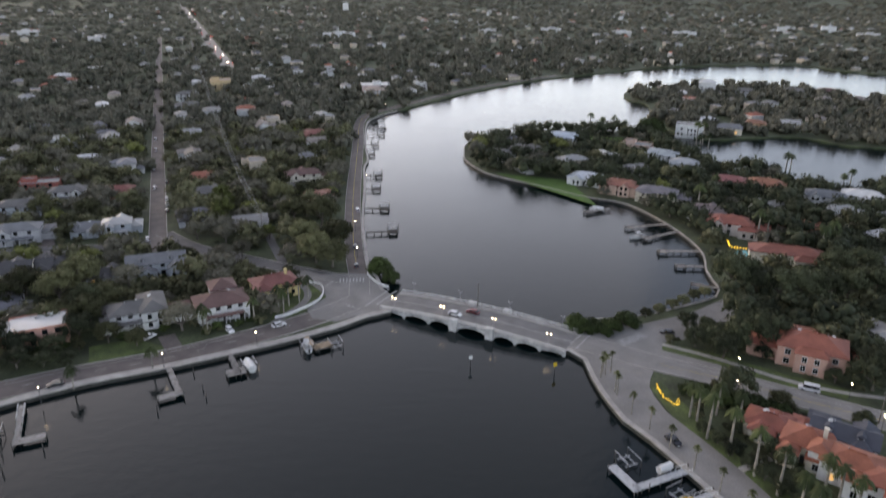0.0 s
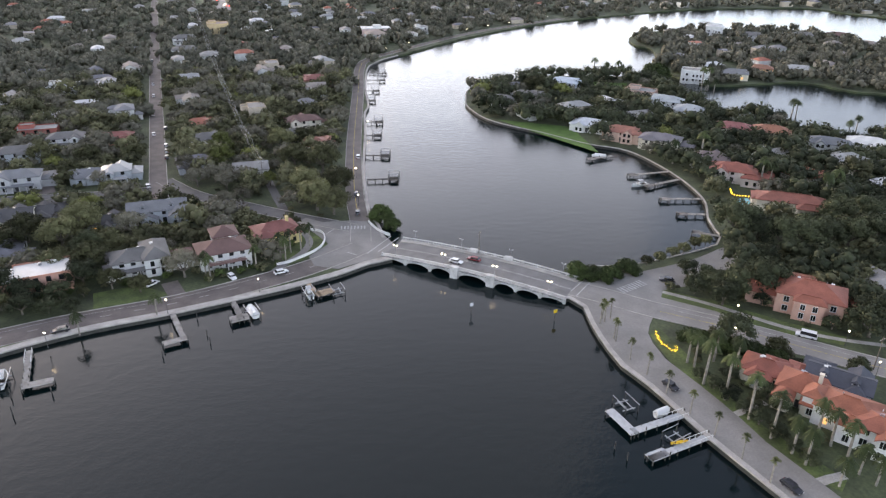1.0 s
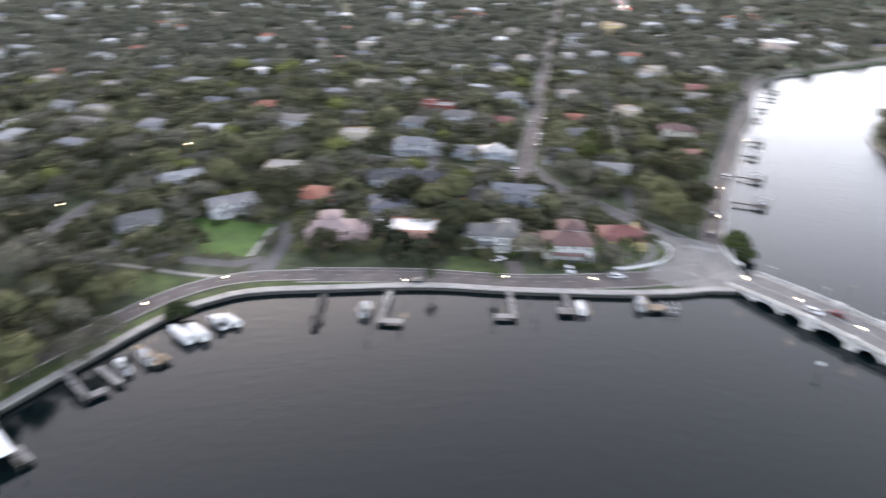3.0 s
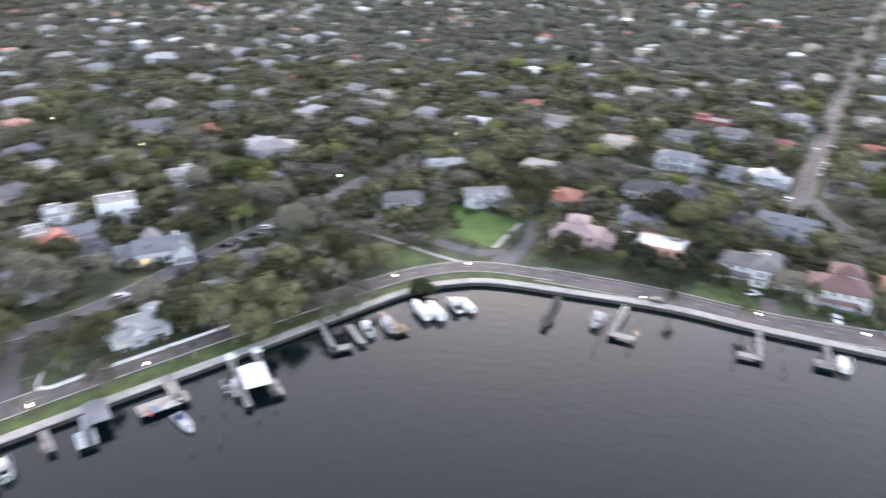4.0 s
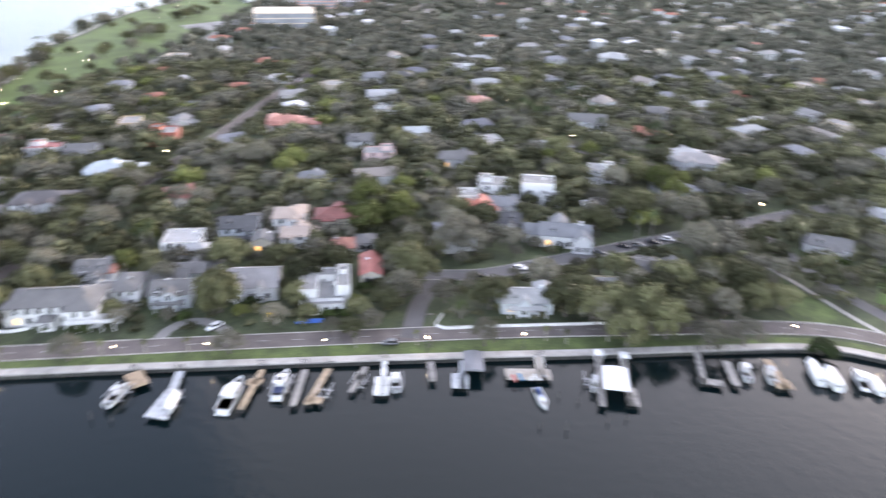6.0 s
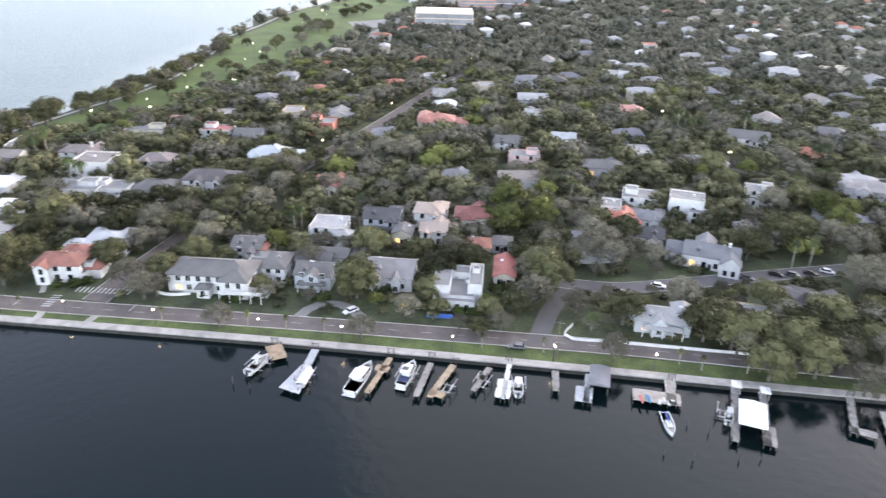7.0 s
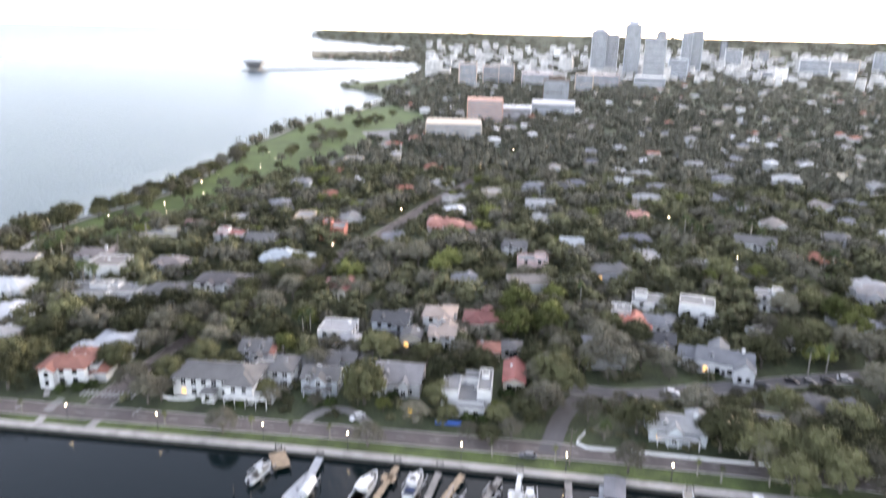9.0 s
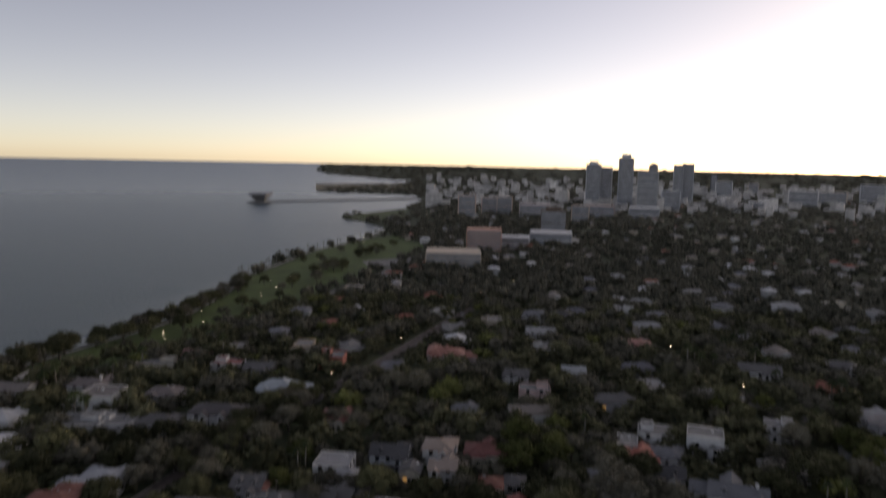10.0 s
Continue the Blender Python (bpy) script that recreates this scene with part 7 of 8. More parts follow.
# far traffic with its lamps lit
BEAM = mat("lit_headlamp", (1.0, 0.93, 0.8), 0.3, 0.02, 1.0, 0.2, glow=9.0)
ang = math.degrees(math.atan2(1375, -524))
for k, (x, y) in enumerate([(-267, 878), (-276, 919), (-298, 961), (-308, 1003), (-334, 1055), (-349, 1109), (-375, 1164), (-401, 1245), (-462, 1390), (-511, 1535), (-572, 1680), (-623, 1830), (-687, 1982), (-739, 2134)]):
    g = thing("car", "far car on the avenue with its lamps lit", "car", pose(x, y, land_z(x, y) + 0.1, 0, 0, ang + (180 if k % 2 else 0)), "avenue traffic")
    bm = bmesh.new()
    box(bm, -2.3, 2.3, -0.9, 0.9, 0.35, 0.9)
    box(bm, -1.6, 0.9, -0.8, 0.8, 0.9, 1.5)
    part("body", bm, paint("car", (0.12, 0.125, 0.13)), g)
    for e in (-0.55, 0.55):
        for nm, x0, x1, z0, m in (("headlight", 2.3, 2.45, 0.5, BEAM), ("tail_light", -2.45, -2.3, 0.55, REDGLOW)):
            bm = bmesh.new()
            box(bm, x0, x1, e - 0.3, e + 0.3, z0, z0 + 0.45)
            part(nm, bm, m, g)

# ---------------------------------------------------------------- planting with a place of its own
for x, y, s in ((42.9, 201.5, 1.0), (47.7, 200.0, 0.95), (53.0, 199.4, 0.9), (59.1, 204.4, 1.1), (45.1, 198.8, 0.8), (50.6, 197.8, 0.75), (-24.3, 247.3, 1.1), (-21.4, 242.6, 1.0), (-18.7, 237.1, 0.8), (-151.1, 111.0, 0.95)):
    tree(8, x, y, s, 0.3)
for x, y in ((66.9, 208.8), (71.9, 211.5), (77.6, 215.5), (81.9, 217.9), (87.3, 222.6), (92.0, 225.5)):
    tree(0, x, y, 0.42)
for x, y in ((54.3, 139.4), (57.6, 131.8), (60.7, 124.2), (64.0, 116.9), (67.1, 109.8), (51.5, 147.0), (48.8, 153.6), (46.7, 163.6), (47.0, 162.2), (45.6, 174.0), (46.0, 172.4), (47.9, 174.0), (44.4, 171.2)):
    palm(x, y, 1, random.randrange(3), 0.86, "small fan palm in the paved quay", "quay palms")
for x, y, t in ((64.5, 143.5, 3), (67.6, 137.3, 3), (70.5, 130.0, 3), (72.9, 123.7, 3), (75.4, 118.8, 2), (76.8, 115.4, 2), (63.3, 152.7, 2), (64.5, 150.7, 2), (70.3, 153.4, 2), (74.5, 149.7, 2), (83.7, 125.0, 2), (85.0, 121.4, 2), (86.9, 117.8, 2), (86.7, 112.8, 1), (80.8, 109.2, 1), (88.5, 109.6, 1)):
    palm(x, y, t, 3, 1.02, "tall grey-trunked royal palm in a garden", "garden royal palms")
for x, y, t in ((-98.2, 162.2, 1), (-81.2, 172.8, 1)):
    palm(x, y, t, 3, 0.9, "date palm on the shore walk", "shore palms")
for x, y in ((-54.3, 211.4), (-51.5, 214.6), (-48.6, 217.3), (-46.1, 219.7), (-59.8, 201.7), (-52.0, 208.5), (-74.6, 196.6), (-72.2, 194.0)):
    palm(x, y, 2, 3, 0.92, "palm in a walled round garden", "round garden palms")
for x, y, t in ((-148.8, -147.5, 0), (-149.1, -140.6, 0), (-151.9, -99.9, 0), (-154.3, -76.2, 0), (-154.3, -65.2, 0), (-154.6, -54.6, 0), (-155.8, -12.1, 0), (-156.7, 3.8, 0), (-158.1, 38.4, 0), (-156.2, 43.6, 0), (-157.1, 54.9, 0), (-157.4, 60.9, 0), (-221.4, 82.6, 3), (-224.5, 89.1, 3), (-268.7, -44.3, 3), (-265.9, 11.3, 3), (-169.7, 16.5, 1), (-211.5, -83.1, 3), (-216.5, -82.5, 3)):
    palm(x, y, t, 3 if t else random.randrange(3), 0.8, "palm between the shore road and the gardens" if t == 0 else "tall palm above the gardens", "shore road palms" if t == 0 else "")
for x, y in ((-151.9, -83.3), (-153.9, -44.2), (-155.8, 21.6)):
    tree(6, x, y, 0.85)
tree(1, -174.8, -51.1, 1.25)
tree(5, -245.8, -12.3, 1.5)
tree(5, -240.7, 0.6, 1.3)
tree(4, -104.7, 319.7, 1.2)
tree(8, 146.5, 504.1, 2.4, 0.5)
tree(2, 56.9, 453.5, 1.3)
for x, y in ((-152.5, 80.8), (-158.2, 71.2), (-154.9, 59.5), (-153.9, 90.9), (-167.5, 81.2), (-167.3, 68.4), (-165.1, 53.8), (-176.5, 53.0), (-166.2, 90.2)):
    tree(random.choice((0, 6, 7, 1)), x, y, 1.05)
rp2 = random.Random(5)
for x, y in [(107.3, 519.2), (115.6, 515.7), (122.6, 510.3), (129.0, 503.0), (167.8, 464.9), (175.2, 473.7), (174.5, 460.5), (166.4, 453.6), (196.4, 395.9), (194.9, 387.4), (215.0, 368.2), (212.6, 357.6), (164.5, 281.0), (162.3, 274.3), (153.3, 267.7), (135.7, 286.8), (139.4, 286.9), (106.5, 316.1), (140.8, 354.3), (122.7, 325.3)] + [(-370.6, 65.6), (-377.0, 70.1), (-369.3, 72.4), (-368.7, 77.9), (-411.1, 92.4), (-416.2, 97.9), (-420.1, 103.3), (-363.5, 96.2), (-362.9, 101.5), (-346.5, 101.7), (-334.9, 122.5), (-331.5, 125.2), (-321.8, -175.3), (-327.6, -169.0), (-312.2, -181.0), (-307.1, -200.6), (-286.0, -202.3), (-259.3, -216.1), (-263.8, -213.9), (-238.1, -185.4), (-236.3, -179.3)]:
    palm(x, y, rp2.choice((1, 2, 2, 3)), 3, rp2.uniform(1.05, 1.4), "tall palm standing above the gardens", "garden palms")
for x, y in [(66.9, 163.2), (69.7, 161.6), (72.4, 159.8), (75.4, 158.2), (78.2, 156.7), (81.2, 155.2), (83.9, 153.7), (86.5, 152.2)]:
    tree(8, x, y, 0.8, 1.0)
# trees of the waterfront park
rp = random.Random(21)
bay_line = [Vector(p) for p in BAY[-15:]]
for a, b in zip(bay_line, bay_line[1:]):
    n = int((b - a).length / 8)
    for i in range(n):
        p = a.lerp(b, i / max(1, n))
        r = p.length
        side = Vector((-(b - a).y, (b - a).x)).normalized()
        if side.y < 0:
            side = -side
        if p.x < -560:
            if rp.random() < 0.7:
                palm(*(p + side * rp.uniform(4, 9)), 1, rp.randrange(3), rp.uniform(0.9, 1.25), "small palm on the waterfront promenade", "promenade palms")
        elif rp.random() < 0.9:
            tree(rp.choice((0, 1, 2, 3, 6, 7)), *(p + side * rp.uniform(4, 14)), rp.uniform(0.8, 1.4))
for k in range(120):
    x = rp.uniform(-900, -260)
    y = rp.uniform(-275, -205)
    if inside(PARK, x, y) and (y > -225 or rp.random() < (0.55 if x > -420 else 0.2)):
        tree(rp.choice((0, 1, 2, 3, 6, 7)), x, y, rp.uniform(0.6, 1.1))
for x, y in [(-176.7, 51.6), (-175.7, 58.1), (-176.7, 65.7), (-175.2, 71.8), (-173.9, 78.6), (-178.3, 86.4), (-168.0, 85.7), (-188.6, 79.3), (-181.1, 69.7), (-169.8, 59.3), (-164.1, 79.0), (-183.0, 92.3), (-170.3, 46.1), (-167.6, 52.9), (-166.6, 66.7), (-165.4, 73.3)]:
    tree(rp.choice((0, 1, 2, 3, 6, 7)), x, y, rp.uniform(0.85, 1.15))
for x, y in [(-224.9, 17.6), (-221.7, 23.1), (-211.0, 13.6), (-232.3, 29.4), (-237.7, 20.8), (-208.7, 3.6), (-198.2, 1.2), (-189.8, 5.0), (-181.9, 0.2), (-195.6, -2.1), (-217.9, 6.1), (-225.9, 1.1), (-238.6, -8.6)]:
    tree(rp.choice((0, 1, 2, 7)), x, y, rp.uniform(0.9, 1.2))
# red signals on the far avenue
for x, y in [(-257, 854), (-398, 1234), (-662, 1941), (-747, 2176)]:
    g = thing("traffic_signal", "far traffic signal showing red", "traffic signal", pose(x, y, land_z(x, y), 0, 0, 18), "traffic signals")
    bm = bmesh.new()
    tube(bm, (0, 0, 0), (0, 0, 6.5), 0.15, 0.1, 6)
    tube(bm, (0, 0, 6.3), (6, 0, 6.5), 0.1, 0.06, 6)
    part("mast", bm, METAL, g)
    for u in (2.5, 5.5):
        bm = bmesh.new()
        box(bm, u - 0.35, u + 0.35, -0.25, 0.2, 5.2, 6.5)
        head = part("signal_head", bm, DARKMETAL, g)
        bm = bmesh.new()
        bmesh.ops.create_icosphere(bm, subdivisions=1, radius=0.42, matrix=Matrix.Translation((u, -0.35, 6.1)))
        part("red_lamp", bm, REDGLOW, head)
# hedge and lit garland at the quay corner
g = thing("fairy_lights", "strings of yellow fairy lights over a low hedge", "fairy lights", pose(0, 0, 0))
for x, y in smooth_line([(59.0, 166.8), (58.8, 164.2), (59.0, 161.7), (59.9, 159.5), (61.3, 157.1), (62.5, 159.6)], 0.75):
    bm = bmesh.new()
    for k in range(3):
        bmesh.ops.create_icosphere(bm, subdivisions=1, radius=0.12, matrix=Matrix.Translation((x + random.uniform(-0.3, 0.3), y + random.uniform(-0.3, 0.3), 1.5 + random.uniform(0, 0.5))))
    part("bulb", bm, STRINGGLOW, g)
g = thing("fairy_lights", "yellow lights under the eaves of a pool villa", "fairy lights", pose(0, 0, 0))
for x, y in smooth_line([(120.1, 279.5), (118.7, 273.5), (120.0, 271.6), (123.3, 271.0), (125.8, 268.6), (125.4, 263.6)], 0.9):
    bm = bmesh.new()
    box(bm, x - 0.22, x + 0.22, y - 0.12, y + 0.12, 2.5, 2.9)
    part("bulb", bm, STRINGGLOW, g)
g = thing("fairy_lights", "yellow lights wound round a garden tree", "fairy lights", pose(0, 0, 0))
for k in range(22):
    bm = bmesh.new()
    bmesh.ops.create_icosphere(bm, subdivisions=1, radius=0.13, matrix=Matrix.Translation((-170.9, -36.8, 1.6)) @ Matrix.Translation((random.uniform(-0.4, 0.4), random.uniform(-0.4, 0.4), 0.14 * k)))
    part("bulb", bm, STRINGGLOW, g)
# pools
for nm, pts, lab in (("pool_villa", [(119.2, 271.4), (125.0, 271.7), (123.7, 265.3), (118.2, 263.9)], "lit turquoise swimming pool of a villa"), ("pool_mansion", [(-176.1, -82.0), (-177.2, -77.0), (-174.9, -76.1), (-173.8, -81.0)], "long blue pool before a white mansion"), ("pool_yard", [(-85.3, 276.8), (-82.1, 278.3), (-78.6, 271.7), (-82.4, 270.3)], "turquoise back-yard swimming pool")):
    bm = bmesh.new()
    prism(bm, pts, 1.0, 1.39)
    tagged(part(nm.split("_")[0], bm, POOL, None), lab, "swimming pool")
# blue tarpaulin fence at the building site
g = thing("site_fence", "blue tarpaulin fence before the unfinished mansion", "fence", pose(-168.3, -25.5, 1.2, 0, 0, 93))
bm = bmesh.new()
box(bm, -3.6, 3.6, -0.04, 0.04, 0.1, 1.5)
part("sheet", bm, BLUETARP, g)
for u in (-3.6, -1.2, 1.2, 3.6):
    bm = bmesh.new()
    tube(bm, (u, 0.08, 0), (u, 0.08, 1.7), 0.04, 0.04, 5)
    part("post", bm, METAL, g)


def garden_wall(pts, h, w, label, material=WHITEPAINT):
    line = smooth_line(pts, 1.5)
    bm = bmesh.new()
    ribbon(bm, line, -w / 2, w / 2, 1.3 + h, down=1.2)
    ob = part("garden_wall", bm, material, None)
    tagged(ob, label, "wall", kind="structure")


garden_wall([(-54.2, 205.1), (-50.9, 206.9), (-47.8, 210.3), (-44.0, 215.2), (-41.9, 220.3), (-42.0, 226.9), (-44.2, 231.7), (-48.2, 233.6)], 0.9, 0.35, "low curved white garden wall")
garden_wall([(-28.1, 241.6), (-26.0, 237.4), (-23.1, 232.9), (-19.2, 229.6)], 1.0, 0.3, "white concrete parapet curving off the bridge")
garden_wall([(-171.6, 11.5), (-165.9, 9.2), (-164.1, 11.6), (-164.7, 22.0), (-165.0, 33.8), (-165.4, 48.0), (-166.0, 62.0)], 0.85, 0.22, "white picket garden wall at the lane")
garden_wall([(-169.4, -112.7), (-165.7, -108.4), (-165.4, -103.7), (-167.0, -99.3)], 0.9, 0.3, "curved white garden wall")

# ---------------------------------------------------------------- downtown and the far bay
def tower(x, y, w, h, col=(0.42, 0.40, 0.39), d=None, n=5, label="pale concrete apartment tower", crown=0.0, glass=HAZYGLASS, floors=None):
    """A far tower with recessed window strips between proud piers."""
    rz = math.degrees(math.atan2(y, x)) + 90
    g = thing("tower", label, "tower", pose(x, y, land_z(x, y) - 2, 0, 0, rz))
    d = w * 0.8 if d is None else d
    wm = paint("stucco", col)
    bm = bmesh.new()
    box(bm, -w / 2, w / 2, -d / 2, d / 2, 0, h + 2)
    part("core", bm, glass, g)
    for sd in range(4):
        ln, off = (w, d / 2) if sd % 2 == 0 else (d, w / 2)
        for i in range(n + 1):
            u = -ln / 2 + ln * i / n
            bm = bmesh.new()
            box(bm, u - ln / n * 0.30, u + ln / n * 0.30, -off - 0.8, -off + 0.1, 0, h + 2, pose(0, 0, 0, 0, 0, 90 * sd))
            if sd == 2 or (sd != 0 and i == 0):
                bm.free()
                continue
            part("pier", bm, wm, g)
    k = floors or max(2, int(h / 13))
    for i in range(k + 1):
        z = (h + 2) * i / k
        bm = bmesh.new()
        box(bm, -w / 2 - 0.5, w / 2 + 0.5, -d / 2 - 0.4, d / 2 + 0.4, z - 0.5, z + 0.4)
        part("floor_band", bm, wm, g)
    if crown:
        bm = bmesh.new()
        box(bm, -w * 0.32, w * 0.32, -d * 0.32, d * 0.32, h + 2, h + 2 + crown)
        part("roof_house", bm, wm, g)
    return g


# downtown wall colours, raised to stand for haze in front of them
SALMON, BEIGE, STEEL, OFFW = (0.62, 0.34, 0.26), (0.60, 0.52, 0.44), (0.58, 0.60, 0.63), (0.74, 0.74, 0.73)
tower(-1950, 74, 36, 108, STEEL, label="tall grey downtown apartment tower", crown=8)
tower(-1969, 108, 30, 101, STEEL, label="tall grey downtown apartment tower with balconies")
tower(-1885, 153, 35, 125, (0.42, 0.45, 0.50), label="tallest downtown tower with a stepped crown", crown=10, n=6)
tower(-1559, 173, 41, 94, (0.50, 0.49, 0.48), label="pale ribbed downtown tower on a podium", n=8)
tower(-2105, 247, 22, 110, (0.10, 0.09, 0.09), label="dark downtown tower with a rounded top", crown=4)
tower(-2082, 313, 25, 111, STEEL, label="blue-grey glass downtown tower")
tower(-2097, 341, 29, 115, (0.50, 0.55, 0.58), label="blue-grey glass downtown tower with a flat top")
tower(-1455, 157, 57, 23, OFFW, label="white downtown podium block", n=12)
tower(-1795, 255, 41, 47, (0.56, 0.60, 0.64), label="pale blue downtown office block")
tower(-2855, 561, 19, 76, (0.10, 0.11, 0.13), label="slim dark tower far downtown", n=2)
tower(-2649, 556, 52, 56, OFFW, label="pale far office block downtown")
tower(-2930, 724, 36, 44, BEIGE, label="beige far apartment block")
tower(-2094, 649, 70, 47, OFFW, label="pale far apartment block above the trees", n=6)
tower(-1867, 487, 62, 22, OFFW, label="low white far office block", n=6)
tower(-2435, 960, 67, 60, STEEL, label="grey far apartment tower", n=5)
tower(-2356, 811, 80, 38, BEIGE, label="beige far apartment block above the trees")
tower(-1361, -187, 31, 42, (0.64, 0.48, 0.40), label="tan waterfront apartment tower", n=4)
tower(-1474, -155, 30, 33, (0.62, 0.48, 0.41), label="tan waterfront apartment block", n=4)
tower(-1456, -122, 29, 37, (0.62, 0.48, 0.41), label="tan waterfront apartment tower with balconies", n=4)
tower(-1419, -59, 57, 25, (0.58, 0.48, 0.47), label="dull pink far hotel block", n=8)
tower(-1098, -16, 37, 34, (0.12, 0.08, 0.06), label="dark bronze office block with white top", n=9, crown=5)
tower(-1315, 29, 29, 31, (0.56, 0.44, 0.36), label="brown apartment tower above the trees", n=4)
tower(-1480, 73, 53, 23, (0.54, 0.40, 0.36), label="pink-brown far block above the trees", n=6)
tower(-825, -92, 39, 27, SALMON, label="salmon pink apartment slab above the trees", n=7, floors=9)
tower(-696, -108, 53, 16, (0.58, 0.48, 0.38), label="long cream hotel wing above the trees", n=16, floors=4)
tower(-871, -59, 34, 15, (0.68, 0.69, 0.70), label="pale hospital block beside a salmon slab", n=6)
tower(-938, -16, 53, 16, (0.60, 0.60, 0.60), label="low pale block among the trees", n=9)
rt = random.Random(11)
bm = bmesh.new()
for i in range(420):
    a = rt.uniform(64, 101)
    r = rt.uniform(1650, 3600)
    x, y = -r * math.sin(radians(a)), r * math.cos(radians(a))
    if inside(POLY_W, x, y):
        w, h = rt.uniform(5, 17), rt.choice((9, 11, 13, 16, 20, 26, 34))
        m = pose(x, y, land_z(x, y), 0, 0, math.degrees(math.atan2(y, x)) + 90 + rt.uniform(-12, 12))
        box(bm, -w, w, -8, 8, -2, h, m)
        for k in range(int(h / 4)):
            box(bm, -w - 0.3, w + 0.3, -8.5, 8.5, 4 * k + 2.6, 4 * k + 4.0, m)
tagged(structure("far_blocks", bm, mat("far_render", (0.56, 0.54, 0.52), 0.85, 0.3, 40, 6, rnd="island", amount=0.35), "low pale far downtown blocks", "buildings"), kind="stuff")
# larger pale buildings far inland
for x, y, w, h, col, lab in (
    (-309, 2294, 16, 26, (0.62, 0.62, 0.60), "white far apartment tower above the trees"),
    (-194, 1338, 58, 7, (0.66, 0.66, 0.65), "long white far shop building among trees"),
    (82, 1453, 34, 8, (0.55, 0.54, 0.52), "pale far building among trees"),
    (217, 1522, 40, 8, (0.60, 0.60, 0.58), "long pale far building among trees"),
    (347, 1452, 36, 8, (0.52, 0.52, 0.50), "pale far building across the inlet"),
    (467, 1442, 44, 9, (0.66, 0.66, 0.65), "white far building across the inlet"),
    (742, 1611, 36, 10, (0.58, 0.58, 0.56), "pale far building behind the island"),
    (843, 1628, 30, 12, (0.66, 0.66, 0.65), "white far block behind the island"),
    (827, 1443, 40, 10, (0.60, 0.58, 0.55), "pale far block behind the island"),
    (-733, 1279, 40, 8, (0.58, 0.57, 0.55), "pale far building among trees"),
    (-565, 1187, 26, 7, (0.50, 0.49, 0.47), "grey far building among trees"),
    (-67, 689, 26, 7, (0.58, 0.44, 0.40), "pink far villa near the inlet")):
    g = thing("building", lab, "building", pose(x, y, land_z(x, y), 0, 0, math.degrees(math.atan2(y, x)) + 96))
    bm = bmesh.new()
    box(bm, -w / 2, w / 2, -7, 7, -2, h)
    part("wall", bm, paint("stucco", col), g)
    bm = bmesh.new()
    box(bm, -w / 2 - 0.4, w / 2 + 0.4, -7.4, 7.4, h, h + 0.8)
    box(bm, -w * 0.2, w * 0.1, -3, 3, h + 0.8, h + 3)
    part("roof", bm, paint("seam", (0.5, 0.5, 0.5)), g)
    for k in range(max(1, int(h / 4))):
        bm = bmesh.new()
        box(bm, -w * 0.46, w * 0.46, -7.08, -6.9, 1.2 + 4 * k, 3.0 + 4 * k)
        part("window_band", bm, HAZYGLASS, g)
# a flat dry peninsula across the bay, and a car park by the hotel
bm = bmesh.new()
lo = [bm.verts.new((x, y, lift(math.hypot(x, y)) - 1)) for x, y in [(-2336, -849), (-2356, -687), (-2757, -587), (-3139, -668), (-2995, -874), (-2868, -1042)]]
hi = [bm.verts.new((v.co.x, v.co.y, v.co.z + 3.4)) for v in lo]
bm.faces.new(hi)
for k in range(len(lo)):
    bm.faces.new((lo[k], lo[(k + 1) % len(lo)], hi[(k + 1) % len(lo)], hi[k]))
bmesh.ops.recalc_face_normals(bm, faces=bm.faces)
structure("ground_peninsula", bm, mat("dry_grass", (0.17, 0.15, 0.10), 0.95, 0.2, 60, 9), "flat dry grass peninsula across the bay", "ground")
bm = bmesh.new()
prism(bm, [(-704, -206), (-665, -186), (-716, -130), (-766, -146)], 1.0, 1.43)
bmesh.ops.recalc_face_normals(bm, faces=bm.faces)
structure("pavement_hotel_lot", bm, PALEROAD, "pale car park beside the waterfront hotel", "road")
# pier with its wide-topped house
px_, py_ = -1615.7, -727.0
g = thing("pier_house", "far pier house, wider at the top", "pier", pose(px_, py_, lift(math.hypot(px_, py_)), 0, 0, 10))
for k in range(3):
    bm = bmesh.new()
    w = 16 + 7 * k
    box(bm, -w, w, -w * 0.7, w * 0.7, 3 + 7 * k, 9.2 + 7 * k)
    part("storey", bm, DARKMETAL if k % 2 else paint("stucco", (0.2, 0.2, 0.21)), g)
bm = bmesh.new()
box(bm, -34, 34, -26, 26, 1.5, 3)
part("platform", bm, CONCRETE, g)
qx, qy = -1989.7, -407.1
line = [Vector((px_, py_)).lerp(Vector((qx, qy)), i / 20) for i in range(21)]
bm = bmesh.new()
ribbon(bm, line, -9, 9, 3.0, down=1.0)
structure("pier_causeway", bm, PALEROAD, "long low causeway of the far pier", "pier")

# ---------------------------------------------------------------- neighbourhood houses between the known ones
rng = random.Random(7)
CELL = 3.0
taken = set()
shore = set()


def in_poly(poly, xs, ys):
    """Which of many points lie inside the outline."""
    c = np.zeros(len(xs), bool)
    px, py = np.array([p[0] for p in poly]), np.array([p[1] for p in poly])
    for xi, yi, xj, yj in zip(px, py, np.roll(px, 1), np.roll(py, 1)):
        if yi != yj:
            c ^= ((yi > ys) != (yj > ys)) & (xs < (xj - xi) * (ys - yi) / (yj - yi) + xi)
    return c


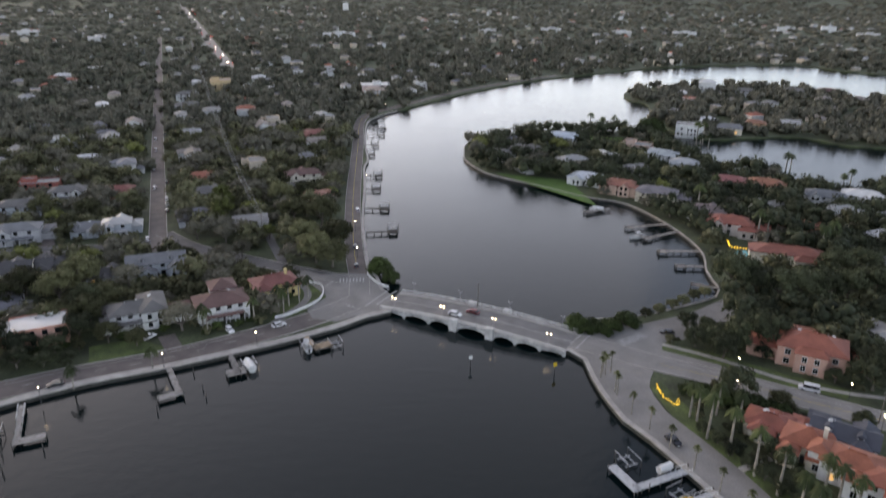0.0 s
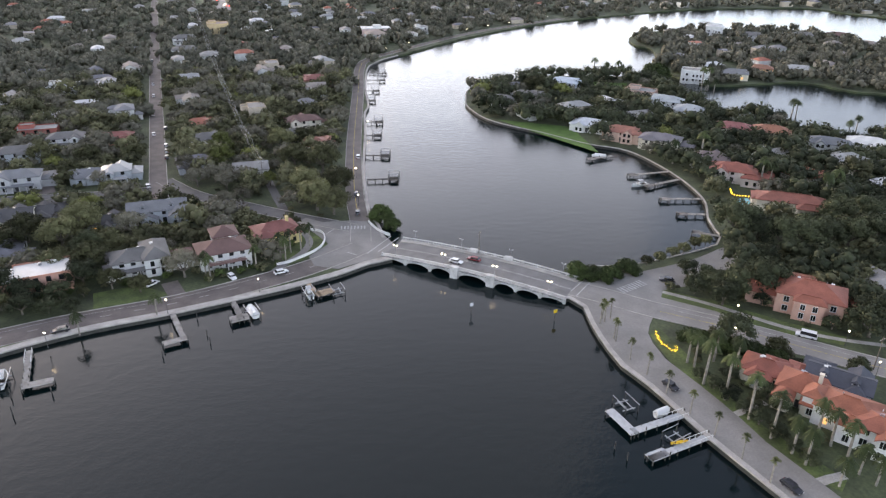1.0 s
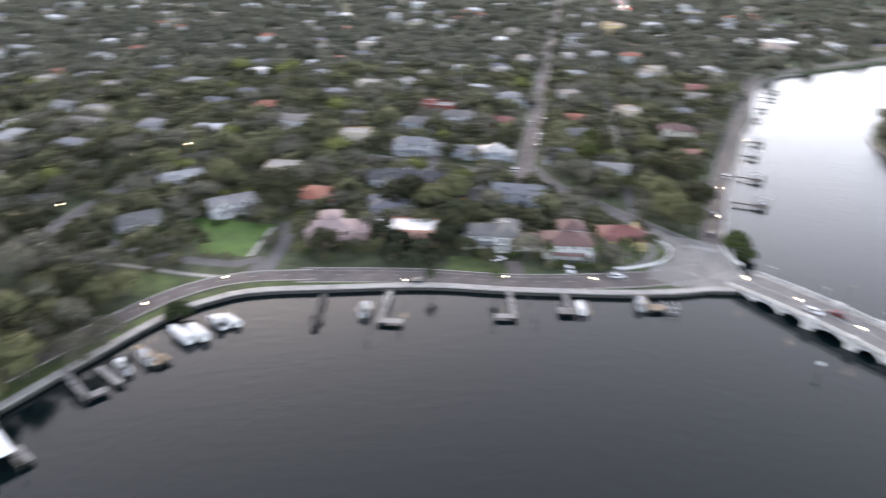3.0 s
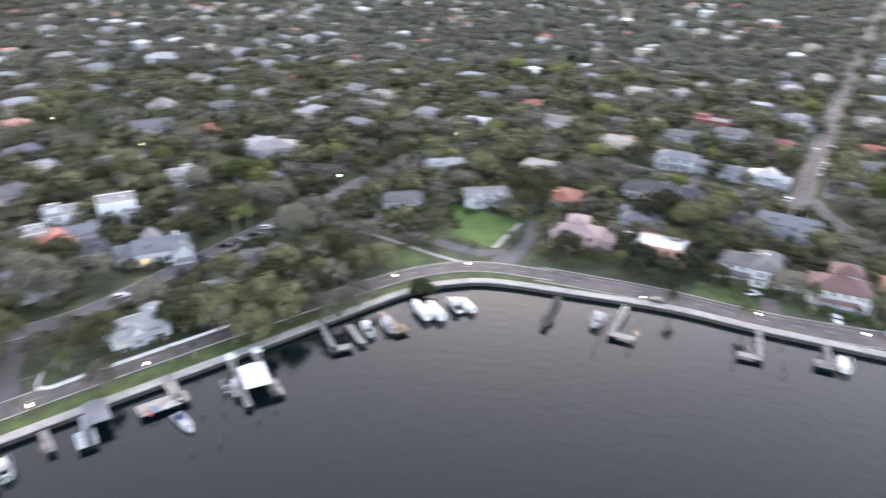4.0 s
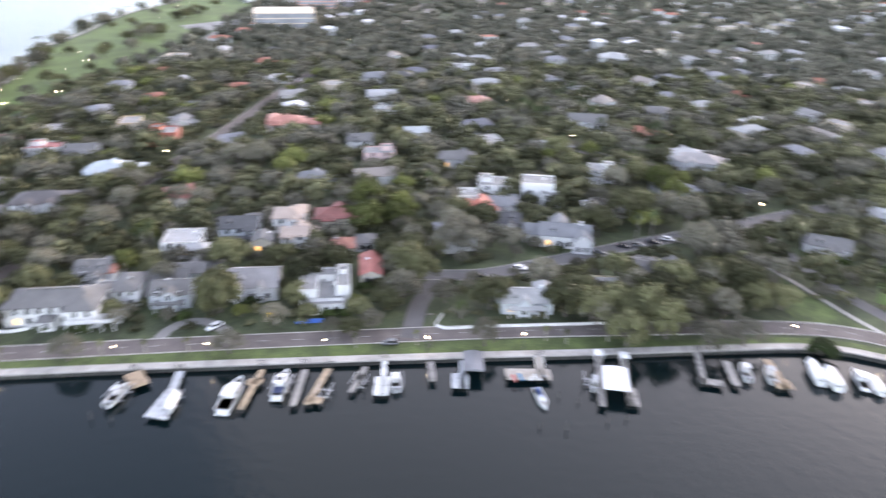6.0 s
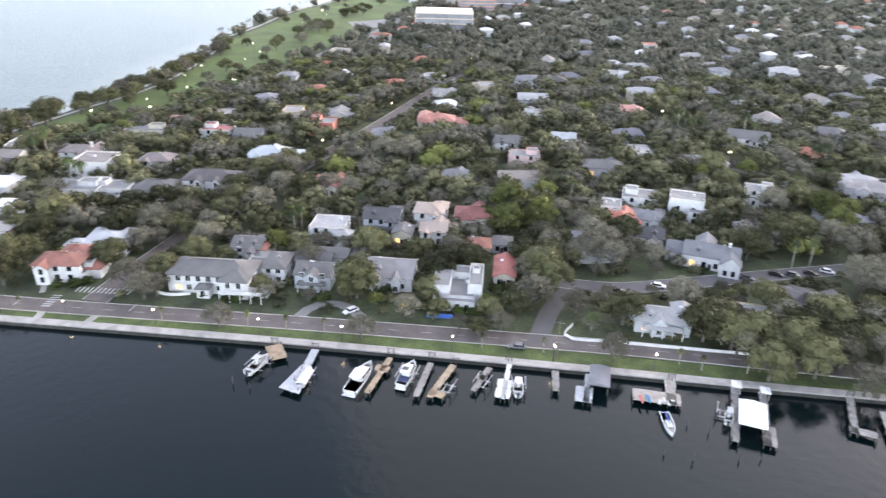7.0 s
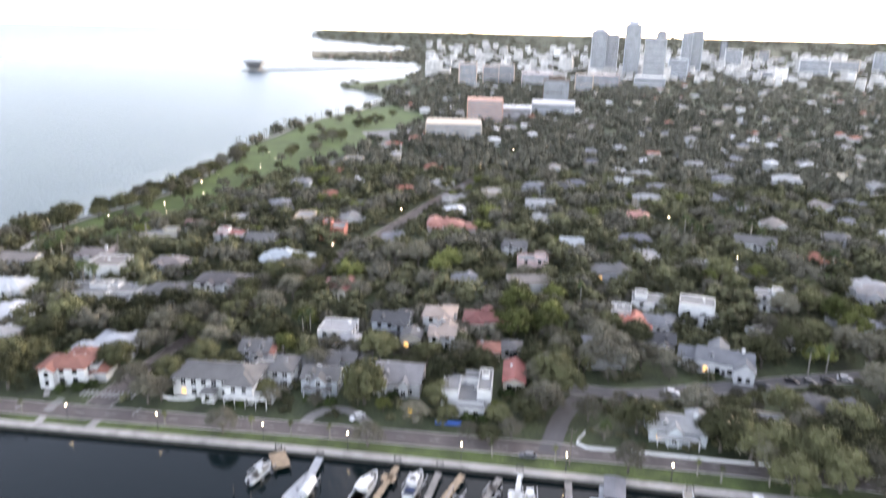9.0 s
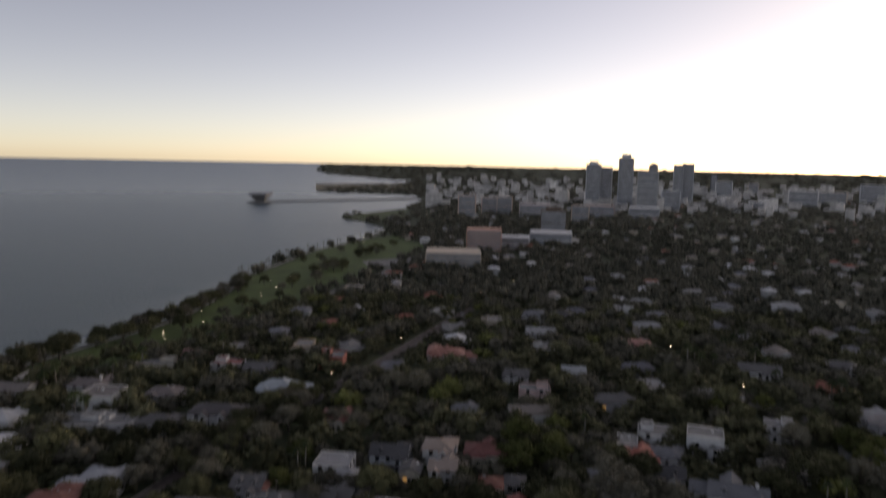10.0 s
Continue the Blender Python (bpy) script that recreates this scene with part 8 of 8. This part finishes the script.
def scatter(seed, n, a0, a1, r0, r1, power=None):
    """Random places on land seen from the hovering eye: rows of distance, x, y and the land they are on."""
    g = np.random.default_rng(seed)
    a = np.radians(g.uniform(a0, a1, n))
    u = g.random(n)
    r = r0 * (r1 / r0) ** u if power is None else r0 + (r1 - r0) * u ** power
    x, y = -r * np.sin(a), r * np.cos(a)
    on = np.where(in_poly(POLY_W, x, y), 1, np.where(in_poly(POLY_E, x, y), 2, np.where(in_poly(POLY_I, x, y), 3, 0)))
    for o in LAWNS + PAVED:
        on[in_poly(o, x, y)] = 0
    k = on > 0
    return list(zip(r[k].tolist(), x[k].tolist(), y[k].tolist(), on[k].tolist()))


for ln in (line_w, line_n, line_e, line_p, line_i, [Vector(p) for p in BAY[-12:]]):
    for p, q in zip(ln, list(ln)[1:]):
        n = max(1, int((q - p).length / 4))
        for i in range(n):
            o = p.lerp(q, i / n)
            for u in range(-5, 6):
                for v in range(-5, 6):
                    d = math.hypot(u, v) * CELL
                    if d < 15.5:
                        key = (int(o.x // CELL) + u, int(o.y // CELL) + v)
                        shore.add((key, d < 5.0))
for ln, hw in ROADS:
    for p, q in zip(ln, ln[1:]):
        n = max(1, int(math.dist(p, q) / CELL))
        for i in range(n):
            x, y = p[0] + (q[0] - p[0]) * i / n, p[1] + (q[1] - p[1]) * i / n
            k = int((hw + 1.0) / CELL) + 1
            for u in range(-k, k + 1):
                for v in range(-k, k + 1):
                    if math.hypot(u, v) * CELL < hw + 1.2:
                        taken.add((int(x // CELL) + u, int(y // CELL) + v))


def clear(x, y, m=0):
    if (int(x // CELL), int(y // CELL)) in taken:
        return False
    if m and any((int((x + m * a) // CELL), int((y + m * b) // CELL)) in taken for a, b in ((1, 0), (-1, 0), (0, 1), (0, -1))):
        return False
    return True


house_grid = {}


def note_house(x, y, w, sk):
    house_grid.setdefault((int(x // 40), int(y // 40)), []).append((x, y, w, sk))


for x, y, rz, w, h, sk in HOUSES:
    note_house(x, y, w, sk)


def houses_near(x, y):
    c = (int(x // 40), int(y // 40))
    for i in (-1, 0, 1):
        for j in (-1, 0, 1):
            yield from house_grid.get((c[0] + i, c[1] + j), ())


WALLS = [(0.54, 0.54, 0.52), (0.55, 0.54, 0.50), (0.42, 0.43, 0.44), (0.50, 0.43, 0.34), (0.64, 0.63, 0.62), (0.38, 0.36, 0.33)]
TOPS = [("shingle", (0.18, 0.18, 0.19)), ("shingle", (0.24, 0.23, 0.22)), ("shingle", (0.13, 0.13, 0.145)), ("shingle", (0.27, 0.27, 0.265)), ("shingle", (0.30, 0.29, 0.28)), ("tile", (0.30, 0.10, 0.065)), ("shingle", (0.22, 0.19, 0.17)), ("seam", (0.50, 0.50, 0.50))]
protos = []
# blocks that hold trees alone
WOODED = ([(-313, 155), (-271, 201), (-200, 142), (-162, 90), (-168, 70)], [(-80, 239), (-35, 243), (-44, 327), (-88, 332)], [(88, 209), (105, 251), (171, 253), (148, 211)], [(-256, -76), (-313, -92), (-331, -23), (-270, -18)])
spots = []
for r, x, y, on in scatter(7, 40000, -36, 136, 190, 2600, 0.8):
    if len(spots) >= 1500:
        break
    if any(inside(o, x, y) for o in WOODED) or not clear(x, y, 8) or ((int(x // CELL), int(y // CELL)), False) in shore or ((int(x // CELL), int(y // CELL)), True) in shore:
        continue
    if any((x - p) ** 2 + (y - q) ** 2 < ((17.0 if r < 380 else 16.0) + s * 0.5) ** 2 for p, q, s, sk in houses_near(x, y)):
        continue
    if r > 400 and rng.random() < min(0.8, 0.42 + (r - 400) / 2200):
        continue
    note_house(x, y, 14, 0.5)
    spots.append((r, x, y, (21 if y > 120 else 98) + rng.choice((0, 180, 90, 270)) + rng.uniform(-4, 4)))
spots.sort()
for k, (r, x, y, rz) in enumerate(spots[:110]):
    i = k % 10
    if k < 10:
        c, t = TOPS[i % 8]
        w, d, h = 13 + 1.3 * (i % 4), 9.5 + 0.8 * (i % 3), 3.4 if i % 3 else 6.0
        word = {"shingle": "grey shingle", "seam": "pale metal", "tile": "red tile"}[c]
        pr = house(x, y, rz, w, d, h, ("hip", "gable", "hip", "hip", "flat")[i % 5] if c != "tile" else "hip", WALLS[i % 6], t, f"pale neighbourhood house with a {word} roof among trees", cover=c, wings=((-w / 2, -w / 2 + 6, -d / 2 - 4, -d / 2 + 0.5, 3.1, 1.3), (w * 0.05, w * 0.4, d * 0.1, d / 2 + 3.5, h * 0.92, 1.5)), detail=0)
        windows(pr, 0, w * 0.6, 1.0, 2, at=-d / 2, x0=w * 0.18)
        protos.append(pr)
    else:
        copy_thing(protos[i], pose(x, y, land_z(x, y) - 0.05, 0, 0, rz))
# past those: small far houses in one mass
slots = [paint("stucco", WALLS[0]), paint("stucco", WALLS[3])] + [paint(*t) for t in TOPS]
V, Fs, Ms = [], [], []
for r, x, y, rz in spots[110:]:
    w, d, h, z = rng.uniform(9, 16), rng.uniform(8, 11), rng.choice((3.4, 3.6, 6.0)), land_z(x, y)
    m = pose(x, y, z, 0, 0, rz)
    b = len(V)
    rs, ti = d * 0.22, 2 + rng.randrange(8)
    flat = rng.random() < 0.18
    V += [(m @ Vector(p))[:] for p in ((-w / 2, -d / 2, -1), (w / 2, -d / 2, -1), (w / 2, d / 2, -1), (-w / 2, d / 2, -1), (-w / 2, -d / 2, h), (w / 2, -d / 2, h), (w / 2, d / 2, h), (-w / 2, d / 2, h))]
    Fs += [(b, b + 1, b + 5, b + 4), (b + 1, b + 2, b + 6, b + 5), (b + 2, b + 3, b + 7, b + 6), (b + 3, b, b + 4, b + 7)]
    Ms += [0 if ti % 2 else 1] * 4
    c = len(V)
    o = 0.5
    V += [(m @ Vector(p))[:] for p in ((-w / 2 - o, -d / 2 - o, h), (w / 2 + o, -d / 2 - o, h), (w / 2 + o, d / 2 + o, h), (-w / 2 - o, d / 2 + o, h), (-w / 2 + d * 0.4, 0, h + (0.3 if flat else rs)), (w / 2 - d * 0.4, 0, h + (0.3 if flat else rs)))]
    Fs += [(c, c + 1, c + 5, c + 4), (c + 1, c + 2, c + 5), (c + 2, c + 3, c + 4, c + 5), (c + 3, c, c + 4)]
    Ms += [ti] * 4
me = pydata("far_houses", V, Fs)
for m in slots:
    me.materials.append(m)
me.polygons.foreach_set("material_index", Ms)
tagged(part_data("far_houses", me, None, None), "many small pale far houses between the trees", "houses", kind="stuff")

# ---------------------------------------------------------------- trees among the houses
grid = {}
near_shore = [tuple(p) for p in line_w[::3]]


def spaced(x, y, m):
    c = (int(x // 8), int(y // 8))
    for i in range(c[0] - 1, c[0] + 2):
        for j in range(c[1] - 1, c[1] + 2):
            for a, b, q in grid.get((i, j), ()):
                if (a - x) ** 2 + (b - y) ** 2 < (m + q) ** 2 / 4:
                    return False
    return True


def on_house(x, y, q=3.0):
    """Keeps trees off the houses and off the open side of their fronts."""
    for a, b, w, sk in houses_near(x, y):
        dx, dy = x - a, y - b
        if dx * dx + dy * dy < (0.36 * w + 0.75 * q) ** 2:
            return True
        r = math.hypot(a, b)
        f, g = -(dx * a + dy * b) / r, abs(dx * b - dy * a) / r
        if 0 < f < w * 0.42 + (2 + 1.1 * q) * sk and g < w * 0.36 + 0.5 * q * sk:
            return True
    return False


tree_spots = []
# yards with low planting alone, open to the water
LOW = ([(-195, 13), (-224, 109), (-203, 101), (-188, 54), (-187, 26), (-179, 13)], [(-136, 191), (-115, 193), (-100, 176), (-120, 162)], [(-331, -104), (-476, -66), (-476, -40), (-331, -80)], [(61, 168), (91, 154), (109, 142), (95, 104), (64, 104)])


def plant(rows):
    """Trees that have a known place: x, y, kind and size."""
    for x, y, k, s in rows:
        # trees on the isle take the crowns darkened for dim light
        k = 10 + k % 2 if x > 60 else k
        grid.setdefault((int(x // 8), int(y // 8)), []).append((x, y, 7.4 * s))
        tree_spots.append((0.0, x, y, s, k))


plant(((-162, -111, 6, 1), (-164, -108, 6, 0.8), (-168, -35, 7, 0.8), (-178, -30, 1, 0.8), (-162, -19, 6, 0.6), (-162, -14, 0, 0.6), (-165, -8, 7, 0.65), (-172, -12, 0, 0.7), (-175, -4, 0, 0.9), (-178, 0, 7, 1.1), (-196, 2, 0, 1.2), (-206, -4, 0, 1), (-214, 4, 7, 1), (-213, 17, 6, 1.2), (-210, 24, 6, 1.2), (-216, 30, 7, 1), (-235, 14, 6, 1)))
plant(((-215, 37, 7, 0.9), (-229, -12, 4, 1.4), (-237, -19, 4, 0.9), (-234, -2, 5, 1.2), (-243, 6, 7, 1), (-224, 69, 0, 1.1), (-236, 81, 1, 1.2), (-243, 90, 0, 1.2), (-240, 99, 7, 1.1), (-233, 105, 7, 1.3), (-210, 100, 6, 1.3), (-256, 108, 5, 1.2), (-266, 105, 5, 1.3), (-269, 115, 5, 1), (-276, 99, 1, 1.2), (-268, 87, 6, 1.2), (-249, 76, 6, 1)))
plant(((-300, 65, 4, 0.9), (-309, 72, 0, 1.2), (-296, 75, 0, 1), (-313, 88, 5, 1), (-298, 57, 0, 1), (-254, -84, 6, 1.1), (-249, -92, 0, 1), (-253, -75, 6, 1), (-297, -71, 6, 1.3), (-299, -61, 7, 1.2), (-300, -77, 6, 1), (-309, -55, 7, 1.1), (-309, -39, 0, 1.1), (-278, -26, 0, 1), (-282, -12, 6, 1.1), (-276, -4, 6, 1), (-169, -161, 0, 1.2)))
plant(((-174, -157, 0, 1.2), (-189, -162, 1, 1), (-192, -173, 0, 1), (-203, -166, 0, 1.2), (-161, -155, 1, 1.1), (-227, -185, 7, 1), (-179, -131, 0, 1), (-199, -140, 0, 1.1), (-177, -134, 1, 0.8), (-192, -129, 6, 1), (-202, -129, 6, 1.2), (-213, -124, 6, 1.2), (-197, -108, 6, 1), (-221, -112, 6, 1.1), (-229, -103, 6, 1.2), (-247, -101, 6, 1.2), (-210, -93, 1, 0.9)))
plant(((-222, -86, 4, 1), (-213, -157, 0, 1), (-218, -147, 0, 1.1), (-226, -140, 0, 1), (-126, 225, 0, 1.3), (-129, 216, 1, 1.2), (-112, 212, 0, 1.1), (-143, 220, 0, 1.1), (-144, 211, 0, 1.2), (-122, 197, 0, 1), (-121, 179, 10, 0.8), (-128, 180, 11, 0.9), (-113, 181, 10, 0.7), (-110, 226, 6, 1.1), (-81, 196, 6, 1.1), (-97, 247, 0, 0.8), (-84, 250, 7, 1)))
plant(((-79, 258, 7, 0.8), (-103, 277, 6, 1), (-112, 291, 6, 1), (-99, 299, 4, 1.2), (-90, 274, 6, 1), (-73, 279, 4, 0.7), (-49, 253, 0, 1.3), (-42, 249, 1, 1.2), (-57, 272, 0, 1.2), (-43, 272, 0, 1.2), (-54, 297, 0, 1.4), (-68, 305, 0, 1.2), (-78, 325, 1, 1.2), (-68, 333, 1, 1.2), (-160, 284, 0, 0.9), (-182, 304, 1, 1), (-143, 276, 6, 0.8)))
plant(((-133, 263, 0, 0.8), (-161, 305, 0, 1), (-140, 306, 0, 1.1), (105, 233, 0, 1.4), (111, 228, 1, 1.2), (117, 224, 7, 1.2), (125, 224, 0, 1.3), (133, 224, 7, 1.3), (141, 224, 0, 1.2), (152, 229, 0, 1.3), (106, 210, 0, 0.8), (78, 201, 6, 0.6), (82, 190, 0, 0.8), (77, 190, 0, 0.7), (88, 187, 7, 0.9), (83, 183, 0, 0.8), (120, 182, 0, 0.6)))
plant(((147, 244, 0, 1.2), (160, 248, 1, 1.2), (-119, 172, 11, 0.75), (-112, 173, 10, 0.6), (-105, 173, 11, 0.5), (-110, 190, 10, 0.9), (-111, 199, 0, 1.0), (-116, 207, 11, 1.0), (-91, 186, 0, 0.6)))
plant(((-176, 183, 1, 1.8), (-285, 148, 0, 1.2), (-257, 147, 7, 1.1), (-232, 119, 0, 1.2), (-215, 125, 1, 1), (-206, 99, 7, 1.2), (-189, 103, 0, 1), (-192, 119, 6, 0.9), (-182, 81, 0, 1.2), (-246, 169, 1, 1.2), (-252, 194, 0, 1.1), (-279, 177, 0, 1.2), (-216, 192, 1, 1.1), (-223, 213, 0, 1.2)))
plant([(64.5 + 1.9 * k, 146.0 - 4.4 * k, 10 + k % 2, 0.34 + 0.06 * (k % 3)) for k in range(8)])
plant([(-196 - 9.4 * k, -125.5 + 1.6 * k, (6, 0, 7, 1)[k % 4], 0.85 + 0.12 * (k % 3)) for k in range(10)])
plant([(-201 - 9.8 * k, -115.5 + 1.6 * k, (0, 6, 1)[k % 3], 0.8 + 0.1 * (k % 4)) for k in range(10)])
for r, x, y, on in scatter(8, 30000, -36, 136, 120, 520, 0.7):
    s = rng.choice((0.5, 0.65, 0.85, 1.0, 1.15) if r < 300 else (0.6, 0.8, 0.95, 1.1, 1.25)) * rng.uniform(0.9, 1.1)
    if any(inside(o, x, y) for o in LOW):
        s *= 0.42
    if on == 3 or not clear(x, y, 4.6 * s if y > 240 else 2.0 * s if r < 300 else 0) or not spaced(x, y, 7.4 * s) or on_house(x, y, (5.4 if r < 260 else 4.3) * s):
        continue
    key = (int(x // CELL), int(y // CELL))
    if (key, True) in shore or (on == 1 and x < -30 and y < 215 and near_line(near_shore, x, y) < 17.0 + 3.5 * s):
        continue
    grid.setdefault((int(x // 8), int(y // 8)), []).append((x, y, 7.4 * s))
    k = rng.choices(range(8), (5, 5, 5, 4, 1.0, 1.0, 3.4, 3.4))[0]
    tree_spots.append((r, x, y, s, 10 + k % 2 if on == 2 and rng.random() < 0.8 else k))
tree_spots.sort()
for r, x, y, s, k in tree_spots[:300]:
    tree(k, x, y, s)
for x, y, s in SHRUBS[:190]:
    if clear(x, y) and not any(inside(o, x, y) for o in PAVED):
        o = new("garden_shrub", TREE_KINDS[9][2])
        o.matrix_basis = pose(x, y, 1.2, 0, 0, random.uniform(0, 360)) @ Matrix.Diagonal((s, s, s, 1))
        tagged(o, "low rounded green shrub before a house", "shrub")
# the rest of the garden trees, in one mass for each kind of leaf
shapes = [(crown_arrays(70 + i, 5.4 + 0.25 * i, 7.8 + 0.3 * (i % 4), 1.6, 9, 27, 0.60, 0.68), LEAFMASS if i < 5 else LEAFBRIGHT if i < 6 else LEAFGREY if i < 8 else DEEPMASS) for i in range(12)]
mass = {}
for r, x, y, s, k in tree_spots[300:]:
    (v, tr), m = shapes[k]
    t = rng.uniform(0, 6.283)
    c, sn = math.cos(t), math.sin(t)
    w = v @ np.array([[c, sn, 0], [-sn, c, 0], [0, 0, rng.uniform(0.9, 1.1)]]) * s + np.array([x, y, 1.0])
    L = mass.setdefault(m.name, [m, [], [], 0])
    L[1].append(w), L[2].append(tr + L[3])
    L[3] += len(w)
for m, vs, ts, n in mass.values():
    tagged(part_data("garden_trees", fast_mesh("garden_trees", vs, ts), m, None), "mixed trees filling the gardens and streets", "trees", kind="stuff")

# low shrubs and hedges that fill the yards
sv, st = crown_arrays(90, 1.9, 2.2, 0.2, 6, 18, 0.30)
vs, ts, n = [], [], 0
for r, x, y, on in scatter(12, 5200, -36, 136, 130, 330, 0.75):
    if len(vs) > 950:
        break
    key = (int(x // CELL), int(y // CELL))
    if on == 3 or not clear(x, y) or (key, True) in shore or (on == 1 and x < -30 and y < 215 and (key, False) in shore):
        continue
    if any((x - a) ** 2 + (y - b) ** 2 < (0.42 * w + 0.6) ** 2 for a, b, w, sk in houses_near(x, y)):
        continue
    t, s = rng.uniform(0, 6.283), rng.uniform(0.5, 1.3)
    c, sn = math.cos(t), math.sin(t)
    vs.append(sv @ np.array([[c, sn, 0], [-sn, c, 0], [0, 0, rng.uniform(0.7, 1.2)]]) * s + np.array([x, y, 1.25]))
    ts.append(st + n)
    n += len(sv)
tagged(part_data("yard_shrubs", fast_mesh("yard_shrubs", vs, ts), LEAFMASS, None), "low green shrubs filling the yards", "shrubs", kind="stuff")

# far woods: one mass of crowns, their leaf colour paled for haze
nr = np.random.default_rng(3)
wood_shapes = [crown_arrays(120 + i, 1.0, 1.0, 0.12, 5, 9, 0.17, 0.82) for i in range(6)]
V, T, k = [], [], 0
for r, x, y, on in scatter(9, 27000, -42, 138, 420, 4850):
    if not clear(x, y) or ((int(x // CELL), int(y // CELL)), True) in shore:
        continue
    if r < 560 and not spaced(x, y, 6.0):
        continue
    if r < 1000 and on_house(x, y, 3.2):
        continue
    R = nr.uniform(4.4, 7.4) * max(1.0, r / 900)
    hh = nr.uniform(6.0, 10.0) * min(max(1.0, r / 1100), 1.25)
    base = land_z(x, y)
    if r < 1250:
        v, f = wood_shapes[nr.integers(6)]
        t = nr.uniform(0, 6.283)
        c, sn = math.cos(t), math.sin(t)
        v = v @ np.array([[c, sn, 0], [-sn, c, 0], [0, 0, 1]]) * np.array([R, R, hh]) + np.array([x, y, base - 0.5])
    else:
        v = np.vstack([ICO1[0] * np.array([R, R, hh * 0.42]) * q * nr.uniform(0.7, 1.2, (len(ICO1[0]), 1)) + np.array([x, y, base + hh * 0.5]) + nr.normal(size=3) * np.array([0.5, 0.5, 0.1]) * R for q in (0.75, 0.6)])
        f = np.vstack([ICO1[1], ICO1[1] + len(ICO1[0])])
    V.append(v), T.append(f + k)
    k += len(v)
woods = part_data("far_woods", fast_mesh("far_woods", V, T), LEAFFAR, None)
tagged(woods, "dull green tree canopy to the horizon, paled for haze", "woods", kind="stuff")
